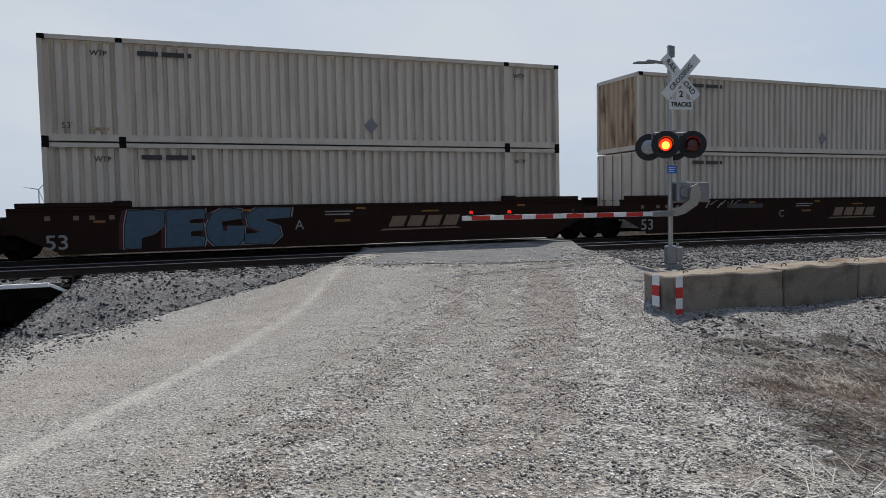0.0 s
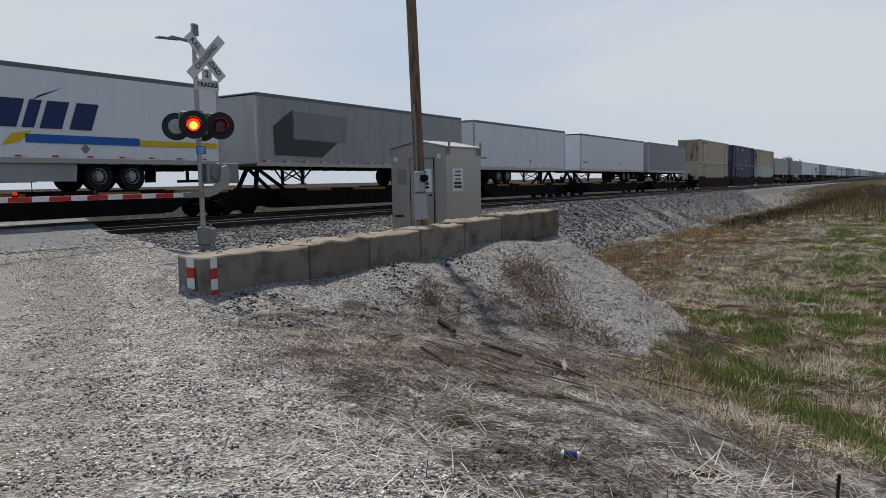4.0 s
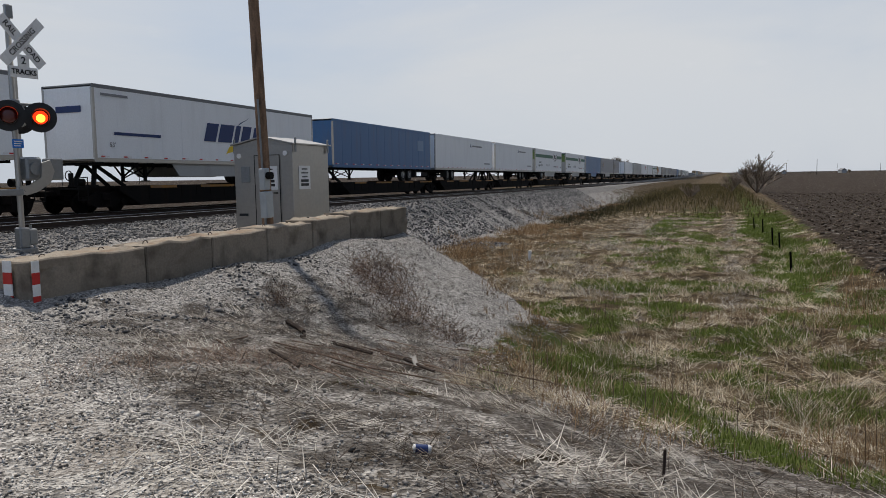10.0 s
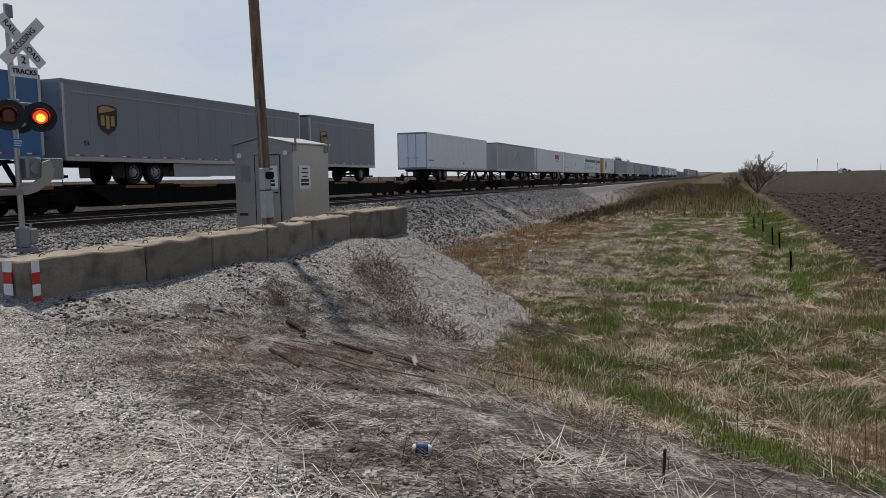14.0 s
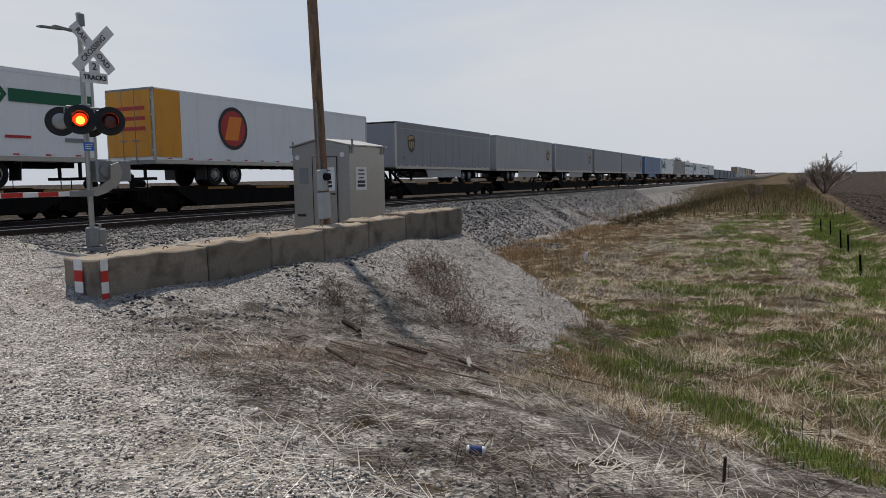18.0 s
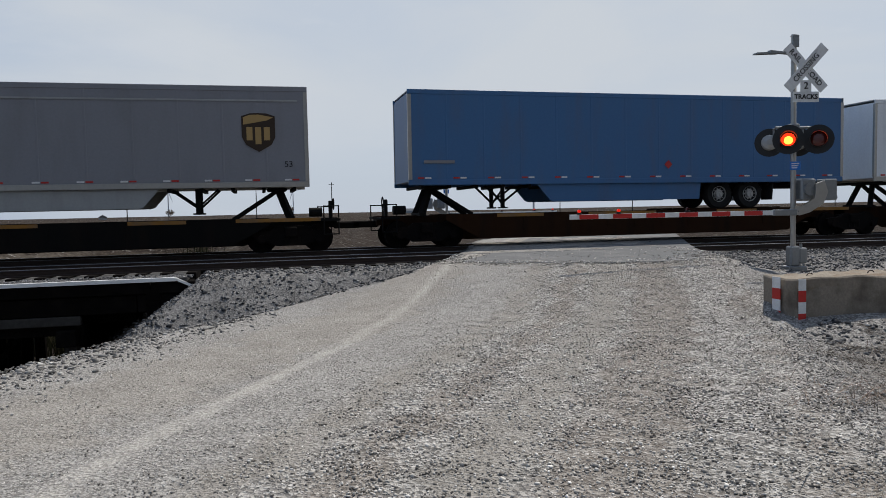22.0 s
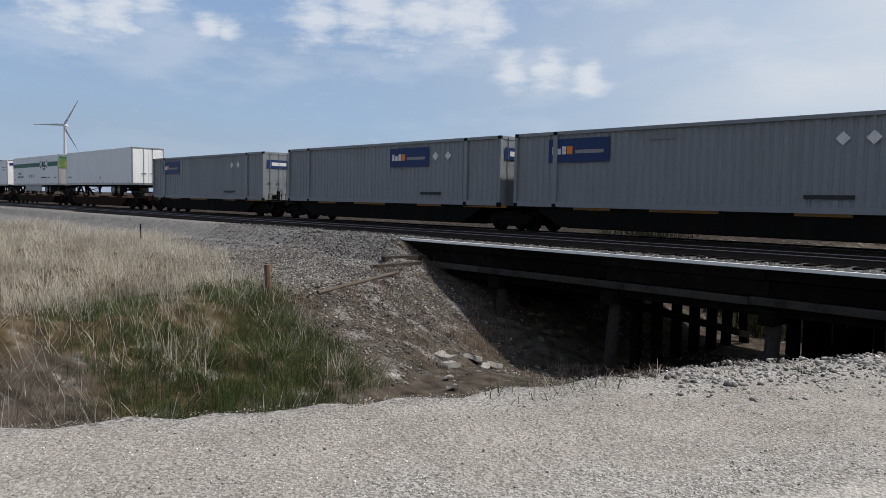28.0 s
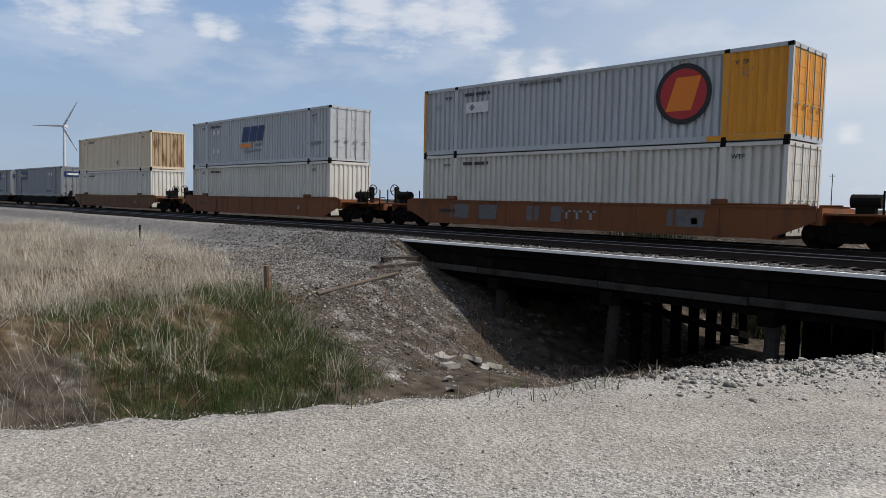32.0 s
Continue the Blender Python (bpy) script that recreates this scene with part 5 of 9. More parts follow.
def roundel(parent, mat, x, z, r, y=SIDE, t=0.004, n=28, name="painted_disc", label="", sx=1.0):
    return poly(parent, mat, [(x + r * sx * math.cos(2 * math.pi * i / n), z + r * math.sin(2 * math.pi * i / n)) for i in range(n)], name, label, y, t)

def words(parent, text, x, z, size, mat, shear=0.0, y=SIDE, squeeze=1.0, bold=0.0):
    return lettering("lettering", text, size, M[mat], parent, pose(x, y - 0.004, z, 90, 0, 0), "", 0.002, shear, squeeze, bold)

def shield(parent, x, z, h=1.2):
    w = h * 0.42
    pts = [(x - w, z + h * 0.42), (x - w * 0.5, z + h * 0.49), (x, z + h * 0.5), (x + w * 0.5, z + h * 0.49), (x + w, z + h * 0.42), (x + w, z - h * 0.12), (x + w * 0.75, z - h * 0.32), (x, z - h * 0.5), (x - w * 0.75, z - h * 0.32), (x - w, z - h * 0.12)]
    poly(parent, "logo_brown", pts, "shield_mark", "brown and gold shield mark")
    k = 0.9
    poly(parent, "logo_gold", [(x - w * k, z + h * 0.39), (x - w * 0.5, z + h * 0.45), (x, z + h * 0.46), (x + w * k, z + h * 0.39), (x + w * 0.5, z + h * 0.31), (x - w * k, z + h * 0.2)], y=SIDE - 0.005)
    for i in range(3):
        bar(parent, "logo_gold", x - w * 0.72 + i * w * 0.52, x - w * 0.36 + i * w * 0.52, z - h * (0.2 if i != 1 else 0.3), z + h * 0.14, y=SIDE - 0.005)

def chevron(parent, x, z, h, flip):
    s = -1 if flip else 1
    poly(parent, "logo_dkgreen", [(x, z), (x + s * 0.3, z + h / 2), (x + s * 0.48, z + h / 2), (x + s * 0.18, z), (x + s * 0.48, z - h / 2), (x + s * 0.3, z - h / 2)][::s], y=SIDE - 0.002)

def diamond(parent, x, z, r, mat="logo_grey", y=SIDE):
    poly(parent, mat, [(x - r, z), (x, z - r), (x + r, z), (x, z + r)], "placard", "diamond placard holder", y)

def text_bars(parent, x0, x1, z, h, mat="logo_grey", n=1, gap=0.12, y=SIDE):
    for i in range(n):
        bar(parent, mat, x0, x1 - 0.12 * i, z - i * gap, z - i * gap + h, name="text_bar", y=y)

def livery(ob, kind, L, nose_right):
    if kind == "purple":
        x = 0.85
        bar(ob, "logo_purple", x, x + 0.62, 3.0, 4.38, label="purple block of a painted mark")
        roundel(ob, "logo_purple", x + 1.12, 3.45, 0.46)
        roundel(ob, "logo_purple", x + 1.98, 3.45, 0.46)
        bar(ob, "logo_purple", x + 2.24, x + 2.64, 3.0, 4.38, y=SIDE - 0.002)
        bar(ob, "logo_green", x + 2.64, x + 3.36, 3.0, 4.38, label="green block of a painted mark")
        poly(ob, "logo_green", [(x + 3.42, 3.0), (x + 4.5, 3.0), (x + 4.15, 3.45), (x + 4.5, 3.9), (x + 3.42, 3.9), (x + 3.75, 3.45)])
        words(ob, "Ground", x + 3.3, 2.72, 0.42, "logo_grey")
        text_bars(ob, 14.2, 15.6, 3.95, 0.1, "logo_grey", 2, 0.3)
        for xa, xb in ((2.6, 5.6), (10.9, 14.1)):
            bar(ob, "trailer_dark", xa, xb, ZT - 0.24, ZT - 0.13, name="rail_patch", label="dark patch on the top rail")
        if nose_right:
            bm = bmesh.new()
            box(bm, L + 0.001, L + 0.006, -1.0, -0.2, 4.2, 4.5)
            part("painted_shape", bm, M["logo_purple"], ob)
            bm = bmesh.new()
            box(bm, L + 0.001, L + 0.006, -0.2, 0.3, 4.2, 4.5)
            part("painted_shape", bm, M["logo_green"], ob)
    elif kind.startswith("shield"):
        sx = {"shield_l": 2.1, "shield_f": 2.0, "shield_m": 1.6}.get(kind, L - 1.45)
        shield(ob, sx, 3.5, 1.15 if L > 10 else 1.0)
        words(ob, "53", 1.0 if sx < 5 else L - 0.6, 2.55, 0.26, "sign_black") if L > 10 else None
        if kind == "shield_f":
            text_bars(ob, 12.2, 13.4, 3.62, 0.3, "sign_black")
            words(ob, "Freight", 14.35, 3.75, 0.46, "sign_black", bold=0.004)
        bar(ob, "trailer_silver", 0.4, L - 0.3, 4.42, 4.47, label="pale trim line")
    elif kind == "green":
        bar(ob, "logo_dkgreen", 0.12, 10.0, 3.78, 4.2, label="dark green band")
        bar(ob, "logo_dkgreen", 12.9, L - 0.14, 3.78, 4.2, label="dark green band")
        chevron(ob, 10.05, 4.0, 0.75, False)
        chevron(ob, 12.85, 4.0, 0.75, True)
        for x0, x1, s in ((10.75, 11.15, 0.25), (11.25, 11.35, 0.0), (11.45, 11.7, 0.25)):
            bar(ob, "sign_black", x0, x1, 3.72, 4.28, s)
        roundel(ob, "sign_black", 11.2, 4.05, 0.22, y=SIDE - 0.002)
        bar(ob, "sign_black", 11.75, 12.2, 3.72, 3.9)
        words(ob, "CARRIERS", 11.45, 3.5, 0.3, "sign_black", squeeze=0.9)
        words(ob, "Available", 2.6, 3.16, 0.32, "sign_black", 0.3, bold=0.003)
        words(ob, "Liftgate Service", 2.85, 2.8, 0.4, "sign_black", 0.3, bold=0.004)
        for x in (6.4, 7.1, 7.8):
            diamond(ob, x, 2.85, 0.2)
        text_bars(ob, 10.6, 12.4, 2.6, 0.12, "sign_black")
        text_bars(ob, 12.7, 13.6, 2.62, 0.09, "logo_red")
        text_bars(ob, L - 1.3, L - 0.5, 2.55, 0.14, "logo_grey")
        text_bars(ob, 0.4, 0.9, 2.5, 0.06, "logo_grey", 2, 0.14)
        xe = -0.012 if nose_right else L + 0.004
        for k, (mat, z0, z1, y0, y1) in enumerate((("logo_lime", ZB + 1.55, ZT - 0.3, -1.2, -0.08), ("logo_lime", ZB + 1.55, ZT - 0.3, 0.08, 1.2), ("logo_dkgreen", ZT - 0.5, ZT - 0.3, -1.2, 1.2))):
            bm = bmesh.new()
            box(bm, xe, xe + 0.008 + 0.002 * (k == 2), y0, y1, z0, z1)
            part("door_poster", bm, M[mat], ob, "green and yellow poster on the rear doors")
        for k, word in enumerate(("Anything", "Anywhere", "Anytime!")):
            at = pose(xe - 0.006, 0, ZB + 2.32 - 0.3 * k, 90, 0, -90) if nose_right else pose(xe + 0.014, 0, ZB + 2.32 - 0.3 * k, 90, 0, 90)
            lettering("lettering", word, 0.34, M["logo_yellow"], ob, at, "", 0.004, bold=0.004)
    elif kind == "swift":
        for x, w in ((6.4, 0.85), (7.4, 1.05), (8.6, 0.38), (9.15, 0.7), (10.1, 0.75)):
            bar(ob, "logo_navy", x, x + w, 2.95, 3.8, 0.35, label="navy slanted block of a painted mark")
        poly(ob, "logo_navy", [(9.0, 3.8), (10.0, 4.25), (9.2, 3.95)])
        bar(ob, "logo_blue", 8.7, 12.6, 2.5, 2.76, label="blue stripe")
        bar(ob, "logo_yellow", 12.6, L - 0.2, 2.5, 2.7, label="yellow stripe")
        poly(ob, "logo_yellow", [(8.0, 2.4), (8.5, 2.5), (8.9, 2.85), (8.3, 2.76)])
        text_bars(ob, 1.0, 3.6, 2.95, 0.12, "logo_navy")
        words(ob, "53'", 0.9, 2.55, 0.26, "logo_grey")
        text_bars(ob, 0.4, 1.8, 4.45, 0.1, "logo_grey")
        diamond(ob, 10.6, 2.35, 0.16)
        bm = bmesh.new()
        box(bm, -0.012, -0.004, -0.7, 0.6, 3.8, 4.05)
        part("painted_shape", bm, M["logo_navy"], ob)
    elif kind == "wedge":
        poly(ob, "logo_shade", [(0.95, 3.55), (2.1, 4.3), (2.1, 3.05), (5.0, 3.0), (3.9, 2.3), (1.0, 2.35)], label="dark wedge-shaped graphic")
        poly(ob, "trailer_grey", [(2.15, 4.25), (5.7, 4.2), (5.6, 3.05), (2.15, 3.06)])
        text_bars(ob, 10.5, 12.0, 2.55, 0.12, "trailer_white")
    elif kind == "disc":
        bar(ob, "box_yellow", 0.1, 1.45, ZB + 0.18, ZT - 0.17, label="yellow end panel")
        bm = bmesh.new()
        box(bm, -0.03, -0.02, -1.2, 1.2, ZB + 0.2, ZT - 0.2)
        part("painted_shape", bm, M["box_yellow"], ob)
        for k in range(3):
            bm = bmesh.new()
            box(bm, -0.04, -0.031, -0.9, 0.7, 3.2 + 0.4 * k, 3.35 + 0.4 * k)
            part("text_bar", bm, M["logo_red"], ob)
        fire_disc(ob, 4.6, 3.5, 0.95)
        text_bars(ob, 12.6, 14.6, 2.45, 0.16, "sign_black")
    elif kind == "redword":
        for i, x in enumerate((10.6, 11.3, 12.0, 12.75)):
            bar(ob, "logo_red", x, x + 0.5, 3.7, 4.3, 0.3)
        text_bars(ob, 11.2, 13.0, 3.4, 0.12, "logo_grey")
    elif kind == "words":
        text_bars(ob, 9.6, 12.6, 4.1, 0.14, "logo_grey")
        poly(ob, "logo_navy", [(9.0, 4.05), (9.4, 4.05), (9.2, 4.4)])
        text_bars(ob, 13.4, 15.2, 2.5, 0.12, "logo_grey")
    elif kind == "slash":
        poly(ob, "logo_grey", [(7.0, 3.1), (7.5, 3.1), (8.6, 4.1), (8.2, 4.1)])
        poly(ob, "logo_grey", [(8.6, 3.1), (9.0, 3.1), (8.8, 4.1), (8.5, 4.1)], y=SIDE - 0.002)
    elif kind == "patch":
        bar(ob, "logo_sky", 13.4, 14.6, 3.3, 4.1, label="paler blue repair panel")
    elif kind == "dot":
        roundel(ob, "logo_grey", 8.4, 3.2, 0.16)
        text_bars(ob, 0.6, 1.6, 2.6, 0.1, "logo_grey")
    if kind == "":
        text_bars(ob, 0.5, 1.5, 2.55, 0.1, "logo_grey")
        diamond(ob, L * 0.56, 2.5, 0.15, "logo_red" if L > 14 else "logo_grey")

def fire_disc(ob, x, z, r, y=SIDE):
    roundel(ob, "sign_black", x, z, r, y, name="round_mark", label="black and red round mark with a gold letter shape")
    roundel(ob, "logo_red", x, z, r * 0.83, y - 0.004)
    poly(ob, "logo_orange", [(x - 0.62 * r, z - 0.55 * r), (x + 0.3 * r, z - 0.55 * r), (x + 0.62 * r, z + 0.55 * r), (x - 0.25 * r, z + 0.55 * r)], y=y - 0.009)

M["logo_lime"] = material("logo_lime", (0.12, 0.2, 0.045), 0.5, 0, 0.3, 4.0)
M["logo_sky"] = material("logo_sky", (0.14, 0.24, 0.38), 0.5)
M["logo_shade"] = material("logo_shade", (0.05, 0.045, 0.045), 0.5)

FAT = [[(0.0, 0.05), (0.18, 0.0), (0.4, 0.04), (0.42, 0.3), (0.72, 0.38), (0.98, 0.6), (1.0, 0.95), (0.6, 1.0), (0.1, 0.97), (0.02, 0.6)],
       [(0.0, 0.0), (0.95, 0.02), (1.0, 0.26), (0.6, 0.3), (0.62, 0.42), (0.95, 0.45), (0.95, 0.62), (0.6, 0.62), (0.62, 0.72), (1.0, 0.75), (1.0, 1.0), (0.05, 0.98)],
       [(0.25, 0.0), (0.85, 0.0), (1.0, 0.2), (1.0, 0.52), (0.55, 0.54), (0.56, 0.4), (0.45, 0.4), (0.42, 0.65), (0.95, 0.72), (0.95, 0.95), (0.5, 1.02), (0.15, 0.85), (0.0, 0.5), (0.05, 0.2)],
       [(0.0, 0.05), (0.7, 0.0), (1.0, 0.25), (0.95, 0.5), (0.5, 0.68), (1.25, 0.72), (1.3, 1.0), (0.4, 1.02), (0.05, 0.8), (0.1, 0.5), (0.5, 0.35), (0.0, 0.3)]]
def fat_letters(ob, x, w, z0, z1, y, fill, edge):
    """Swollen sprayed shapes, outlined, on a car's side."""
    for k, pts in enumerate(FAT):
        a = x + k * w * 0.98
        at = lambda g, dx=0.0, dz=0.0: [(a + dx + (0.5 + (u - 0.5) * g) * w, z0 + dz + (0.5 + (v - 0.5) * g) * (z1 - z0)) for u, v in pts]
        poly(ob, "graffiti_red", at(1.04, -0.12, -0.02), "graffiti", y=y + 0.003, t=0.002)
        poly(ob, edge, at(1.05), "graffiti", "pale sprayed outline", y=y + 0.001, t=0.003)
        poly(ob, "sign_black", at(1.0), "graffiti", y=y - 0.002, t=0.002)
        poly(ob, fill, at(0.95), "graffiti", "faded spray-painted shapes", y=y - 0.004, t=0.002)

def dress_train():
    cy = -1.318
    for k, u in enumerate(TRAIN):
        if u[0] == "T":
            had = set(LOADS[k].children)
            livery(LOADS[k], u[6], u[4], u[3])
            for c in LOADS[k].children:
                if c not in had:
                    c.location.z += 0.1
            continue
        if u[0] == "C":
            ob = LOADS[k]
            a = 1.7 if k % 3 else 9.0
            bar(ob, "logo_navy", a, a + 2.75, 1.7, 2.58, y=cy, label="navy name panel")
            for x0, w0 in ((0.18, 0.16), (0.4, 0.18), (0.64, 0.18)):
                bar(ob, "white_refl", a + x0, a + x0 + w0, 2.0, 2.3 if x0 != 0.4 else 2.22, y=cy - 0.005)
            text_bars(ob, a + 1.25, a + 2.5, 2.02, 0.13, "logo_pale", y=cy - 0.005)
            bar(ob, "logo_orange", a + 0.86, a + 1.12, 2.0, 2.3, y=cy - 0.005)
            for x in (12.2, 13.0):
                diamond(ob, x, 2.15, 0.2, "white_refl", cy)
            text_bars(ob, 11.2, 12.6, 0.42, 0.12, "sign_black", y=cy)
            text_bars(ob, 6.0, 7.0, 2.4, 0.07, "logo_grey", y=cy)
            bm = bmesh.new()
            box(bm, LX + 0.01, LX + 0.02, -1.1, 1.1, 1.9, 2.4)
            part("painted_shape", bm, M["logo_navy"], ob, "navy name panel on the doors")
            bm = bmesh.new()
            box(bm, LX + 0.021, LX + 0.026, -0.8, 0.2, 2.05, 2.25)
            part("text_bar", bm, M["white_refl"], ob)
            continue
        for q, ob in enumerate(LOADS[k]):
            for xa, xb in ((2.5, 3.05), (3.15, 3.75), (3.85, 3.95)):
                text_bars(ob, xa, xb, 2.42, 0.13, "logo_shade", y=cy)
            words(ob, "WTP", 1.5, 2.42, 0.2, "logo_shade", y=cy, bold=0.004)
            words(ob, "WTP", 14.6, 2.42, 0.2, "logo_shade", y=cy, bold=0.004)
            if k not in (len(TRAIN) - 6, len(TRAIN) - 7) or q == 0:
                diamond(ob, 9.3 if q else 15.0, 0.62, 0.24, "logo_grey", cy)
            if q and u[3] in ("box_white", "box_tan"):
                words(ob, "53'", 0.65, 0.42, 0.24, "logo_shade", y=cy)
                bar(ob, "box_rust", 1.2, 1.7, 0.3, 0.38, y=cy, label="rust patch")
            if u[3] == "box_blue":
                words(ob, "53", 2.9, 2.3, 0.42, "white_refl", y=cy)
                bar(ob, "white_refl", 6.4, 6.9, 2.2, 2.5, y=cy)
                for x in (0.0, LX - 0.14):
                    bar(ob, "logo_red", x, x + 0.14, 0.1, 2.78, y=cy - 0.06, label="red corner post")
        if k == len(TRAIN) - 7:            # pale box with black and orange mark
            ob = LOADS[k][1]
            for x, w in ((6.6, 0.8), (7.55, 0.75), (8.45, 0.65)):
                bar(ob, "logo_navy", x, x + w, 1.35, 2.25, 0.3, y=cy, label="dark slanted block of a painted mark")
            bar(ob, "logo_orange", 6.4, 7.9, 1.02, 1.22, y=cy)
            words(ob, "Freight", 8.7, 1.13, 0.3, "logo_navy", 0.2, y=cy)
            text_bars(ob, 6.9, 9.0, 0.72, 0.13, "logo_grey", y=cy)
            words(ob, "53'", 14.6, 2.2, 0.3, "logo_grey", y=cy)
            text_bars(ob, 13.9, 15.2, 0.9, 0.14, "logo_grey", y=cy)
            for x in (3.0, 3.6):
                diamond(ob, x, 2.1, 0.18, "white_refl", cy)
                diamond(ob, x, 0.9, 0.18, "white_refl", cy)
        if k == len(TRAIN) - 6:            # white box with a yellow end and a round mark
            ob = LOADS[k][1]
            for a, b in ((LX - 2.13, LX - 1.93), (LX - 1.93, LX - 0.12)):
                def sheet(bm, a=a, b=b):
                    corrugated(bm, a, b, -1.335, 0.12, 2.8, -1, 0.29, 0.05)
                part_of("painted_sheet", sheet, ob, "orange-yellow painted end panel").data.materials.append(M["box_yellow"])
            bar(ob, "box_yellow", LX - 2.13, LX - 1.93, 0.1, 2.8, y=cy - 0.045)
            bar(ob, "box_yellow", 0.0, 0.16, 0.1, 2.8, y=cy - 0.06)
            for c in ob.children:
                if c.name.split(".")[0] == "door":
                    c.material_slots[0].material = M["box_yellow"]
            bm = bmesh.new()
            box(bm, LX - 2.6, LX, -1.37, -1.362, 0.02, 0.18)
            part("painted_shape", bm, M["box_yellow"], ob)
            fire_disc(ob, 12.65, 1.62, 1.0, cy)
            words(ob, "53'", LX - 1.4, 2.1, 0.36, "logo_grey", y=cy)
            words(ob, "53'", 0.9, 2.05, 0.3, "logo_grey", y=cy)
            words(ob, "WARNING HIGH CUBE", 6.6, 2.6, 0.2, "sign_black", y=cy)
            bar(ob, "white_refl", 2.6, 3.9, 1.7, 2.15, y=cy)
            diamond(ob, 2.95, 1.93, 0.16, "logo_grey", cy - 0.005)
    # marks on the well cars' sides
    cars = [(ob, s) for ob, s in MOVERS if ob.name.split(".")[0] == "well_car"]
    wy = -1.458
    for i, (ob, s) in enumerate(cars):
        if s < 40:
            words(ob, "53", 0.28, 0.46, 0.56, "logo_pale", y=wy - 0.004, squeeze=1.1, bold=0.006)
            words(ob, "ACB"[i % 3], 6.9, 0.78, 0.4, "logo_pale", y=wy)
            text_bars(ob, 7.7, 8.6, 1.16, 0.04, "logo_pale", 2, 0.09, y=wy)
            bar(ob, "deck_yellow", 8.0, 8.5, 0.86, 0.93, y=wy)
            for q in range(4 if s < 20 else 0):
                bar(ob, "logo_tan", 9.75 + q * 0.62, 10.25 + q * 0.62, 0.66, 1.0, 0.45, y=wy)
            if s < 20:
                poly(ob, "logo_tan", [(9.45, 0.54), (12.3, 0.56), (12.1, 0.61), (9.6, 0.6)], y=wy)
            bar(ob, "deck_yellow", 10.9, 11.5, 1.12, 1.17, y=wy)
            for x in (0.0, 0.7, 1.1, 1.6):
                bar(ob, "logo_tan", x, x + 0.14, 1.08, 1.2, y=wy)
            bar(ob, "deck_yellow", 1.2, 1.5, 1.0, 1.06, y=wy)
            bar(ob, "logo_pale", 13.2, 13.5, 0.86, 0.98, y=wy)
            text_bars(ob, 4.1, 5.9, 1.04, 0.17, "logo_shade", y=wy)
        if s < 0:
            fat_letters(ob, 1.95, 1.12, 0.2, 1.36, wy, "graffiti_blue", "graffiti_white")
        elif abs(s - 36.6) < 1:
            fat_letters(ob, 8.0, 1.15, 0.2, 1.28, wy, "graffiti_white", "sign_black")
            for q in range(6):
                poly(ob, "logo_pale", [(3.9 + 0.22 * q, 0.86 + 0.12 * (q % 3)), (3.95 + 0.22 * q, 0.85 + 0.12 * (q % 3)), (4.2 + 0.22 * q, 1.3 - 0.09 * (q % 2)), (4.14 + 0.22 * q, 1.32 - 0.09 * (q % 2))], "graffiti", y=wy)
        elif abs(s - 17.05) < 1:
            for q in range(9):
                poly(ob, "logo_pale", [(3.0 + 0.19 * q, 1.06 + 0.12 * (q % 3)), (3.05 + 0.19 * q, 1.05 + 0.12 * (q % 3)), (3.26 + 0.19 * q, 1.34 - 0.09 * (q % 2)), (3.2 + 0.19 * q, 1.36 - 0.09 * (q % 2))], "graffiti", y=wy)
        if 970 < s < 980:
            for x0, x1 in ((1.9, 3.0), (3.5, 4.6), (6.2, 6.8), (7.4, 7.9), (12.3, 13.6)):
                bar(ob, "logo_overpaint", x0, x1, 0.5, 1.08, 0.1, "paint_patch", "grey patch of overpaint", y=wy)
            for x0 in (8.1, 8.6, 9.2):
                bar(ob, "graffiti_white", x0, x0 + 0.12, 0.62, 0.95, y=wy - 0.004)
                bar(ob, "graffiti_white", x0 - 0.12, x0 + 0.28, 0.88, 0.95, y=wy - 0.004)
        if s < 20:           # rows of small yellow loading marks along the top
            for x in (2.3, 5.2, 8.7, 14.4):
                bar(ob, "deck_yellow", x, x + 0.3, 1.24, 1.3, y=wy)
        if 925 < s < 935:
            bar(ob, "deck_yellow", 3.4, 12.6, 1.12, 1.19, y=wy - 0.03, label="yellow edge stripe")
            words(ob, "53", 6.1, 0.7, 0.34, "well_orange", y=wy)
        if s > 900:
            text_bars(ob, 1.2, 2.2, 0.72, 0.14, "sign_black", y=wy)
            bar(ob, "graffiti_white", 13.2, 13.4, 0.6, 0.8, y=wy)
M["graffiti_red"] = material("graffiti_red", (0.07, 0.012, 0.012), 0.6, grain=0.4, grain_scale=5)
M["logo_overpaint"] = material("logo_overpaint", (0.15, 0.14, 0.14), 0.6, 0, 0.4, 6)
M["logo_pale"] = material("logo_pale", (0.3, 0.29, 0.27), 0.6, 0, 0.3, 12)
M["logo_tan"] = material("logo_tan", (0.22, 0.15, 0.09), 0.6, 0, 0.3, 12)
dress_train()

# ---- the crossing signal and gate ----
def disc(bm, c, r, thick, n=28):
    cyl(bm, c, (c[0], c[1] + thick, c[2]), r, n=n)

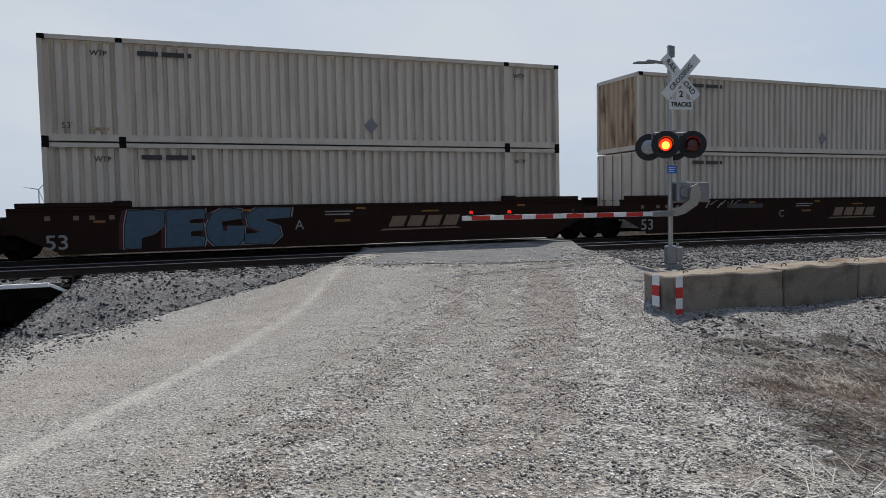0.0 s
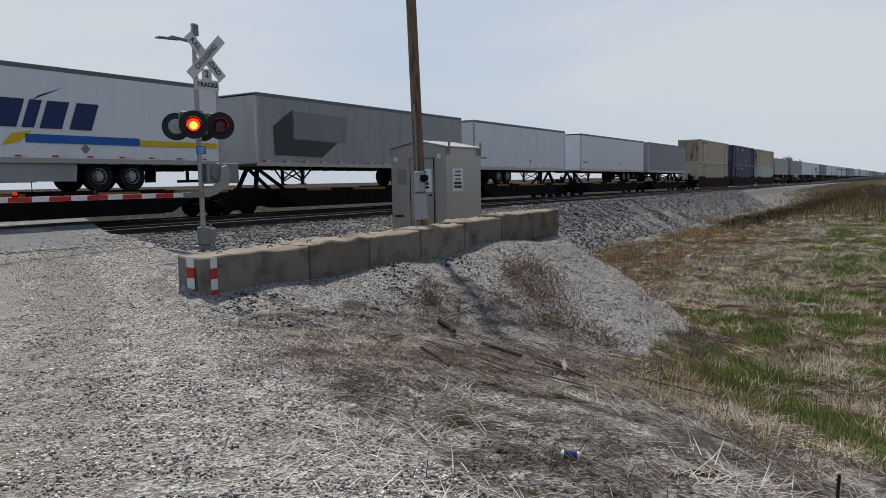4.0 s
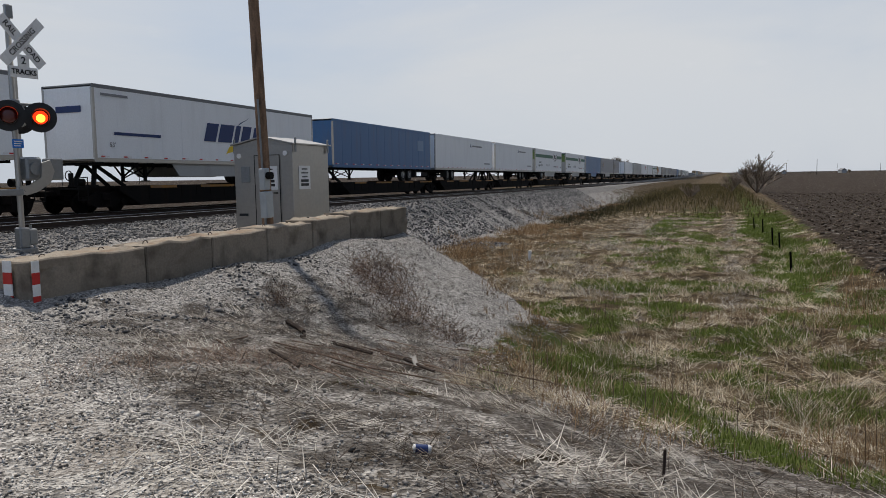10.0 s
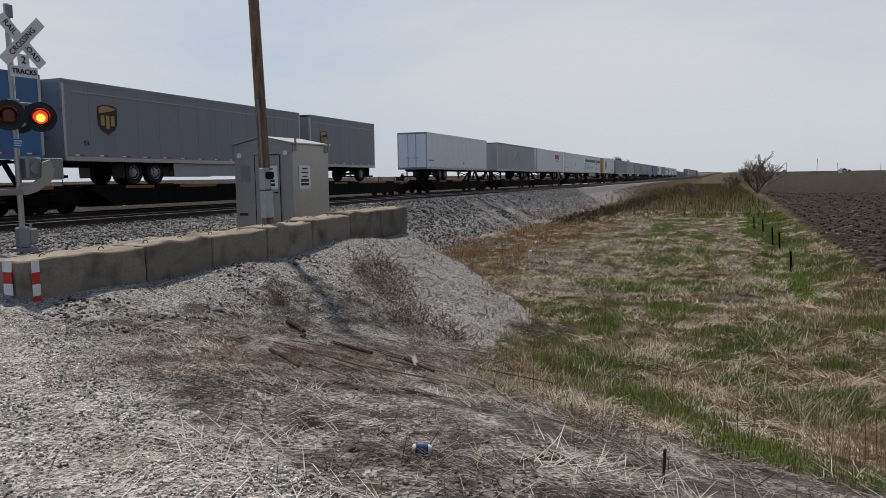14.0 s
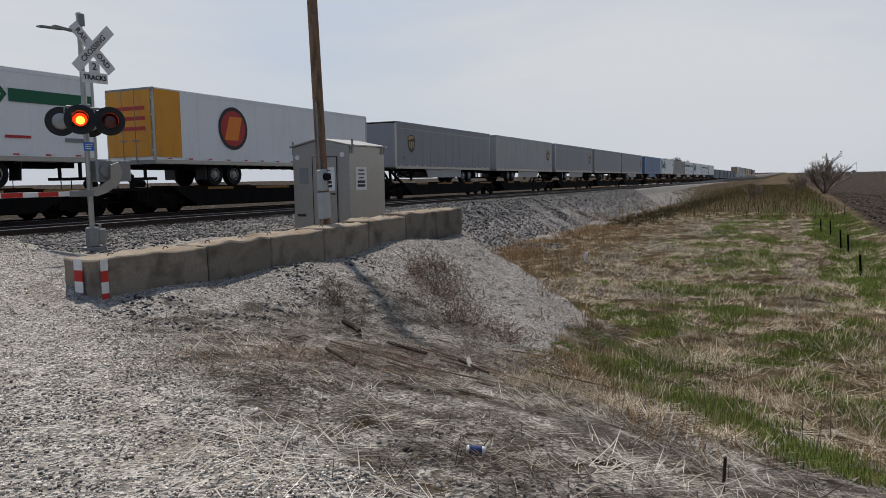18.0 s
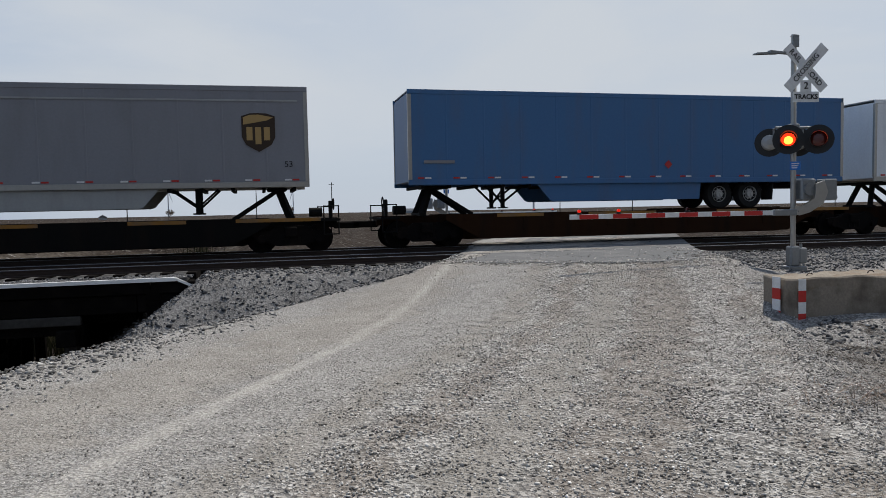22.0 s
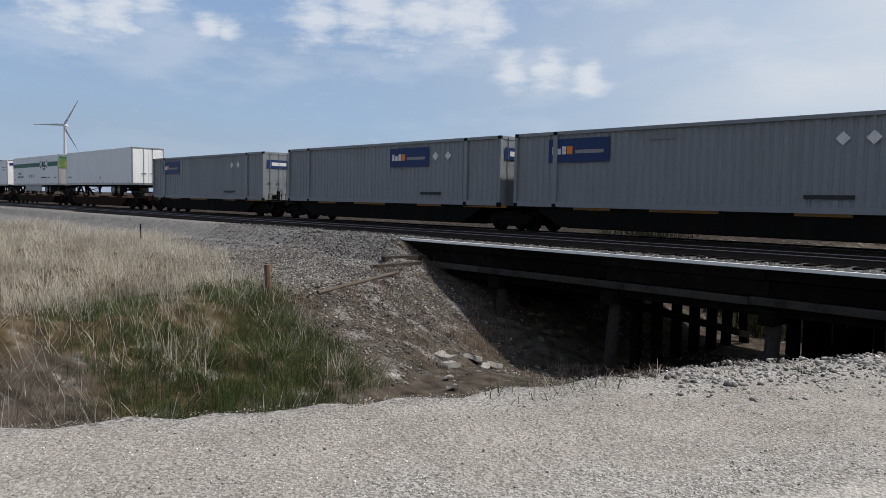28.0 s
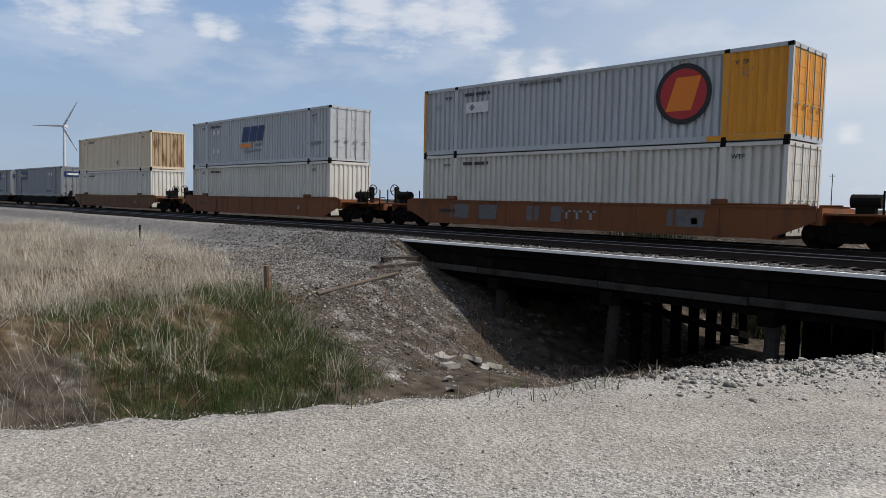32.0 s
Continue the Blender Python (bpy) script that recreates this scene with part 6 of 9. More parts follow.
def light_unit(parent, x, y, z, face, shutters, phase, aim=-30.0):
    """A round flashing light: target disc, hood, lamp housing, red lens, and an added dark shutter that turns in front
    of it to stand in for the lamp going out.
    face: -1 looks towards local -y, 1 looks away."""
    turn = pose(x, y, z, 0, 0, aim if face < 0 else 180 + aim)
    unit = cached("light_target", "target", lambda bm: disc(bm, (0, 0, 0), 0.305, 0.012), M["black_paint"], parent, "round black target board of a flashing light", at=turn)
    cached("light_housing", "housing", lambda bm: (cyl(bm, (0, 0.012, 0), (0, 0.13, 0), 0.17, 0.15, n=20), cyl(bm, (0, 0.13, 0), (0, 0.19, 0), 0.15, 0.06, n=20)), M["trailer_silver"], unit, "grey lamp housing behind the target board")
    def hood(bm):
        rows = []
        n = 20
        for k, (r, o) in enumerate(((0.168, -0.002), (0.168, -0.3), (0.16, -0.3), (0.16, -0.002))):
            rows.append([bm.verts.new((r * math.cos(a), o * (1.0 if math.sin(a) > 0 else 1 + 0.55 * math.sin(a)), r * math.sin(a))) for a in [2 * math.pi * i / n for i in range(n)]])
        for a, b in zip(rows, rows[1:] + rows[:1]):
            for i in range(n):
                bm.faces.new((a[i], a[(i + 1) % n], b[(i + 1) % n], b[i]))
        bmesh.ops.recalc_face_normals(bm, faces=bm.faces[:])
    cached("light_hood", "hood", hood, M["black_paint"], unit, "black sheet hood")
    def dome(bm):
        ring(bm, [(0.135, -0.004), (0.12, -0.018), (0.09, -0.03), (0.045, -0.038), (0.0001, -0.04)], (0, 0, 0), 24)
    cached("light_lens", "lens", dome, M["lamp_red"], unit, "glowing red lens", True)
    cached("light_core", "bulb", lambda bm: ring(bm, [(0.085, -0.044), (0.06, -0.052), (0.0001, -0.054)], (0, 0, -0.02), 16), M["lamp_core"], unit, "bright filament behind the lens")
    # added disc: the lens always glows, this hides it when unlit
    sh = cached("light_shutter", "shutter", lambda bm: (ring(bm, [(0.0001, -0.012), (0.08, -0.01), (0.152, 0.0), (0.152, 0.004), (0.0001, 0.004)], (0.154, 0, 0), 24),), M["lens_dark"], unit, "dark red disc added to cover the lens of an unlit light", True)
    sh.matrix_basis = pose(-0.154, -0.19, 0)
    shutters.append((sh, phase))

SHUTTERS = []
def crossbuck(top, z, y):
    for k, (word, ang) in enumerate((("RAIL     ROAD", -47), ("CROSSING", 47))):
        yy = y - 0.022 * k
        at = pose(0.19, yy, z, 0, -ang, 0)
        blade = cached("blade", "blade", lambda bm: box(bm, -0.61, 0.61, -0.006, 0.006, -0.115, 0.115, 0.004), M["white_refl"], top, "white crossbuck blade with black letters", at=at)
        lettering("letters", word, 0.16, M["sign_black"], blade, pose(0, -0.008, 0, 90, 0, 0), bold=0.002, squeeze=1.0)

def flasher_mast(name, at, label, gate=True, front=-1):
    top = tagged(new(name), label, "crossing signal", "crossing signals")
    top.matrix_basis = at
    bm = bmesh.new()
    cyl(bm, (0, 0, 0.05), (0, 0, 4.9), 0.057, n=16)
    cyl(bm, (0, 0, 4.9), (0, 0, 4.94), 0.07, 0.05, n=16)
    part("mast", bm, M["alu"], top, smooth=False)
    bm = bmesh.new()
    box(bm, -0.11, 0.11, -0.11, 0.11, 0.02, 0.46, 0.03)
    box(bm, -0.2, 0.2, -0.2, 0.2, -0.1, 0.03, 0.01)
    for a in (-0.15, 0.15):
        for b in (-0.15, 0.15):
            cyl(bm, (a, b, 0.0), (a, b, 0.08), 0.022, n=6)
    part("base", bm, M["galv"], top, "galvanised cast base bolted down")
    bm = bmesh.new()
    box(bm, 0.08, 0.28, -0.1, 0.12, 0.08, 0.42, 0.03)
    cyl(bm, (0.18, 0, 0.42), (0.18, 0, 0.5), 0.03, n=8)
    part("junction_box", bm, M["galv"], top)
    bm = bmesh.new()
    box(bm, -0.075, 0.075, -0.09, -0.06, 4.66, 4.92, 0.01)
    part("top_bracket", bm, M["galv"], top)
    bm = bmesh.new()
    beam(bm, (-0.02, -0.05, 4.52), (-0.62, -0.12, 4.56), 0.1, 0.04)
    beam(bm, (-0.4, -0.1, 4.53), (-0.95, -0.16, 4.5), 0.16, 0.03)
    part("lamp_arm", bm, M["galv"], top, "short galvanised side arm")
    crossbuck(top, 4.22, -0.12)
    bm = bmesh.new()
    plate(bm, [(px + 0.19, pz) for px, pz in ((-0.29, 3.5), (0.29, 3.5), (0.29, 3.72), (0.12, 3.72), (0.12, 3.96), (-0.12, 3.96), (-0.12, 3.72), (-0.29, 3.72))], 0.01, 'y', -0.14)
    sign = part("track_sign", bm, M["white_refl"], top, "white plate with black lettering")
    lettering("letters", "TRACKS", 0.14, M["sign_black"], sign, pose(0.19, -0.146, 3.61, 90, 0, 0), bold=0.003)
    lettering("letters", "2", 0.2, M["sign_black"], sign, pose(0.19, -0.146, 3.84, 90, 0, 0), bold=0.003)
    bm = bmesh.new()
    cyl(bm, (-0.42, -0.02, 2.98), (0.42, -0.02, 2.98), 0.028, n=10)
    arm = part("cross_arm", bm, M["galv"], top)
    bm = bmesh.new()
    box(bm, -0.09, 0.09, -0.1, 0.1, 2.9, 3.06, 0.02)
    part("clamp", bm, M["galv"], arm)
    for x in (-0.33, 0.33):
        bm = bmesh.new()
        cyl(bm, (x, -0.2, 2.98), (x, 0.2, 2.98), 0.02, n=8)
        part("outrigger", bm, M["galv"], arm)
        for y in (-0.2, 0.2):
            bm = bmesh.new()
            cyl(bm, (x, y, 2.98), (x, y, 2.72), 0.02, n=8)
            part("dropper", bm, M["galv"], arm)
    for x, ph in ((-0.33, 0), (0.33, 1)):
        light_unit(top, x, -0.36, 2.7, -1, SHUTTERS, ph, -30.0 if front < 0 else -6.0)
        light_unit(top, x, 0.36, 2.7, 1, SHUTTERS, 1 - ph, -30.0 if front < 0 else -6.0)
    bm = bmesh.new()
    box(bm, -0.12, 0.12, -0.075, -0.065, 2.08, 2.26, 0.006)
    s = part("notice", bm, M["sign_blue"], top, "small blue notice plate")
    for k in range(3):
        bm = bmesh.new()
        box(bm, -0.085, 0.085 - 0.02 * k, -0.079, -0.0755, 2.205 - k * 0.045, 2.225 - k * 0.045)
        part("text_bar", bm, M["white_refl"], s)
    if gate:
        bm = bmesh.new()
        box(bm, 0.08, 0.42, -0.18, 0.2, 1.42, 1.9, 0.04)
        cyl(bm, (0.25, -0.24, 1.66), (0.25, 0.26, 1.66), 0.13, n=14)
        part("gate_motor", bm, M["galv"], top, "galvanised gate motor case")
        bm = bmesh.new()
        plate(bm, [(0.52, 1.84), (0.6, 1.6), (0.5, 1.36), (0.2, 1.18), (-0.02, 1.12), (-0.16, 1.16), (-0.16, 1.3), (0.05, 1.32), (0.3, 1.48), (0.34, 1.78)], 0.05, 'y', -0.3)
        part("counterweight_arm", bm, M["alu"], top)
        bm = bmesh.new()
        box(bm, 0.62, 0.9, -0.16, 0.16, 1.42, 1.88, 0.02)
        part("counterweight", bm, M["galv"], top, "grey counterweight block")
        bm = bmesh.new()
        box(bm, -0.62, -0.1, -0.33, -0.24, 1.12, 1.25, 0.015)
        cyl(bm, (-0.1, -0.28, 1.2), (0.02, -0.1, 1.25), 0.05, n=8)
        part("arm_clamp", bm, M["galv"], top)
        tip = -4.98
        bm = bmesh.new()
        box(bm, tip, -0.5, -0.3, -0.265, 1.135, 1.235, 0.006)
        arm = part("gate_arm", bm, M["white_refl"], top, "lowered red and white striped gate arm")
        n = 6
        step = (-0.75 - tip) / n
        for i in range(n):
            x0 = tip + 0.2 + i * step
            cached("stripe_red", "stripe", lambda bm: box(bm, 0, 0.4, -0.304, -0.2995, 1.138, 1.232), M["red"], arm, "red reflective stripe", at=pose(x0, 0, 0))
        for i, x in enumerate((tip + 0.2, tip + 1.03, tip + 2.5)):
            lamp = cached("arm_lamp", "arm_lamp", lambda bm: (box(bm, -0.05, 0.05, -0.33, -0.24, 1.235, 1.25), cyl(bm, (0, -0.285, 1.25), (0, -0.285, 1.27), 0.05, n=10)), M["black_paint"], arm, "small lamp on the gate arm", at=pose(x, 0, 0))
            cached(("arm_lens", i == 2), "arm_lens", lambda bm: ring(bm, [(0.034, -0.03), (0.034, 0.03), (0.0001, 0.034)], (0, -0.285, 1.3), 12), M["arm_red"] if i < 2 else M["lens_dark"], lamp, "red lens")
    return top

SIGNAL_AT = pose(11.06, 13.55, 0.22, 0, 0, -8)
flasher_mast("crossing_signal", SIGNAL_AT, "aluminium crossing signal with crossbuck, red lights and a lowered striped gate")
flasher_mast("crossing_signal", pose(7.85, 31.2, 0.25, 0, 0, 172), "aluminium crossing signal with crossbuck beyond the tracks, gate lowered", True, 1)

# ---- concrete block wall ----
def block_wall():
    edges = [7.42, 9.62, 11.33, 13.12, 14.95, 16.8, 18.6, 20.4]
    tops = [0.5, 0.52, 0.53, 0.56, 0.62, 0.68, 0.68]
    rnd = random.Random(4)
    for i, (a, b) in enumerate(zip(edges, edges[1:])):
        bm = bmesh.new()
        x0, x1 = a + 0.012, b - 0.012
        box(bm, x0, x1, 9.0, 9.76, tops[i] - 0.78, tops[i])
        bmesh.ops.subdivide_edges(bm, edges=bm.edges[:], cuts=5, use_grid_fill=True)
        for v in bm.verts:
            n = noise.noise(v.co * 2.3) * 0.03 + noise.noise(v.co * 7.0) * 0.012
            v.co += Vector((0.3 * n, n, n * (1.3 if v.co.z > tops[i] - 0.1 else 0.5)))
        bmesh.ops.bevel(bm, geom=[e for e in bm.edges if e.calc_face_angle(0) > 0.9], offset=0.022, segments=1, affect='EDGES')
        blk = part("concrete_block", bm, M["concrete"])
        tagged(blk, "weathered cast concrete barrier block with chipped edges" if i else "concrete barrier block with two red and white hazard strips", "concrete block", "blocks of the barrier wall")
        bm = bmesh.new()
        for k in (0.25, 0.75):
            x = a + (b - a) * k
            for q in range(6):
                t0, t1 = math.pi * q / 6, math.pi * (q + 1) / 6
                cyl(bm, (x - 0.06 * math.cos(t0), 9.4, tops[i] + 0.055 * math.sin(t0) - 0.01), (x - 0.06 * math.cos(t1), 9.4, tops[i] + 0.055 * math.sin(t1) - 0.01), 0.008, n=5)
        part("lifting_loop", bm, M["rail_steel"], blk, "rusty lifting loops")
        bm = bmesh.new()          # wind-blown sand and grit lying on top
        nx, ny = 14, 7
        rows = [[bm.verts.new((x0 + 0.03 + (x1 - x0 - 0.06) * p / nx, 9.05 + 0.68 * q / ny,
                               tops[i] - 0.012 + 0.045 * max(0.0, 0.55 + 1.3 * noise.noise((x0 * 3.1 + p * 0.4, q * 0.55, 7.7 + i))) * (0 < p < nx) * (0 < q < ny)))
                 for q in range(ny + 1)] for p in range(nx + 1)]
        for r0, r1 in zip(rows, rows[1:]):
            for q in range(ny):
                bm.faces.new((r0[q], r1[q], r1[q + 1], r0[q + 1]))
        part("sand_crust", bm, M["sand_crust"], blk, "pale sandy grit lying on the block")
        if i == 0:
            for x, yy, w in ((7.42 - 0.008, 9.4, 'x'), (7.47, 9.0 - 0.02, 'y')):
                for q in range(4):
                    bm = bmesh.new()
                    z1 = tops[0] + 0.01 - q * 0.165
                    if w == 'x':
                        box(bm, x - 0.03, x - 0.018, yy - 0.085, yy + 0.085, z1 - 0.165, z1)
                    else:
                        box(bm, x - 0.06, x + 0.06, yy - 0.03, yy - 0.018, z1 - 0.165, z1)
                    part("hazard_strip", bm, M["red"] if q % 2 else M["white_refl"], blk, "red reflective patch" if q % 2 else "white reflective patch")
block_wall()

# ---- signal cabinet ----
def cabinet():
    x0, x1, y0, y1, z0, z1 = 17.65, 19.62, 11.2, 13.13, 0.1, 2.55
    top = tagged(new("signal_cabinet"), "brushed aluminium walk-in signal cabinet with a shallow gable roof", "cabinet")
    cx, cy = (x0 + x1) / 2, (y0 + y1) / 2
    bm = bmesh.new()
    box(bm, x0, x1, y0, y1, z0, z1, 0.015)
    part("body", bm, M["alu"], top)
    bm = bmesh.new()
    o = 0.07
    # ridge along x
    for sd in (-1, 1):
        ye = y0 - o if sd < 0 else y1 + o
        a = [(x0 - o, ye, z1 - 0.01), (x1 + o, ye, z1 - 0.01), (x1 + o, cy, z1 + 0.2), (x0 - o, cy, z1 + 0.2)]
        v = [bm.verts.new(p) for p in a] + [bm.verts.new((p[0], p[1], p[2] + 0.035)) for p in a]
        for q in ((0, 1, 2, 3), (7, 6, 5, 4), (0, 4, 5, 1), (1, 5, 6, 2), (2, 6, 7, 3), (3, 7, 4, 0)):
            bm.faces.new([v[i] for i in q])
    for x in (x0 + 0.002, x1 - 0.012):
        plate(bm, [(y0, z1 - 0.01), (y1, z1 - 0.01), (cy, z1 + 0.19)], 0.01, 'x', x)
    bmesh.ops.recalc_face_normals(bm, faces=bm.faces[:])
    part("roof", bm, M["alu"], top, "bright aluminium gable roof")
    for (x, y) in ((x0 + 0.1, y0 - 0.05), (x1 - 0.1, y0 - 0.05), (x0 + 0.1, y1 + 0.05)):
        bm = bmesh.new()
        box(bm, x - 0.035, x + 0.035, y - 0.02, y + 0.02, z1 - 0.22, z1 + 0.18, 0.01)
        part("lifting_lug", bm, M["galv"], top)
    # door on the face towards -x
    bm = bmesh.new()
    box(bm, x0 - 0.02, x0 + 0.01, 11.62, 12.42, z0 + 0.12, z1 - 0.32, 0.008)
    d = part("door", bm, M["alu"], top, "flush aluminium door")
    bm = bmesh.new()
    box(bm, x0 - 0.028, x0 - 0.018, 11.6, 11.615, z0 + 0.1, z1 - 0.3)
    box(bm, x0 - 0.028, x0 - 0.018, 12.425, 12.44, z0 + 0.1, z1 - 0.3)
    box(bm, x0 - 0.028, x0 - 0.018, 11.6, 12.44, z1 - 0.3, z1 - 0.285)
    part("seal", bm, M["frame_dark"], d, "dark door seal")
    bm = bmesh.new()
    cyl(bm, (x0 - 0.02, 11.7, 1.2), (x0 - 0.07, 11.7, 1.2), 0.02, n=8)
    box(bm, x0 - 0.075, x0 - 0.06, 11.68, 11.8, 1.185, 1.215)
    part("handle", bm, M["frame_dark"], d)
    def notice(face, at_y, at_z, at_x):
        w, h = 0.6, 0.66
        bm = bmesh.new()
        if face == 'x':
            box(bm, x0 - 0.03, x0 - 0.021, at_y - w / 2, at_y + w / 2, at_z - h / 2, at_z + h / 2, 0.003)
        else:
            box(bm, at_x - w / 2, at_x + w / 2, y0 - 0.012, y0 - 0.003, at_z - h / 2, at_z + h / 2, 0.003)
        sg = part("notice", bm, M["white_refl"], top, "white notice plate with black text bars")
        for k, (hh, ww) in enumerate(((0.035, 0.3), (0.035, 0.36), (0.035, 0.28), (0.075, 0.4), (0.075, 0.42))):
            zc = at_z + 0.24 - 0.11 * k
            bm = bmesh.new()
            if face == 'x':
                box(bm, x0 - 0.034, x0 - 0.031, at_y - ww / 2, at_y + ww / 2, zc - hh / 2, zc + hh / 2)
            else:
                box(bm, at_x - ww / 2, at_x + ww / 2, y0 - 0.016, y0 - 0.013, zc - hh / 2, zc + hh / 2)
            part("text_bar", bm, M["sign_black"], sg)
    notice('x', 11.98, 1.62, 0)
    notice('y', 0, 1.62, 18.25)
    bm = bmesh.new()
    for yy, zz in ((12.95, 2.25), (11.42, 2.3)):
        cyl(bm, (x0 - 0.03, yy, zz), (x0, yy, zz), 0.07, n=14)
    part("vent_cap", bm, M["white_refl"], top, "round pale vent covers")
    bm = bmesh.new()
    box(bm, x0 - 0.03, x0, 12.72, 13.0, 0.55, 0.62)
    part("number_bar", bm, M["sign_black"], top)
    bm = bmesh.new()
    box(bm, x0 - 0.02, x0, 12.6, 12.9, 1.5, 1.95, 0.01)
    part("fan_louvre", bm, M["galv"], top)
    bm = bmesh.new()
    for x in (x0 + 0.06, x1 - 0.06):
        for y in (y0 + 0.06, y1 - 0.06):
            box(bm, x - 0.06, x + 0.06, y - 0.06, y + 0.06, -0.1, z0 + 0.01)
    part("footing", bm, M["galv"], top)
cabinet()

# ---- service pole with meter ----
def service_pole():
    top = tagged(new("utility_pole"), "brown weathered wooden utility pole with an electric meter", "utility pole")
    top.matrix_basis = pose(14.6, 9.97, 0.0, 0, -2.6, 0)
    bm = bmesh.new()
    cyl(bm, (0, 0, -0.3), (0, 0, 11.0), 0.135, 0.1, n=18)
    part("pole", bm, M["pole_wood"], top, smooth=False)
    bm = bmesh.new()
    cyl(bm, (-0.17, -0.06, 1.35), (-0.17, -0.06, 3.4), 0.025, n=8)
    cyl(bm, (-0.17, -0.06, 0.0), (-0.17, -0.06, 0.95), 0.03, n=8)
    part("conduit", bm, M["galv"], top, "grey metal conduit")
    bm = bmesh.new()
    box(bm, -0.36, -0.08, -0.25, -0.06, 0.72, 1.32, 0.02)
    part("breaker_box", bm, M["panel_grey"], top, "pale blue-grey breaker box")
    bm = bmesh.new()
    box(bm, -0.33, -0.11, -0.22, -0.06, 1.36, 1.85, 0.02)
    m = part("meter_box", bm, M["panel_grey"], top, "pale grey meter box")
    bm = bmesh.new()
    cyl(bm, (-0.22, -0.34, 1.68), (-0.22, -0.22, 1.68), 0.085, n=16)
    part("meter_glass", bm, M["frame_dark"], m)
service_pole()

# ---- timber trestle ----
def gz(x, y):
    return float(ground_z(np.array([x]), np.array([y]))[0])

def trestle():
    top = tagged(new("trestle_bridge"), "black timber pile trestle with a pale steel deck edge over a dry creek", "bridge", kind="structure")
    rnd = random.Random(9)
    xl, xr = -20.4, -1.9
    for y in (17.45, 26.3):
        sgn = -1 if y < 20 else 1
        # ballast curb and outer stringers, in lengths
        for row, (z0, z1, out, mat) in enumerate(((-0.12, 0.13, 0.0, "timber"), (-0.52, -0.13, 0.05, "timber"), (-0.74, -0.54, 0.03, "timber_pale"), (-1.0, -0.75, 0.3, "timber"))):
            x = xl + (0.0 if row < 2 else -0.2)
            stop = xr + (0.6 if row == 0 else 0.0 if row == 1 else -2.0)
            while x < stop - 0.1:
                L = min(4.4 + rnd.uniform(-0.3, 0.6), stop - x)
                bm = bmesh.new()
                yy = y - sgn * (out + rnd.uniform(0, 0.02))
                box(bm, 0.01, L - 0.01, -0.1, 0.1, 0, z1 - z0, 0.015)
                ob = part("stringer", bm, M[mat], top)
                ob.matrix_basis = pose(x, yy, z0 + rnd.uniform(-0.012, 0.012) + float(grade(x + 2)) * 0.6, 0, 0, rnd.uniform(-0.15, 0.15))
                x += L
        bm = bmesh.new()
        beam(bm, (xl - 0.05, y - sgn * -0.1, 0.17 + float(grade(xl))*0.6), (xr, y - sgn * -0.1, 0.19), 0.14, 0.08)
        beam(bm, (xr, y - sgn * -0.1, 0.19), (xr + 0.42, y - sgn * -0.05, -0.02), 0.08, 0.06)
        part("edge_pipe", bm, M["pale_steel"], top, "pale painted steel edge along the deck")
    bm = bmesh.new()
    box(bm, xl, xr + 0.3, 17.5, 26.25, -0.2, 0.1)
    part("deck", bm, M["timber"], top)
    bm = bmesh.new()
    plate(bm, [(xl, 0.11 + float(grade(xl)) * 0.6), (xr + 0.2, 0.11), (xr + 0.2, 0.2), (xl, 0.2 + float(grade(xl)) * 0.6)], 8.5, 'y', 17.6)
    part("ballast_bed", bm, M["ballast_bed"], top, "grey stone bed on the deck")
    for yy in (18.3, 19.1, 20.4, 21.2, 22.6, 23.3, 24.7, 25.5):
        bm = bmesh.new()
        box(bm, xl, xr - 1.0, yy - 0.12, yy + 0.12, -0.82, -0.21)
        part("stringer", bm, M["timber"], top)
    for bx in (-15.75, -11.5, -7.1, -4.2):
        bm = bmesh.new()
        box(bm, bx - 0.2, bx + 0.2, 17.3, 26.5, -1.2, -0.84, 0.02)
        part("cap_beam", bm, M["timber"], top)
        for k in range(8):
            yy = 17.75 + k * 1.18
            lean = (-0.09 if k == 0 else 0.09 if k == 7 else rnd.uniform(-0.02, 0.02))
            bm = bmesh.new()
            cyl(bm, (0, 0, -1.2), (rnd.uniform(-0.08, 0.08), lean * 3.0, -4.2), 0.17, 0.19, n=10)
            # front row weathered and paler: skylight on it is put into the colour
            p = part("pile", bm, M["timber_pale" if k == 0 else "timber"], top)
            p.matrix_basis = pose(bx + rnd.uniform(-0.04, 0.04), yy, 0)
        bm = bmesh.new()
        beam(bm, (bx + 0.24, 17.6, -1.1 if bx != -7.1 else -3.0), (bx + 0.24, 26.0, -3.0 if bx != -7.1 else -1.1), 0.07, 0.24)
        part("sway_brace", bm, M["timber"], top)
    # abutment walls of stacked timbers
    for bx, zlo in ((-20.0, -1.8), (-2.4, -0.95)):
        z = 0.0
        while z > zlo:
            bm = bmesh.new()
            box(bm, bx - 0.15, bx + 0.15, 17.35, 26.4, z - 0.28, z - 0.01, 0.015)
            part("abutment_timber", bm, M["timber"], top)
            z -= 0.29
    for p, q in (((-19.0, 17.3, -0.46), (-19.3, 15.7, -0.48)), ((-18.8, 16.9, -0.66), (-18.6, 14.8, -0.68)), ((-18.6, 16.5, -0.88), (-17.9, 13.9, -0.88))):
        bm = bmesh.new()
        beam(bm, p, q, 0.24, 0.22)
        part("wing_timber", bm, M["wing_wood"], top, "weathered brown wing timber")
    bm = bmesh.new()
    cyl(bm, (-15.5, 10.5, gz(-15.5, 10.5) + 0.06), (-17.6, 14.9, gz(-17.6, 14.9) + 0.2), 0.055, n=8)
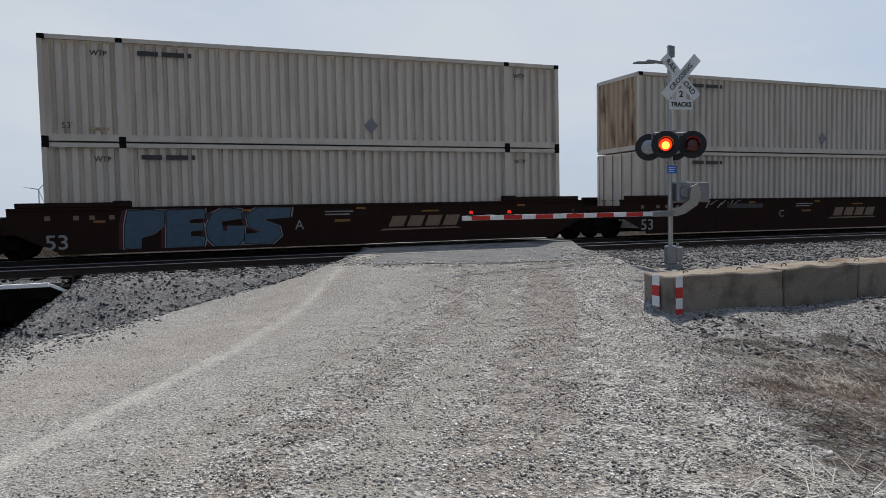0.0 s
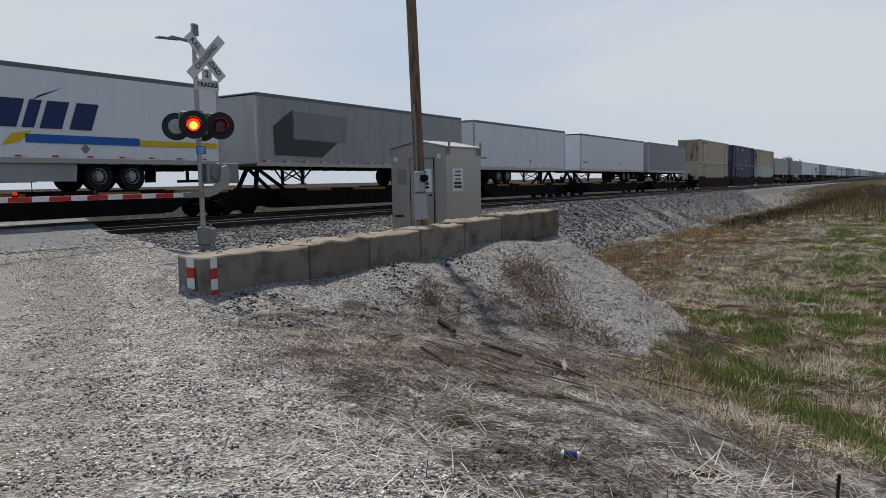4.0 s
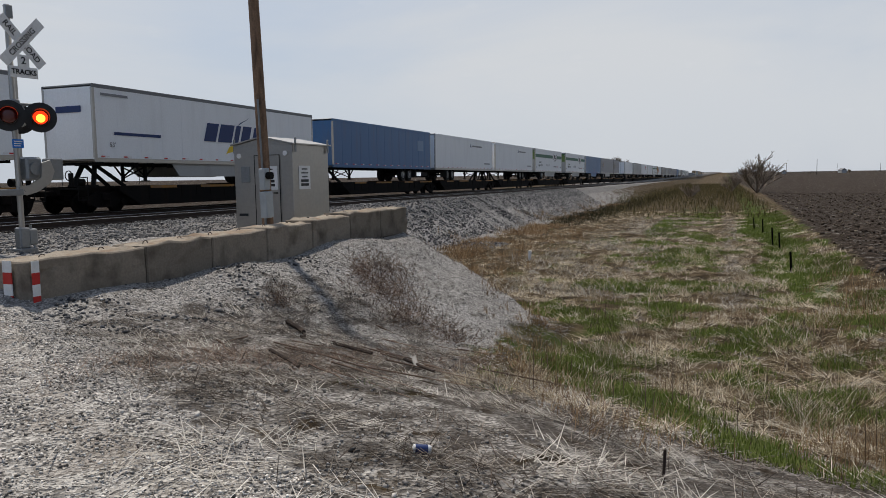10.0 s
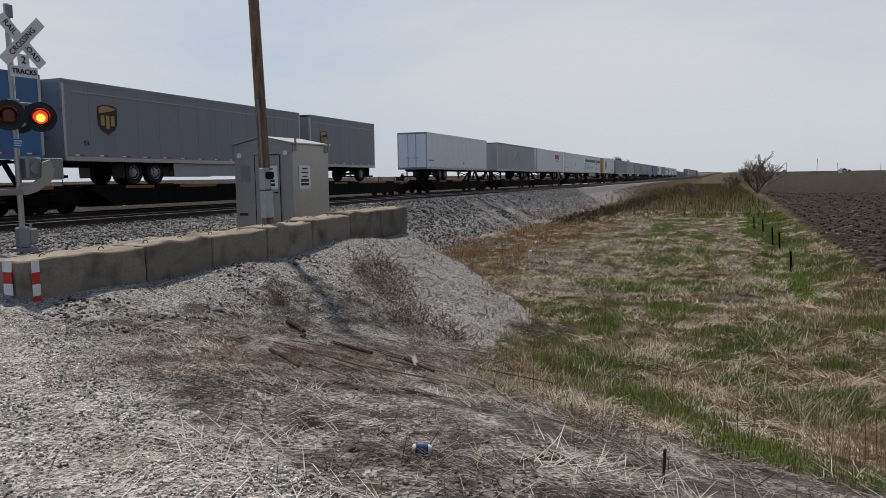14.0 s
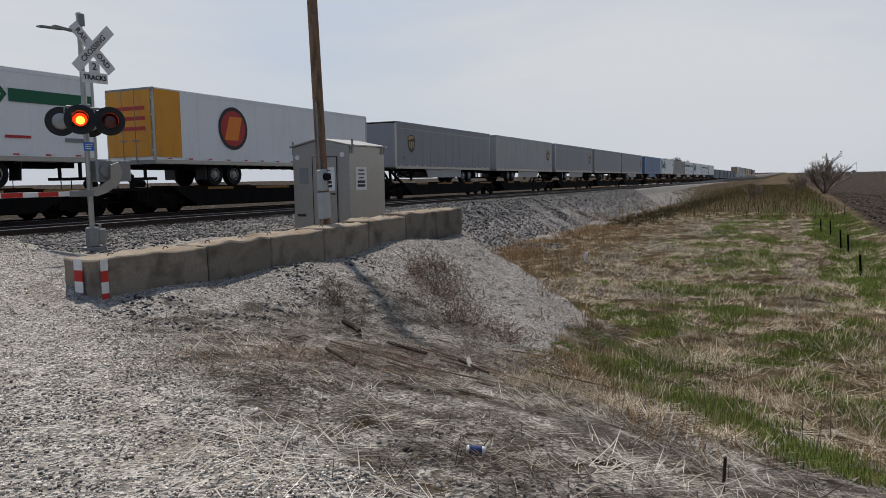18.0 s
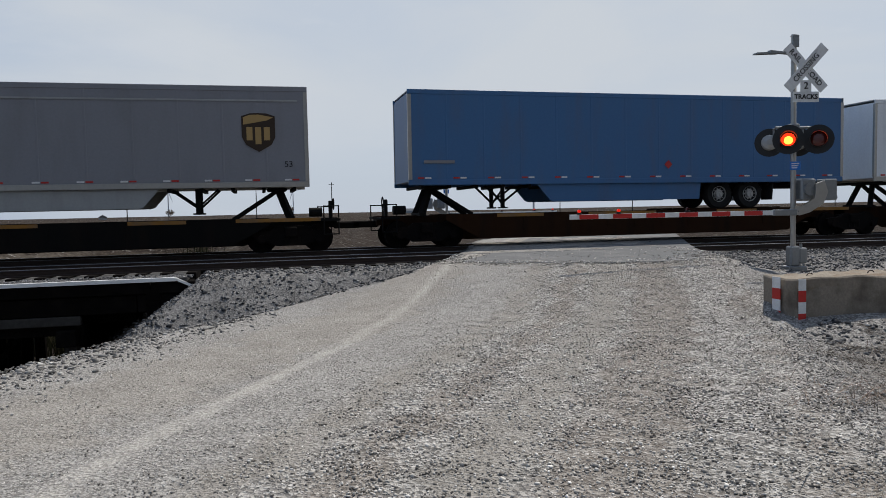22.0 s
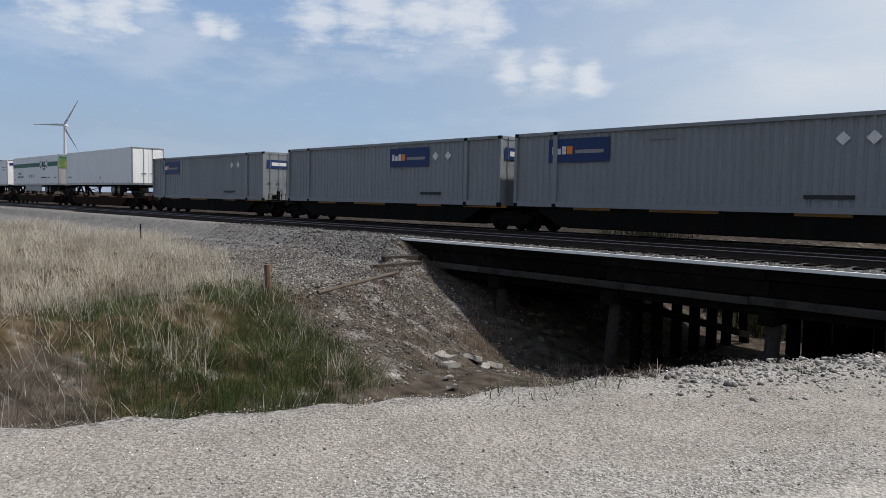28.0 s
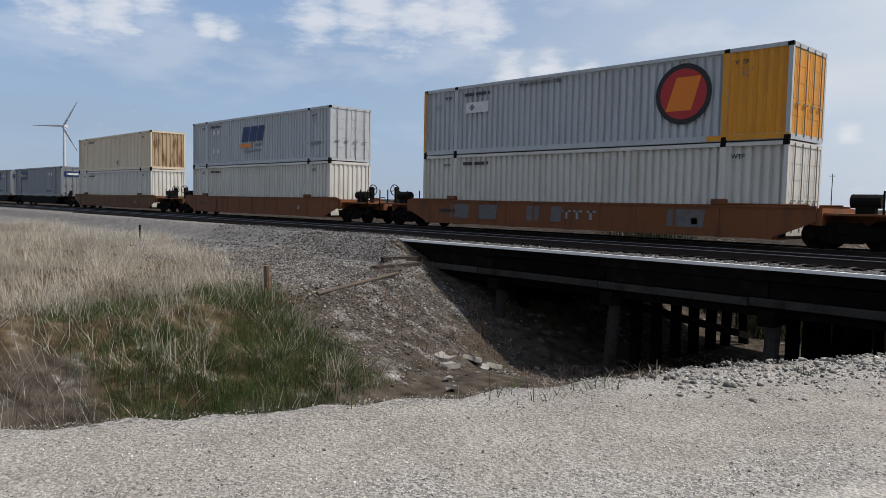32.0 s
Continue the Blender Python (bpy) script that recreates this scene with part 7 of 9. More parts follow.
    pole = tagged(part("fallen_pole", bm, M["grey_wood"]), "weathered grey pole lying on the bank beside the trestle", "pole")
M["ballast_bed"] = material("ballast_bed", (0.12, 0.117, 0.115), 0.95, 0, 0.6, 26, (0.05, 0.05, 0.05), 0.6, 5.0, 0.8, 40, 0.1)
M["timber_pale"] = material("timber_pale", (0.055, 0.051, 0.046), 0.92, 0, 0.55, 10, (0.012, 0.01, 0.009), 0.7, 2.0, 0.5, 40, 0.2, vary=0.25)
M["pale_steel"] = material("pale_steel", (0.87, 0.87, 0.85), 0.45, 0.0, 0.05, 10, (0.6, 0.56, 0.5), 0.3, 3.0)
M["wing_wood"] = material("wing_wood", (0.06, 0.047, 0.038), 0.92, 0, 0.5, 12, (0.03, 0.022, 0.018), 0.6, 3.0, 0.5, 40, 0.2)
M["grey_wood"] = material("grey_wood", (0.13, 0.105, 0.085), 0.92, 0, 0.5, 15, (0.12, 0.1, 0.08), 0.6, 3.0, 0.5, 40, 0.2)
M["slab_stone"] = material("slab_stone", (0.34, 0.32, 0.29), 0.92, 0, 0.4, 18, (0.2, 0.18, 0.15), 0.6, 4.0, 0.5, 40, 0.2)
M["post_wood"] = material("post_wood", (0.2, 0.135, 0.09), 0.92, 0, 0.5, 15, (0.09, 0.06, 0.045), 0.6, 3.0, 0.5, 40, 0.2)
trestle()

# ---- small things about the crossing ----
def stub(name, x, y, h, r, label, mat="timber", lean=3.0, cat="post", z=None):
    bm = bmesh.new()
    cyl(bm, (0, 0, -0.25), (0, 0, h), r, r * 0.94, n=9)
    ob = tagged(part(name, bm, M[mat]), label, cat, "old fence posts")
    ob.matrix_basis = pose(x, y, gz(x, y) if z is None else z, lean, -lean * 0.6, 20)
    return ob
stub("wooden_post", -15.5, 9.1, 0.7, 0.085, "weathered brown wooden post on the grassy bank", "post_wood", lean=2)
stub("wooden_post", -30.9, 12.1, 0.8, 0.035, "thin dark post beside the ballast", lean=0)
for x, y, h in ((28.2, -2.2, 0.75), (36.6, -2.35, 0.8), (39.3, -2.2, 0.85), (47.0, -2.1, 0.85), (49.5, -1.7, 0.8)):
    stub("wooden_post", x, y, h, 0.04, "short dark wooden post at the field's edge", lean=-3)
stub("marker_stub", 29.0, 7.4, 0.5, 0.07, "pale plastic marker stub in the dry grass", "white_refl", 4)
stub("steel_stake", 4.93, 0.35, 0.27, 0.011, "rusty steel stake in the brush", "rail_steel", 2, "stake")

def drink_can():
    top = tagged(new("drink_can"), "crushed blue and white drink can lying in dry grass", "can")
    top.matrix_basis = pose(4.3, 1.82, gz(4.3, 1.82) + 0.06, 4, 8, -60)
    bm = bmesh.new()
    ring(bm, [(0.0001, -0.062), (0.027, -0.062), (0.033, -0.05), (0.033, 0.045), (0.026, 0.06), (0.0001, 0.06)], (0, 0, 0), 14, 'X')
    part("can_body", bm, M["white_refl"], top, smooth=True)
    bm = bmesh.new()
    ring(bm, [(0.0336, -0.049), (0.0338, -0.045), (0.0338, 0.03), (0.0336, 0.035)], (0, 0, 0), 14, 'X')
    part("label_band", bm, M["logo_navy"], top, "blue printed band", True)
drink_can()
def plank():
    bm = bmesh.new()
    plate(bm, [(-0.13, -0.02), (-0.02, -0.035), (0.11, -0.03), (0.13, 0.015), (0.05, 0.025), (-0.14, 0.03)], 0.02, 'z', -0.01)
    ob = tagged(part("broken_board", bm, M["slab_stone"]), "pale splintered board lying at the foot of the gravel slope", "board")
    ob.matrix_basis = pose(8.62, 3.72, gz(8.62, 3.72) + 0.09, 0, 18, 215)
plank()
def rubble():
    rnd = random.Random(3)
    for x, y, s in ((-12.4, 12.05, 0.4), (-12.75, 12.3, 0.34), (-13.1, 13.7, 0.36), (-12.8, 14.05, 0.38), (-12.2, 13.2, 0.22), (-10.9, 10.8, 0.2), (-11.5, 11.3, 0.16)):
        bm = bmesh.new()
        bmesh.ops.create_cube(bm, size=1.0)
        bmesh.ops.subdivide_edges(bm, edges=bm.edges[:], cuts=3, use_grid_fill=True)
        for v in bm.verts:
            v.co = Vector((v.co.x * s * 1.5, v.co.y * s, v.co.z * s * 0.3))
            v.co += Vector((1, 1, 0.5)) * noise.noise(v.co * 3 + Vector((x, y, 0))) * 0.12
        ob = tagged(part("concrete_slab", bm, M["slab_stone"]), "broken slab of old concrete in the creek bed", "rubble", "rubble in the creek")
        ob.matrix_basis = pose(x, y, gz(x, y) + 0.1, rnd.uniform(-14, 14), rnd.uniform(-14, 14), rnd.uniform(0, 180))
rubble()

# ---- far things ----
def wind_turbine(x, y, hub, blade, turn, spin):
    top = tagged(new("wind_turbine"), "white three-bladed wind turbine far across the fields", "wind turbine", "wind turbines")
    top.matrix_basis = pose(x, y, -2.0, 0, 0, turn)
    cached(("tower", hub), "tower", lambda bm: cyl(bm, (0, 0, 0), (0, 0, hub), hub * 0.027, hub * 0.016, n=12), M["turbine"], top)
    cached(("nacelle", hub), "nacelle", lambda bm: box(bm, -2, 2, -3, 7, hub - 1.5, hub + 2.0, 0.5), M["turbine"], top)
    for k in range(3):
        def bl(bm):
            plate(bm, [(-1.0, 0), (1.2, 0), (1.9, blade * 0.2), (0.5, blade), (-0.2, blade), (-0.8, blade * 0.2)], 0.5, 'y', -4.2)
        cached(("wblade", blade), "blade", bl, M["turbine"], top, at=pose(0, 0, hub, 0, spin + 120 * k, 0))
M["turbine"] = material("turbine", (0.62, 0.64, 0.67), 0.5, 0, 0.1, 0.5)
wind_turbine(571.0, 1500.0, 82, 42, 10, 30)
wind_turbine(-1060.0, 316.0, 90, 38, 50, 30)
wind_turbine(-1070.0, 2000.0, 98, 48, -20, 60)
wind_turbine(-1380.0, 2400.0, 84, 45, -30, 10)
wind_turbine(-300.0, 2600.0, 90, 45, 0, 40)
wind_turbine(120.0, 2900.0, 90, 45, 0, 80)

# ---- loose stone and plants ----
NP = np.random.RandomState(11)

def raw_mesh(name, verts, faces, mat):
    """A mesh from arrays of one polygon size."""
    me = bpy.data.meshes.new(name)
    nv, nf, k = len(verts), len(faces), faces.shape[1]
    me.vertices.add(nv)
    me.vertices.foreach_set("co", np.ascontiguousarray(verts, np.float32).ravel())
    me.loops.add(nf * k)
    me.loops.foreach_set("vertex_index", np.ascontiguousarray(faces, np.int32).ravel())
    me.polygons.add(nf)
    me.polygons.foreach_set("loop_start", np.arange(0, nf * k, k, dtype=np.int32))
    me.polygons.foreach_set("loop_total", np.full(nf, k, np.int32))
    me.update(calc_edges=True)
    me.validate()
    me.materials.append(mat)
    return me

def island_material(name, stops, rough=0.9, spec=0.04, spread=None, thin=False):
    """Pieces that differ from one another in colour."""
    m = bpy.data.materials.new(name)
    m.use_nodes = True
    n, l = m.node_tree.nodes, m.node_tree.links
    b = n["Principled BSDF"]
    b.inputs["Roughness"].default_value = rough
    b.inputs["Specular IOR Level"].default_value = spec
    g = n.new("ShaderNodeNewGeometry")
    r = n.new("ShaderNodeValToRGB")
    e = r.color_ramp.elements
    e[0].position, e[0].color = stops[0][0], (*stops[0][1], 1)
    e[1].position, e[1].color = stops[-1][0], (*stops[-1][1], 1)
    for p, c in stops[1:-1]:
        q = e.new(p)
        q.color = (*c, 1)
    l.new(g.outputs["Random Per Island"], r.inputs["Fac"])
    out = r.outputs["Color"]
    t = n.new("ShaderNodeTexNoise")
    t.inputs["Scale"].default_value = 0.7 if spread is None else spread
    t.inputs["Detail"].default_value = 4
    l.new(g.outputs["Position"], t.inputs["Vector"])
    mr = n.new("ShaderNodeMapRange")
    mr.inputs["From Min"].default_value, mr.inputs["From Max"].default_value = 0.35, 0.65
    mr.inputs["To Min"].default_value, mr.inputs["To Max"].default_value = 0.72, 1.15
    l.new(t.outputs["Fac"], mr.inputs["Value"])
    mx = n.new("ShaderNodeHueSaturation")
    l.new(out, mx.inputs["Color"])
    l.new(mr.outputs["Result"], mx.inputs["Value"])
    l.new(mx.outputs["Color"], b.inputs["Base Color"])
    if thin:
        tr = n.new("ShaderNodeBsdfTranslucent")
        l.new(mx.outputs["Color"], tr.inputs["Color"])
        ms = n.new("ShaderNodeMixShader")
        ms.inputs["Fac"].default_value = 0.45
        l.new(b.outputs["BSDF"], ms.inputs[1])
        l.new(tr.outputs["BSDF"], ms.inputs[2])
        l.new(ms.outputs["Shader"], n["Material Output"].inputs["Surface"])
    return m

# a rough six-sided block: crushed stone has flat faces and sharp edges
ROCK_V = np.array([(-1, -1, -1), (1, -1, -1), (1, 1, -1), (-1, 1, -1), (-1, -1, 1), (1, -1, 1), (1, 1, 1), (-1, 1, 1)]) * 0.68
ROCK_F = np.array([(0, 3, 2, 1), (4, 5, 6, 7), (0, 1, 5, 4), (1, 2, 6, 5), (2, 3, 7, 6), (3, 0, 4, 7)])

def scatter_stones(name, x, y, size, mat, label, sink=0.3, z=None):
    n = len(x)
    z = full_ground(x, y) if z is None else z
    v = ROCK_V[None] * NP.uniform(0.55, 1.35, (n, 8, 3))
    v = v * NP.uniform(0.65, 1.3, (n, 1, 3)) * size[:, None, None] * np.array([1.15, 1, 0.62])
    e, r = NP.normal(0, 0.3, (2, n))          # rolled to lie at all angles
    ce, se, cr, sr = np.cos(e)[:, None], np.sin(e)[:, None], np.cos(r)[:, None], np.sin(r)[:, None]
    vy, vz = v[..., 1] * ce - v[..., 2] * se, v[..., 1] * se + v[..., 2] * ce
    vx, vz = v[..., 0] * cr + vz * sr, vz * cr - v[..., 0] * sr
    v = np.stack([vx, vy, vz], -1)
    a = NP.uniform(0, 6.28, n)
    c, s = np.cos(a)[:, None], np.sin(a)[:, None]
    vx, vy = v[..., 0] * c - v[..., 1] * s, v[..., 0] * s + v[..., 1] * c
    v = np.stack([vx + x[:, None], vy + y[:, None], v[..., 2] + (z + size * sink)[:, None]], -1)
    f = ROCK_F[None] + 8 * np.arange(n)[:, None, None]
    ob = new(name, raw_mesh(name, v.reshape(-1, 3), f.reshape(-1, 4), mat))
    return tagged(ob, label, "gravel", kind="stuff")

def blades(name, x, y, h, width, mat, label, category, lean=0.35, lie=0.0, sink=0.03, curl=0.5, heading=None):
    """Blades of grass or stems: three-segment strips that narrow and bend over. lie: 1 for stems that lie flat."""
    n = len(x)
    z = full_ground(x, y) - sink
    a = NP.uniform(0, 6.28, n) if heading is None else heading
    d = np.stack([np.cos(a), np.sin(a)], 1)
    sd = np.stack([-d[:, 1], d[:, 0]], 1)
    out = np.abs(NP.normal(0, lean, n)) + lie * NP.uniform(1.5, 4.0, n)
    up = 1 / np.sqrt(1 + out ** 2)
    run = out * up
    tilt = 0.0
    if lie > 0.5:            # stems that lie follow the slope
        tilt = ground_z(x + d[:, 0] * run * h, y + d[:, 1] * run * h) - ground_z(x, y)
        up = up * (1 - 0.65 * lie)
    vs = []
    for t, w in ((0.0, 1.0), (0.4, 0.85), (0.75, 0.55), (1.0, 0.08)):
        bend = t + curl * 0.5 * t * t * (run > 0.25)
        px = x + d[:, 0] * run * h * bend
        py = y + d[:, 1] * run * h * bend
        pz = z + up * h * (t - 0.25 * curl * t * t * (1 - lie)) + lie * 0.03 + tilt * t
        for sgn in (-1, 1):
            vs.append(np.stack([px + sgn * sd[:, 0] * width * w / 2, py + sgn * sd[:, 1] * width * w / 2, pz], 1))
    v = np.stack(vs, 1)
    q = np.array([(0, 1, 3, 2), (2, 3, 5, 4), (4, 5, 7, 6)])
    f = q[None] + 8 * np.arange(n)[:, None, None]
    ob = new(name, raw_mesh(name, v.reshape(-1, 3), f.reshape(-1, 4), mat))
    return tagged(ob, label, category, kind="stuff")

def spread(n, x0, x1, y0, y1, keep):
    """Random places in a rectangle where keep(x, y) beats a random draw."""
    x, y = NP.uniform(x0, x1, n), NP.uniform(y0, y1, n)
    k = keep(x, y) > NP.uniform(0, 1, n)
    return x[k], y[k]

def clumps(n, x0, x1, y0, y1, keep, per, r, comb=0.8):
    """Places in tufts of per blades that lean much the same way: x, y and heading."""
    cx, cy = spread(n, x0, x1, y0, y1, keep)
    k = np.repeat(np.arange(len(cx)), per)
    way = NP.uniform(0, 6.28, len(cx))[k]
    return cx[k] + NP.normal(0, r, len(k)), cy[k] + NP.normal(0, r, len(k)), way + NP.normal(0, comb, len(k))

def across(x, y):
    return x * 0.866 - y * 0.5

def packed(x, y):
    """Where wheels have pressed the road smooth."""
    q = across(x, y) + 0.12 * np.sin(0.4 * (x * 0.5 + y * 0.866))
    return np.clip(np.exp(-((q + 4.7) / 0.95) ** 2) + 0.55 * np.exp(-((q + 2.35) / 0.35) ** 2) + 0.6 * np.exp(-((q + 0.95) / 0.4) ** 2), 0, 1)

M["stone_road"] = island_material("stone_road", [(0.0, (0.1, 0.09, 0.08)), (0.25, (0.3, 0.277, 0.25)), (0.7, (0.52, 0.487, 0.443)), (1.0, (0.82, 0.78, 0.725))])
M["stone_slope"] = island_material("stone_slope", [(0.0, (0.1, 0.094, 0.087)), (0.35, (0.21, 0.198, 0.184)), (0.8, (0.35, 0.332, 0.31)), (1.0, (0.58, 0.555, 0.52))])
M["stone_ballast"] = island_material("stone_ballast", [(0.0, (0.06, 0.06, 0.062)), (0.4, (0.13, 0.128, 0.128)), (0.8, (0.2, 0.197, 0.194)), (1.0, (0.33, 0.323, 0.315))])
M["stone_heap"] = island_material("stone_heap", [(0.0, (0.12, 0.115, 0.108)), (0.4, (0.24, 0.23, 0.218)), (0.8, (0.36, 0.345, 0.325)), (1.0, (0.52, 0.5, 0.47))])
M["stone_bank"] = island_material("stone_bank", [(0.0, (0.06, 0.055, 0.05)), (0.4, (0.145, 0.133, 0.121)), (0.8, (0.24, 0.223, 0.205)), (1.0, (0.42, 0.395, 0.365))])
M["straw"] = island_material("straw", [(0.0, (0.13, 0.095, 0.058)), (0.4, (0.38, 0.31, 0.205)), (0.7, (0.6, 0.51, 0.375)), (1.0, (0.88, 0.81, 0.68))], thin=True)
M["straw_white"] = island_material("straw_white", [(0.0, (0.3, 0.25, 0.18)), (0.5, (0.6, 0.53, 0.42)), (1.0, (0.9, 0.84, 0.73))], thin=True)
M["straw_grey"] = island_material("straw_grey", [(0.0, (0.07, 0.052, 0.04)), (0.45, (0.17, 0.135, 0.105)), (0.8, (0.32, 0.28, 0.23)), (1.0, (0.58, 0.54, 0.47))], thin=True)
M["straw_bank"] = island_material("straw_bank", [(0.0, (0.13, 0.105, 0.08)), (0.5, (0.3, 0.26, 0.2)), (1.0, (0.58, 0.54, 0.46))], thin=True)
M["straw_pale"] = island_material("straw_pale", [(0.0, (0.25, 0.21, 0.16)), (0.4, (0.45, 0.4, 0.32)), (0.8, (0.62, 0.57, 0.475)), (1.0, (0.8, 0.76, 0.67))], thin=True, spread=0.25)
M["straw_red"] = island_material("straw_red", [(0.0, (0.08, 0.05, 0.028)), (0.5, (0.21, 0.135, 0.077)), (1.0, (0.42, 0.3, 0.18))], thin=True)
M["grass_green"] = island_material("grass_green", [(0.0, (0.03, 0.055, 0.017)), (0.5, (0.07, 0.105, 0.036)), (1.0, (0.18, 0.21, 0.095))], thin=True)
M["grass_wet"] = island_material("grass_wet", [(0.0, (0.05, 0.075, 0.016)), (0.5, (0.115, 0.155, 0.034)), (1.0, (0.25, 0.28, 0.1))], thin=True)
M["reed"] = island_material("reed", [(0.0, (0.09, 0.08, 0.07)), (0.4, (0.24, 0.22, 0.195)), (1.0, (0.6, 0.57, 0.52))], thin=True)
M["bush_twig"] = island_material("bush_twig", [(0.0, (0.09, 0.06, 0.045)), (0.6, (0.2, 0.138, 0.105)), (1.0, (0.36, 0.265, 0.2))])
M["bud"] = island_material("bud", [(0.0, (0.11, 0.095, 0.065)), (1.0, (0.27, 0.225, 0.16))])
M["rush_dark"] = island_material("rush_dark", [(0.0, (0.01, 0.011, 0.007)), (0.6, (0.025, 0.026, 0.015)), (1.0, (0.065, 0.058, 0.034))], thin=True)
M["litter"] = island_material("litter", [(0.0, (0.022, 0.018, 0.015)), (0.5, (0.1, 0.08, 0.065)), (0.72, (0.28, 0.245, 0.205)), (1.0, (0.66, 0.61, 0.54))], thin=True)
M["pale_stem"] = island_material("pale_stem", [(0.0, (0.3, 0.27, 0.23)), (0.5, (0.62, 0.58, 0.52)), (1.0, (0.9, 0.87, 0.8))], thin=True)
M["twig_pale"] = island_material("twig_pale", [(0.0, (0.16, 0.125, 0.1)), (1.0, (0.36, 0.29, 0.23))])
M["twig_dark"] = island_material("twig_dark", [(0.0, (0.02, 0.017, 0.015)), (1.0, (0.09, 0.07, 0.058))])
M["scrub"] = island_material("scrub", [(0.0, (0.035, 0.034, 0.016)), (0.6, (0.09, 0.076, 0.036)), (1.0, (0.17, 0.135, 0.07))], thin=True)
M["twig"] = island_material("twig", [(0.0, (0.06, 0.043, 0.034)), (0.6, (0.15, 0.108, 0.083)), (1.0, (0.26, 0.2, 0.155))])

def lay_stone():
    def on_road(x, y):
        d = np.hypot(x, y)
        fine = sstep(-1.9, -3.3, across(x, y))
        return (np.abs(x * 0.905 - y * 0.426 + 3.12) > 0.1) * (beyond(x, y, ROAD) <= 0.5) * (1 - 0.6 * packed(x, y)) * (1 - 0.1 * fine) * 1.4 / (1 + (d / 9.0) ** 2.2) * (d > 1.4)
    x, y = spread(330000, -7, 10, -1, 15, on_road)
    fine = sstep(-1.9, -3.3, across(x, y))
    scatter_stones("road_gravel", x, y, np.minimum(NP.lognormal(-4.95, 0.36, len(x)), 0.02) * (1 - 0.45 * fine), M["stone_road"], "loose pale crushed limestone on the road")
    pad = [(4.6, 18.6), (4.3, 16.1), (6.1, 14.8), (8.7, 13.9), (10.2, 15.4), (11.4, 18.6)]
    x, y = spread(16000, 3, 13, 13, 19, lambda x, y: np.exp(-(away(x, y, pad) / 0.4) ** 2) + 0.04)
    scatter_stones("spread_gravel", x, y, np.minimum(NP.lognormal(-4.2, 0.3, len(x)), 0.025), M["stone_road"], "gravel spread over the asphalt's edges", 0.6)
    # the shoulders and the slope by the wall
    def slope(x, y):
        dr = beyond(x, y, ROAD)
        return ((dr > 0.0) & (across(x, y) > 0) & (y < 9.0)) * np.clip(0.9 - dr / 3.5, 0.06, 1) * 0.8 * (np.hypot(x, y) > 1.6) + (beyond(x, y, YARD) < 5.4) * (x > 9) * (y < 9.0) * (x - 20.1 - 0.72 * (y - 8.94) < 0.6) * 0.8
    x, y = spread(95000, 1, 26, -3, 9.2, slope)
    scatter_stones("slope_gravel", x, y, np.minimum(NP.lognormal(-4.5, 0.32, len(x)), 0.03), M["stone_slope"], "loose crushed stone on the slope below the wall")
    def by_rail(x, y):
        return (beyond(x, y, ROAD) > 0.2) * (y > 13.0) * (y < 19.0) * (ground_z(x, y) > -2.3) * np.where((x > -20) & (x < -2.5) & (y > 16), 0.35, 1.0)
    x, y = spread(62000, -34, 34, 9.3, 18.9, by_rail)
    scatter_stones("ballast_stone", x, y, NP.lognormal(-3.7, 0.3, len(x)), M["stone_ballast"], "grey crushed stone ballast beside the rails")
    x, y = spread(9000, -34, 34, 20.8, 23.0, lambda x, y: (beyond(x, y, ROAD) > 0.2) * 1.0)
    scatter_stones("ballast_stone", x, y, NP.lognormal(-3.35, 0.3, len(x)), M["stone_ballast"], "grey crushed stone ballast between the tracks")
    x, y = spread(26000, 34, 90, 10.5, 18.8, lambda x, y: (ground_z(x, y) > -2.0) * np.clip(45 / x, 0.3, 1))
    scatter_stones("ballast_stone", x, y, NP.lognormal(-3.1, 0.3, len(x)), M["stone_ballast"], "grey crushed stone ballast far along the line")
    x, y = spread(3600, -20.2, -1.6, 17.65, 18.55, lambda x, y: 1.0 + 0 * x)
    scatter_stones("deck_ballast", x, y, NP.lognormal(-3.7, 0.3, len(x)), M["stone_ballast"], "grey ballast on the trestle's deck", 0.3, 0.19 + grade(x) * 0.6)
    # heaped pale rock at the road's edge by the creek
    edge = [(-3.15, 6.6), (-2.75, 7.9), (-2.1, 9.7), (-0.4, 13.0)]
    x, y = spread(30000, -8, 2, 3, 15, lambda x, y: np.exp(-((away(x, y, edge)) / 0.55) ** 2) * 0.9)
    scatter_stones("edge_rock", x, y, np.minimum(NP.lognormal(-4.05, 0.35, len(x)), 0.038), M["stone_heap"], "heaped pale rock along the road's edge")
    x, y = spread(42000, -26, -11.4, 9.5, 17.0, lambda x, y: (ground_z(x, y) < 0.2) * np.clip((ground_z(x, y) + 2.6) / 2.0, 0.1, 0.9))
    scatter_stones("bank_stone", x, y, np.minimum(NP.lognormal(-3.85, 0.35, len(x)), 0.055), M["stone_bank"], "stone spilled down the bank by the trestle")
M["stone_dark"] = island_material("stone_dark", [(0.0, (0.05, 0.05, 0.053)), (0.6, (0.11, 0.11, 0.113)), (1.0, (0.2, 0.2, 0.2))])
def dark_stone():
    x, y = spread(4000, 6.8, 14, 6.6, 8.9, lambda x, y: 0.35 * (patchy(x, y, 0.9, 6.0) > 0.02))
    scatter_stones("dark_stone", x, y, np.minimum(NP.lognormal(-3.9, 0.35, len(x)), 0.05), M["stone_dark"], "dark broken stone spilled below the wall")
lay_stone()
dark_stone()

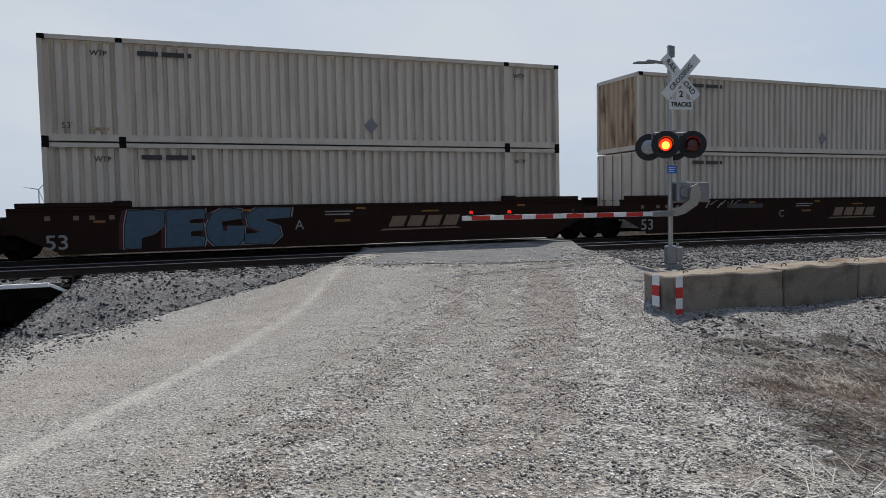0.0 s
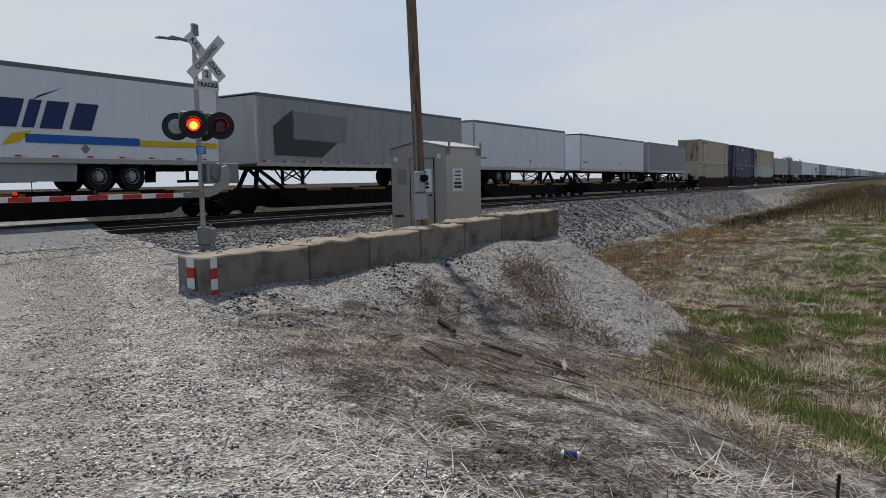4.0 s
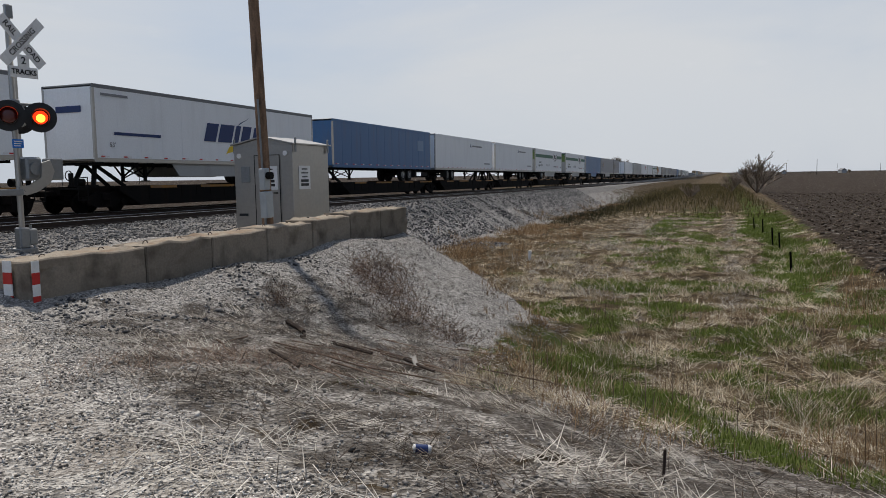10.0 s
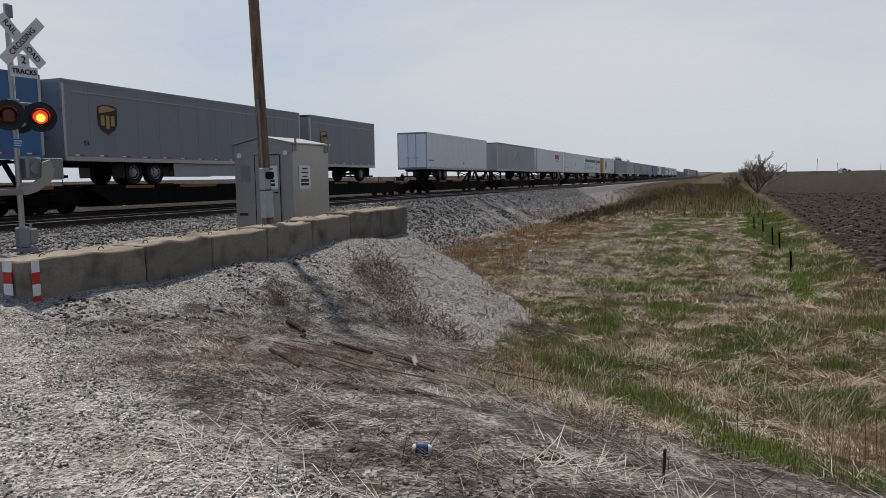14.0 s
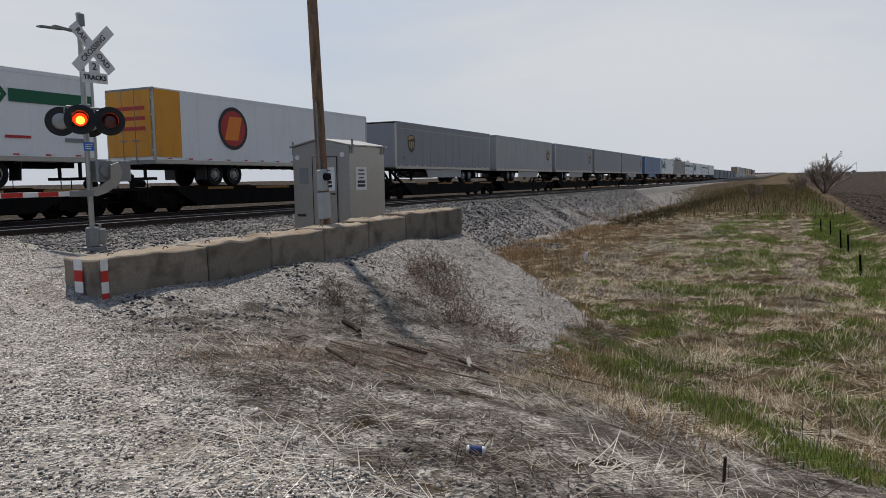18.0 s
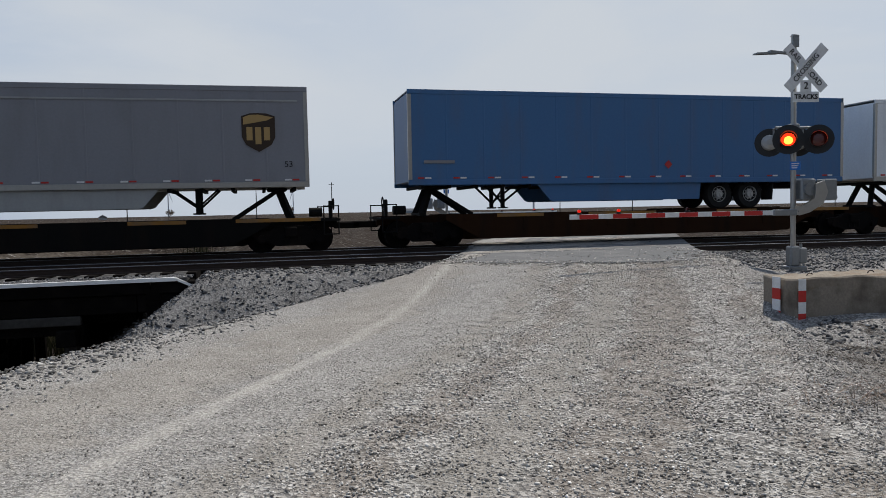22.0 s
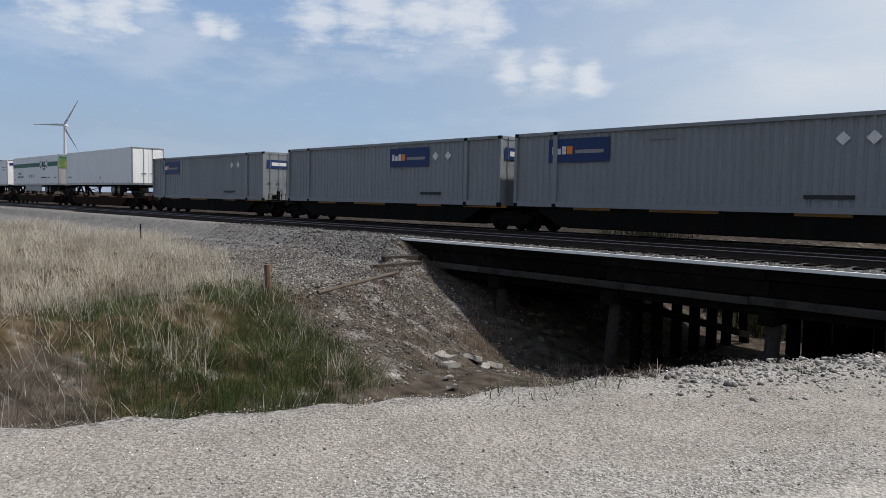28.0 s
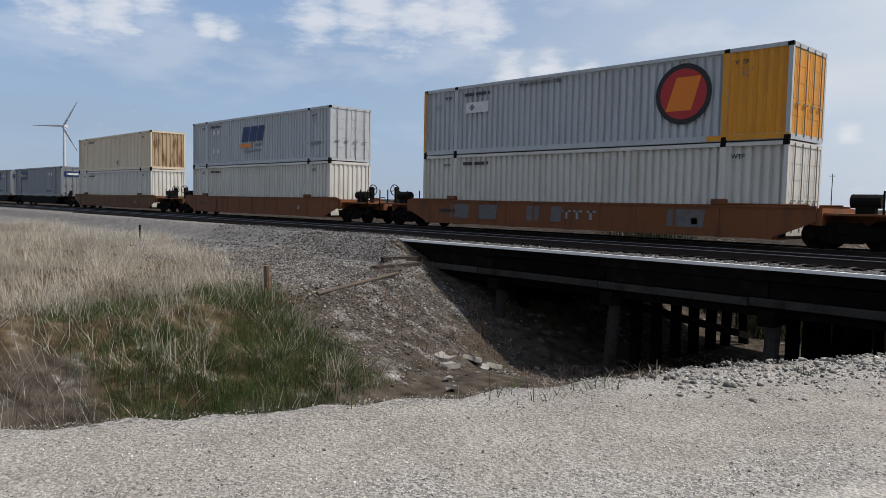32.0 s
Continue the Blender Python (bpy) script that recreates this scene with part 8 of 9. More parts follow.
M["clod"] = island_material("clod", [(0.0, (0.02, 0.015, 0.012)), (0.5, (0.06, 0.046, 0.036)), (0.9, (0.13, 0.105, 0.08)), (1.0, (0.24, 0.2, 0.155))])
def plough():
    x, y = spread(60000, 12, 130, -40, -3.4, lambda x, y: (y + 0.012 * x < -4.0) * np.clip(22 / np.maximum(x, 10), 0.1, 1) * np.clip(0.5 + 0.5 * np.sin(y * 8.2), 0.15, 1) * (np.abs(y) < 1.2 * x))
    ob = scatter_stones("soil_clods", x, y, np.minimum(NP.lognormal(-2.95, 0.5, len(x)), 0.16), M["clod"], "dark clods of ploughed soil in the field")
    tagged(ob, category="soil")
plough()

def grow():
    # left bank: tall dry grass, green near its foot
    def bank(x, y):
        return (beyond(x, y, ROAD) > 1.3) * (away(x, y, CREEK) > 1.2) * (np.abs(y - 21.9) > 8.6) * (x < -8.5) * sstep(0.6, -0.6, y - 9.4 - 0.3 * np.clip(-16.0 - x, 0, 14))
    foot = lambda x, y: np.clip(1.5 - away(x, y, CREEK) / 5.0, 0, 1)
    x, y, a = clumps(15000, -50, -8, -9, 13.6, lambda x, y: bank(x, y) * (1 - 0.85 * foot(x, y)) * (1 - 0.93 * np.exp(-((x + 12.2) / 2.2) ** 2 - ((y - 3.0) / 1.5) ** 2)) * np.clip(0.75 + 1.4 * patchy(x, y, 0.6, 12.0), 0.15, 1) * np.clip(1.25 - np.hypot(x, y) / 60, 0.3, 1), 13, 0.14, 0.7)
    blades("tall_dry_grass", x, y, NP.uniform(0.25, 0.85, len(x)), 0.009, M["straw_pale"], "tall pale dry grass on the bank", "dry grass", 0.75, 0.06, heading=a)
    x, y, a = clumps(30000, -24, -8, -9, 12.5, lambda x, y: bank(x, y) * np.clip(foot(x, y) * 1.3, 0, 1) * np.clip(0.95 + 1.4 * patchy(x, y, 0.5, 2.0), 0.2, 1) * sstep(3.4, 5.4, y), 16, 0.09)
    blades("green_grass", x, y, NP.uniform(0.1, 0.36, len(x)), 0.01, M["grass_green"], "green spring grass on the creek bank", "grass", 1.0, heading=a)
    x, y, a = clumps(6500, -24, -8, -9, 12.5, lambda x, y: bank(x, y) * np.clip(foot(x, y) * 1.2, 0, 1) * (0.3 + 0.7 * sstep(5.0, 2.5, y)) * np.clip(0.6 + 1.5 * patchy(x, y, 0.7, 31.0), 0.1, 1), 12, 0.08)
    blades("dry_grass", x, y, NP.uniform(0.15, 0.55, len(x)), 0.008, M["straw_grey"], "old dry stems among green grass", "dry grass", 0.75, 0.1, heading=a)
    x, y, a = clumps(2600, -14, -4.4, -3, 9, lambda x, y: np.exp(-((beyond(x, y, ROAD) - 1.7) / 0.6) ** 2) * (across(x, y) < -3) * (y < 5.5), 14, 0.09)
    blades("verge_stubble", x, y, NP.uniform(0.1, 0.4, len(x)), 0.007, M["straw_bank"], "brown dry grass stubble below the road's edge", "dry grass", 0.7, 0.1, heading=a)
    x, y, a = clumps(450, -20, -11.5, 11.5, 17.5, lambda x, y: (ground_z(x, y) < -0.7) * (patchy(x, y, 0.5, 41.0) > 0.0), 16, 0.12)
    blades("bank_weeds", x, y, NP.uniform(0.15, 0.5, len(x)), 0.007, M["bush_twig"], "brown dead weeds on the bank under the trestle", "weeds", 0.6, heading=a)
    x, y = spread(1600, -17, -9, 0.5, 6.5, lambda x, y: np.exp(-((x + 12.4) / 2.2) ** 2 - ((y - 3.2) / 1.5) ** 2) * bank(x, y))
    blades("dead_stems", x, y, NP.uniform(0.3, 0.95, len(x)), 0.008, M["reed"], "grey dead stems leaning over bare soil", "dry grass", 0.9)
    verge = [(-5.0, 3.0), (-4.0, 4.6), (-3.3, 6.1), (-2.9, 7.6)]
    x, y, a = clumps(420, -6.5, -2, 0, 10, lambda x, y: np.exp(-(away(x, y, verge) / 0.3) ** 2) * (patchy(x, y, 1.1, 5.0) > 0.05), 14, 0.06, 2.0)
    blades("verge_grass", x, y, NP.uniform(0.05, 0.2, len(x)), 0.009, M["grass_green"], "tufts of grass at the road's edge", "grass", 0.9, heading=a)
    x, y, a = clumps(420, -6.5, -2, 0, 10, lambda x, y: np.exp(-(away(x, y, verge) / 0.35) ** 2) * (patchy(x, y, 0.9, 8.0) > 0.0), 12, 0.08, 1.5)
    blades("verge_straw", x, y, NP.uniform(0.06, 0.24, len(x)), 0.007, M["straw_grey"], "dry stems at the road's edge", "dry grass", 0.9, 0.1, heading=a)
    # the wet meadow in the ditch beside the field
    def meadow(x, y):
        ragged = 0.5 * patchy(x, y, 1.1, 51.0)
        return (beyond(x, y, ROAD) > 4.6 + ragged) * ((beyond(x, y, YARD) > 5.6 + ragged) | (x - 20.1 - 0.72 * (y - 8.94) > 0.8)) * (y > -4.4) * (np.abs(y - 21.9) > 9.4) * (x > 5)
    far_thin = lambda x: np.clip(14.0 / np.maximum(x, 8.0), 0.12, 1.0)
    # fresh green first, then straw in mats and tussocks over it
    x, y = spread(900000, 6, 70, -4.2, 6, lambda x, y: meadow(x, y) * far_thin(x) * meadow_mix(x, y))
    blades("meadow_green", x, y, NP.uniform(0.05, 0.2, len(x)), 0.01 + 0.00035 * x, M["grass_wet"], "fresh green grass in the ditch meadow", "grass", 0.5)
    mat = lambda x, y: meadow(x, y) * far_thin(x) * (1 - 0.95 * meadow_mix(x, y)) * np.clip(0.7 + 1.6 * patchy(x, y, 0.9, 61.0), 0.12, 1)
    x, y, a = clumps(17000, 6, 75, -4.2, 12.5, mat, 15, 0.11, 0.6)
    blades("meadow_straw", x, y, NP.uniform(0.14, 0.4, len(x)), 0.007 + 0.00028 * x, M["straw"], "matted dry straw in the wet ditch meadow", "dry grass", 0.7, 0.55, heading=a)
    x, y, a = clumps(2600, 6, 40, -4.2, 6, lambda x, y: meadow(x, y) * far_thin(x) * (0.12 + 0.88 * (patchy(x, y, 0.45, 71.0) > 0.12)), 26, 0.07, 1.2)
    blades("straw_tussocks", x, y, NP.uniform(0.12, 0.4, len(x)), 0.006 + 0.0002 * x, M["straw"], "flopped tussocks of pale straw in the ditch meadow", "dry grass", 0.8, 0.12, heading=a)
    x, y, a = clumps(4200, 6, 60, -4.3, 6, lambda x, y: meadow(x, y) * far_thin(x) * (1 - 0.75 * meadow_mix(x, y)) * (0.1 + 0.9 * (patchy(x, y, 0.8, 77.0) > 0.08)), 13, 0.13, 0.5)
    blades("pale_straw_mats", x, y, NP.uniform(0.15, 0.45, len(x)), 0.007 + 0.0003 * x, M["straw_white"], "bleached straw lying over the green in the ditch", "dry grass", 0.5, 0.7, 0.0, heading=a)
    toe = [(6.8, 0.6), (9.6, 2.4), (12.6, 3.4), (15.4, 3.7), (17.6, 4.6), (19.6, 7.0), (22.5, 9.6), (30.0, 11.0), (45, 12.0)]
    x, y, a = clumps(5200, 6, 50, -4, 13, lambda x, y: np.exp(-(away(x, y, toe) / 0.55) ** 2) * far_thin(x) * 1.5, 18, 0.1, 1.0)
    blades("toe_grass", x, y, NP.uniform(0.1, 0.42, len(x)), 0.006 + 0.0002 * x, M["straw_red"], "russet dry grass along the foot of the slope", "dry grass", 0.55, 0.08, heading=a)
    x, y, a = clumps(2600, 13, 50, -4.3, 10, lambda x, y: meadow(x, y) * far_thin(x) * 1.5 * (np.exp(-((y + 3.4) / 0.6) ** 2) * (x < 26) + np.exp(-((y - 8.8) / 1.2) ** 2) * (x > 24)), 18, 0.12, 1.0)
    blades("russet_grass", x, y, NP.uniform(0.15, 0.5, len(x)), 0.006 + 0.0002 * x, M["straw_red"], "russet dry grass standing in the ditch", "dry grass", 0.45, heading=a)
    reedy = lambda x, y: np.exp(-((y - 5.2 + 0.02 * (x - 30)) / 2.0) ** 2) * (x > 21) + 0.8 * np.exp(-((y + 0.3) / 0.4) ** 2) * sstep(15, 19, x)
    x, y = spread(60000, 13, 62, -1.5, 10, lambda x, y: meadow(x, y) * reedy(x, y) * (patchy(x, y, 0.3, 4.0) > -0.12) * far_thin(x) * 1.6)
    blades("broken_reeds", x, y, NP.uniform(0.1, 0.38, len(x)), 0.02, M["reed"], "broken grey reed stubble in the ditch", "reeds", 0.8, 0.2)
    x, y = spread(110000, 36, 200, 6.0, 13.2, lambda x, y: np.exp(-((y - 11.3 + 0.012 * (x - 50)) / 1.6) ** 2) * sstep(48, 62, x) * np.clip(45 / x, 0.25, 1))
    blades("dark_rushes", x, y, NP.uniform(0.15, 0.6, len(x)), 0.022, M["rush_dark"], "dark green rushes along the embankment", "rushes", 0.8)
    x, y = spread(32000, 62, 330, -4, 14.5, lambda x, y: 0.8 * np.clip(x / 140, 0.25, 1) * ((y < 11) | (x > 95)))
    blades("far_brush", x, y, NP.uniform(0.25, 1.1, len(x)), 0.05, M["scrub"], "brown scrub in the ditch far along the line", "scrub", 0.7)
    # brown weeds standing in the near meadow
    x, y, a = clumps(900, 6.5, 20, -4.2, 1.0, lambda x, y: meadow(x, y) * np.clip(2.0 * (patchy(x, y, 0.35, 21.0) - 0.05), 0, 1), 14, 0.12, 1.5)
    blades("meadow_weeds", x, y, NP.uniform(0.15, 0.45, len(x)), 0.006, M["straw_red"], "russet weeds standing in the ditch meadow", "weeds", 0.6, heading=a)
    # dry weeds on the gravelly flank of the line, and dark brush added to dim the gaps under the trestle
    x, y, a = clumps(5200, 22, 95, 10.5, 15.2, lambda x, y: np.clip(0.35 + 1.6 * patchy(x, y, 0.3, 33.0), 0, 1) * sstep(15.0, 12.0, y) * far_thin(x) * 2.5, 12, 0.22, 1.2)
    blades("flank_weeds", x, y, NP.uniform(0.12, 0.45, len(x)), 0.006 + 0.0003 * x, M["straw_red"], "dry brown weeds on the gravelly flank of the line", "weeds", 0.6, heading=a)
    x, y, a = clumps(900, -19, -2, 27.5, 33, lambda x, y: 0.8, 14, 0.2, 1.2)
    blades("creek_brush", x, y, NP.uniform(0.6, 1.9, len(x)), 0.03, M["rush_dark"], "dark brush added beyond the trestle to dim the gaps between its piles", "brush", 0.4, heading=a)
    x, y = spread(420, 6.5, 20, -4.2, 3.0, lambda x, y: meadow(x, y))
    blades("tall_weed_stems", x, y, NP.uniform(0.4, 0.95, len(x)), 0.008, M["twig"], "tall bare weed stems in the ditch meadow", "weeds", 0.25)
    # dead stems and litter on the slope below the road
    def litter(x, y):
        dr = beyond(x, y, ROAD)
        return (dr > 0.25) * (dr < 6.5) * (across(x, y) > 0) * (beyond(x, y, YARD) > 1.2) * (y < 7.8) * (np.hypot(x, y) > 1.8) * (patchy(x, y, 0.6, 3.0) > -0.28) * np.clip(dr / 1.0, 0, 1)
    x, y, a = clumps(10000, 1.5, 16, -4, 8, lambda x, y: litter(x, y) * np.clip(0.45 + 2.2 * patchy(x, y, 1.3, 81.0), 0.03, 1), 11, 0.1, 0.7)
    blades("straw_litter", x, y, NP.lognormal(-1.85, 0.4, len(x)), 0.0058, M["litter"], "flattened dead stems on the stony slope", "dry grass", 0.5, 0.8, 0.0, 0.2, heading=a)
    x, y, a = clumps(2100, 1.5, 16, -4, 8, lambda x, y: litter(x, y) * (patchy(x, y, 0.9, 91.0) > 0.02), 14, 0.1, 0.5)
    blades("pale_litter", x, y, NP.lognormal(-1.75, 0.4, len(x)), 0.0065, M["pale_stem"], "pale flattened straw in tufts on the stony slope", "dry grass", 0.6, 0.6, 0.0, 0.25, heading=a)
    x, y = spread(1500, 1.5, 14, -3, 7, litter)
    blades("dark_twigs", x, y, NP.uniform(0.2, 0.6, len(x)), 0.009, M["twig_dark"], "thin dark twigs strewn on the slope", "twigs", 0.4, 0.7, 0.0, 0.15)
    x, y = spread(900, 5, 8, 2.2, 4.2, lambda x, y: np.exp(-(((x - 6.4) / 0.35) ** 2 + ((y - 3.2) / 0.3) ** 2)) + np.exp(-(((x - 7.2) / 0.25) ** 2 + ((y - 3.0) / 0.2) ** 2)))
    blades("green_sprouts", x, y, NP.uniform(0.04, 0.11, len(x)), 0.009, M["grass_green"], "small green weed sprouts among the litter", "weeds", 0.8)
    # matted russet weeds
    x, y = spread(26000, 4, 13, 2.5, 7, lambda x, y: (np.exp(-(((x - 6.2) / 1.3) ** 2 + ((y - 5.1) / 0.5) ** 2)) + np.exp(-(((x - 8.3) / 1.6) ** 2 + ((y - 4.6) / 0.45) ** 2)) + 0.7 * np.exp(-(((x - 10.5) / 1.6) ** 2 + ((y - 3.6) / 0.5) ** 2))) * 0.8)
    blades("matted_weeds", x, y, NP.uniform(0.08, 0.3, len(x)), 0.005, M["bush_twig"], "matted brown weeds on the stony slope", "weeds", 0.9, 0.35)
    x, y = spread(9000, 1.5, 16, -4, 8, lambda x, y: litter(x, y) * (patchy(x, y, 0.8, 9.0) > 0.05))
    blades("dead_weeds", x, y, NP.uniform(0.06, 0.2, len(x)), 0.005, M["bush_twig"], "brown dead weeds on the stony slope", "weeds", 1.2)
    # pale broken straw by the road's shoulder
    x, y = spread(2200, 2.2, 5, 0.6, 4.6, lambda x, y: np.exp(-(((x - 3.35) / 0.6) ** 2 + ((y - 2.85) / 0.45) ** 2)))
    blades("pale_straw", x, y, NP.uniform(0.15, 0.5, len(x)), 0.008, M["pale_stem"], "heap of pale broken straw beside the road", "dry grass", 0.4, 1.0, 0.0, 0.1)
    # twiggy bushes on the gravel slope
    for (bx, by, r, n) in ((14.9, 7.2, 1.0, 800), (13.6, 6.5, 1.0, 1000), (12.5, 5.5, 0.8, 700), (14.1, 7.3, 0.4, 260), (10.68, 7.1, 0.3, 160), (12.3, 4.6, 0.7, 420)):
        p = np.stack([NP.normal(bx, r * 0.42, n), NP.normal(by, r * 0.34, n)], 1)
        rise = np.abs(NP.normal(0, 0.16, n))
        p = np.concatenate([p, (full_ground(p[:, 0], p[:, 1]) + rise - 0.02)[:, None]], 1)
        d = NP.normal(0, 1, (n, 3)) + np.array([0, 0, 0.5])
        d /= np.linalg.norm(d, axis=1, keepdims=True)
        d *= NP.uniform(0.08, 0.32, n)[:, None]
        side = np.cross(d, NP.normal(0, 1, (n, 3)))
        side *= 0.004 / np.linalg.norm(side, axis=1, keepdims=True)
        v = np.stack([p - side, p + side, p + d + side * 0.4, p + d - side * 0.4], 1)
        tagged(new("bare_bush", raw_mesh("bare_bush", v.reshape(-1, 3), np.arange(4 * n).reshape(-1, 4), M["bush_twig"])), "bare brown twiggy bush on the gravel slope", "bush", kind="stuff")
    # branches that have slid down the slope
    for k in range(26):
        x0, y0 = 6.5 + 5.5 * NP.rand(), 3.0 + 3.2 * NP.rand()
        L = NP.uniform(0.5, 1.8)
        a = NP.normal(-2.0, 0.35)
        bm = bmesh.new()
        p = None
        for i in range(5):
            x1, y1 = x0 + L * i / 4 * math.cos(a), y0 + L * i / 4 * math.sin(a) + 0.03 * NP.randn()
            q = Vector((x1, y1, gz(x1, y1) + 0.05))
            if p is not None:
                cyl(bm, p, q, 0.014 * (1 - 0.15 * i), n=5)
            p = q
        tagged(part("fallen_branch", bm, M["twig"]), "dead branch lying on the stony slope", "branch", "branches on the slope")
grow()
def fallen_logs():
    for pts, r in ((((10.1, 6.6), (9.85, 6.2), (9.6, 6.0)), 0.045), (((9.15, 5.25), (8.98, 4.85), (8.82, 4.45)), 0.028), (((9.6, 6.0), (9.4, 5.85), (9.2, 5.8)), 0.022), (((8.9, 4.0), (8.6, 3.7), (8.2, 3.3)), 0.02), (((7.4, 5.1), (6.9, 4.5), (6.6, 4.2)), 0.022)):
        bm = bmesh.new()
        for (ax, ay), (bx, by) in zip(pts, pts[1:]):
            cyl(bm, (ax, ay, gz(ax, ay) + 0.05 + r), (bx, by, gz(bx, by) + 0.05 + r), r, r * 0.85, n=7)
        tagged(part("dead_log", bm, M["twig_dark"]), "dark rotting log lying across the stony slope", "log", "logs on the slope")
fallen_logs()

# ---- bare trees and the skyline ----
def bare_tree(x, y, h, spreadv, label, z=-2.0, seed=0, leaf=0, group="bare trees", stems=5):
    rnd = random.Random(seed)
    top = tagged(new("bare_tree"), label, "tree", group)
    top.matrix_basis = pose(x, y, z)
    segs = []
    def limb(p, d, L, r, depth):
        q = p + d * L
        segs.append((p, q, r, r * 0.7))
        if depth == 0:
            return
        for _ in range(3 if depth > 1 else 4):
            nd = (d + Vector((rnd.uniform(-1, 1), rnd.uniform(-1, 1), rnd.uniform(-0.25, 0.7))) * spreadv).normalized()
            limb(p + d * L * rnd.uniform(0.55, 1.0), nd, L * rnd.uniform(0.55, 0.8), r * 0.6, depth - 1)
    bm = bmesh.new()
    cyl(bm, (0, 0, -0.3), (0, 0, h * 0.2), h * 0.022, h * 0.017, n=8)
    part("trunk", bm, M["twig"], top)
    for k in range(stems):
        if stems > 5:        # a shrub: many stems from the ground
            limb(Vector((0, 0, 0)), Vector((rnd.uniform(-1.1, 1.1), rnd.uniform(-1.1, 1.1), 1)).normalized(), h * rnd.uniform(0.18, 0.36), h * 0.008, 3)
        else:
            limb(Vector((0, 0, h * (0.04 + 0.03 * k))), Vector((rnd.uniform(-0.6, 0.6), rnd.uniform(-0.6, 0.6), 1)).normalized(), h * 0.3, h * 0.012, 4)
    bm = bmesh.new()
    for p, q, r0, r1 in segs:
        cyl(bm, p, q, max(r0, 0.028 * h / 6), max(r1, 0.02 * h / 6), n=3, caps=False)
    part("crown", bm, M["twig_pale"], top)
    if leaf:
        tips = np.array([q for p, q, r0, r1 in segs[len(segs) // 6:]])
        tips = np.repeat(tips, leaf, 0) + np.array([(rnd.gauss(0, 1), rnd.gauss(0, 1), rnd.gauss(0, 1)) for _ in range(len(tips) * leaf)]) * h * 0.018
        size = h * 0.014 * np.array([rnd.uniform(0.5, 1.3) for _ in tips])
        tri = np.array([[(rnd.uniform(-1, 1), rnd.uniform(-1, 1), rnd.uniform(-1, 1)) for _ in range(3)] for _ in tips])
        v = tips[:, None] + tri * size[:, None, None]
        f = np.arange(len(tips) * 3).reshape(-1, 3)
        ob = new("foliage", raw_mesh("foliage", v.reshape(-1, 3), f, M["bud"]))
        ob.parent = top
        tagged(ob, "haze of opening buds", kind="stuff")
    return top
bare_tree(136, -5.0, 9.0, 0.6, "multi-stemmed tree coming into bud beside the ploughed field", -2.2, 1, 3, stems=20)
bare_tree(150, -1.0, 5.0, 0.8, "scrub tree coming into bud beside the ditch", -2.2, 2, 2, stems=16)
bare_tree(118, 5.0, 3.6, 0.6, "leafless scrub tree in the ditch", -2.4, 3, 1, stems=16)
for k, (x, y, h) in enumerate(((760, 112, 26), (800, 118, 24), (860, 114, 27), (920, 122, 25), (990, 118, 22), (1060, 125, 20))):
    bare_tree(x, y, h, 0.9, "large tree just coming into leaf, far beyond the line", -3, 10 + k, 7, group="far trees")
for k, (x, y, h) in enumerate(((-224, 400, 14), (-215, 406, 10), (-260, 420, 11), (-60, 520, 9), (20, 540, 10), (-420, 500, 11), (-560, 560, 12))):
    bare_tree(x, y, h, 0.9, "tree far across the fields", -1.5, 30 + k, 1, group="far trees")

for k in range(9):
    bare_tree(880 + 41 * (k % 4), -40 - 46 * k, 4 + 2 * (k % 3), 0.8, "tree far beyond the ploughed field", -4.0, 60 + k, 1, group="far trees")

def far_woods():
    """Low lines of trees and hedges on the skyline, many small leaf masses each."""
    rnd = np.random.RandomState(5)
    vs = []
    for az in np.linspace(-112, 84, 46):
        d, half, h = rnd.uniform(1300, 2100), rnd.uniform(12, 75), rnd.uniform(3.0, 7.5)
        a = radians(az + rnd.uniform(-2, 2))
        c, along = np.array([-math.sin(a) * d, math.cos(a) * d]), np.array([math.cos(a), math.sin(a)])
        n = int(half * 7)
        u = rnd.uniform(-1, 1, n)
        tall = h * (0.45 + 0.55 * np.abs(np.sin(u * half / 9.0 + az))) * rnd.uniform(0.05, 1.0, n) ** 0.7
        p = np.stack([c[0] + along[0] * u * half, c[1] + along[1] * u * half, -5.0 + tall], 1)
        vs.append(p[:, None] + rnd.uniform(-1, 1, (n, 3, 3)) * np.array([1.5, 1.5, 0.9]))
    v = np.concatenate(vs).reshape(-1, 3)
    tagged(new("far_woods", raw_mesh("far_woods", v, np.arange(len(v)).reshape(-1, 3), M["far_leaf"])), "hedges and low woods far off on the skyline", "woods", kind="stuff")
# leaf colour lightened: some of the distance haze is put into it
M["far_leaf"] = island_material("far_leaf", [(0.0, (0.1, 0.105, 0.095)), (1.0, (0.2, 0.2, 0.18))])
far_woods()

def far_pole(x, y, h):
    top = tagged(new("power_pole"), "thin power pole far across the fields", "power pole", "far power poles")
    top.matrix_basis = pose(x, y, -1.5)
    cached(("far_pole", h), "pole", lambda bm: cyl(bm, (0, 0, 0), (0, 0, h), 0.22, 0.16, n=6), M["timber_pale"], top)
    cached(("far_arm", h), "cross_arm", lambda bm: box(bm, -1.3, 1.3, -0.08, 0.08, h - 1.0, h - 0.8), M["timber_pale"], top)
for k in range(16):
    far_pole(-330 + 46 * k + 7 * math.sin(k * 2.1), 330 + 14 * math.sin(k), 13 + 2 * (k % 3))
for k in range(10):
    far_pole(300 + 95 * k, -60 - 60 * (k % 3), 11)
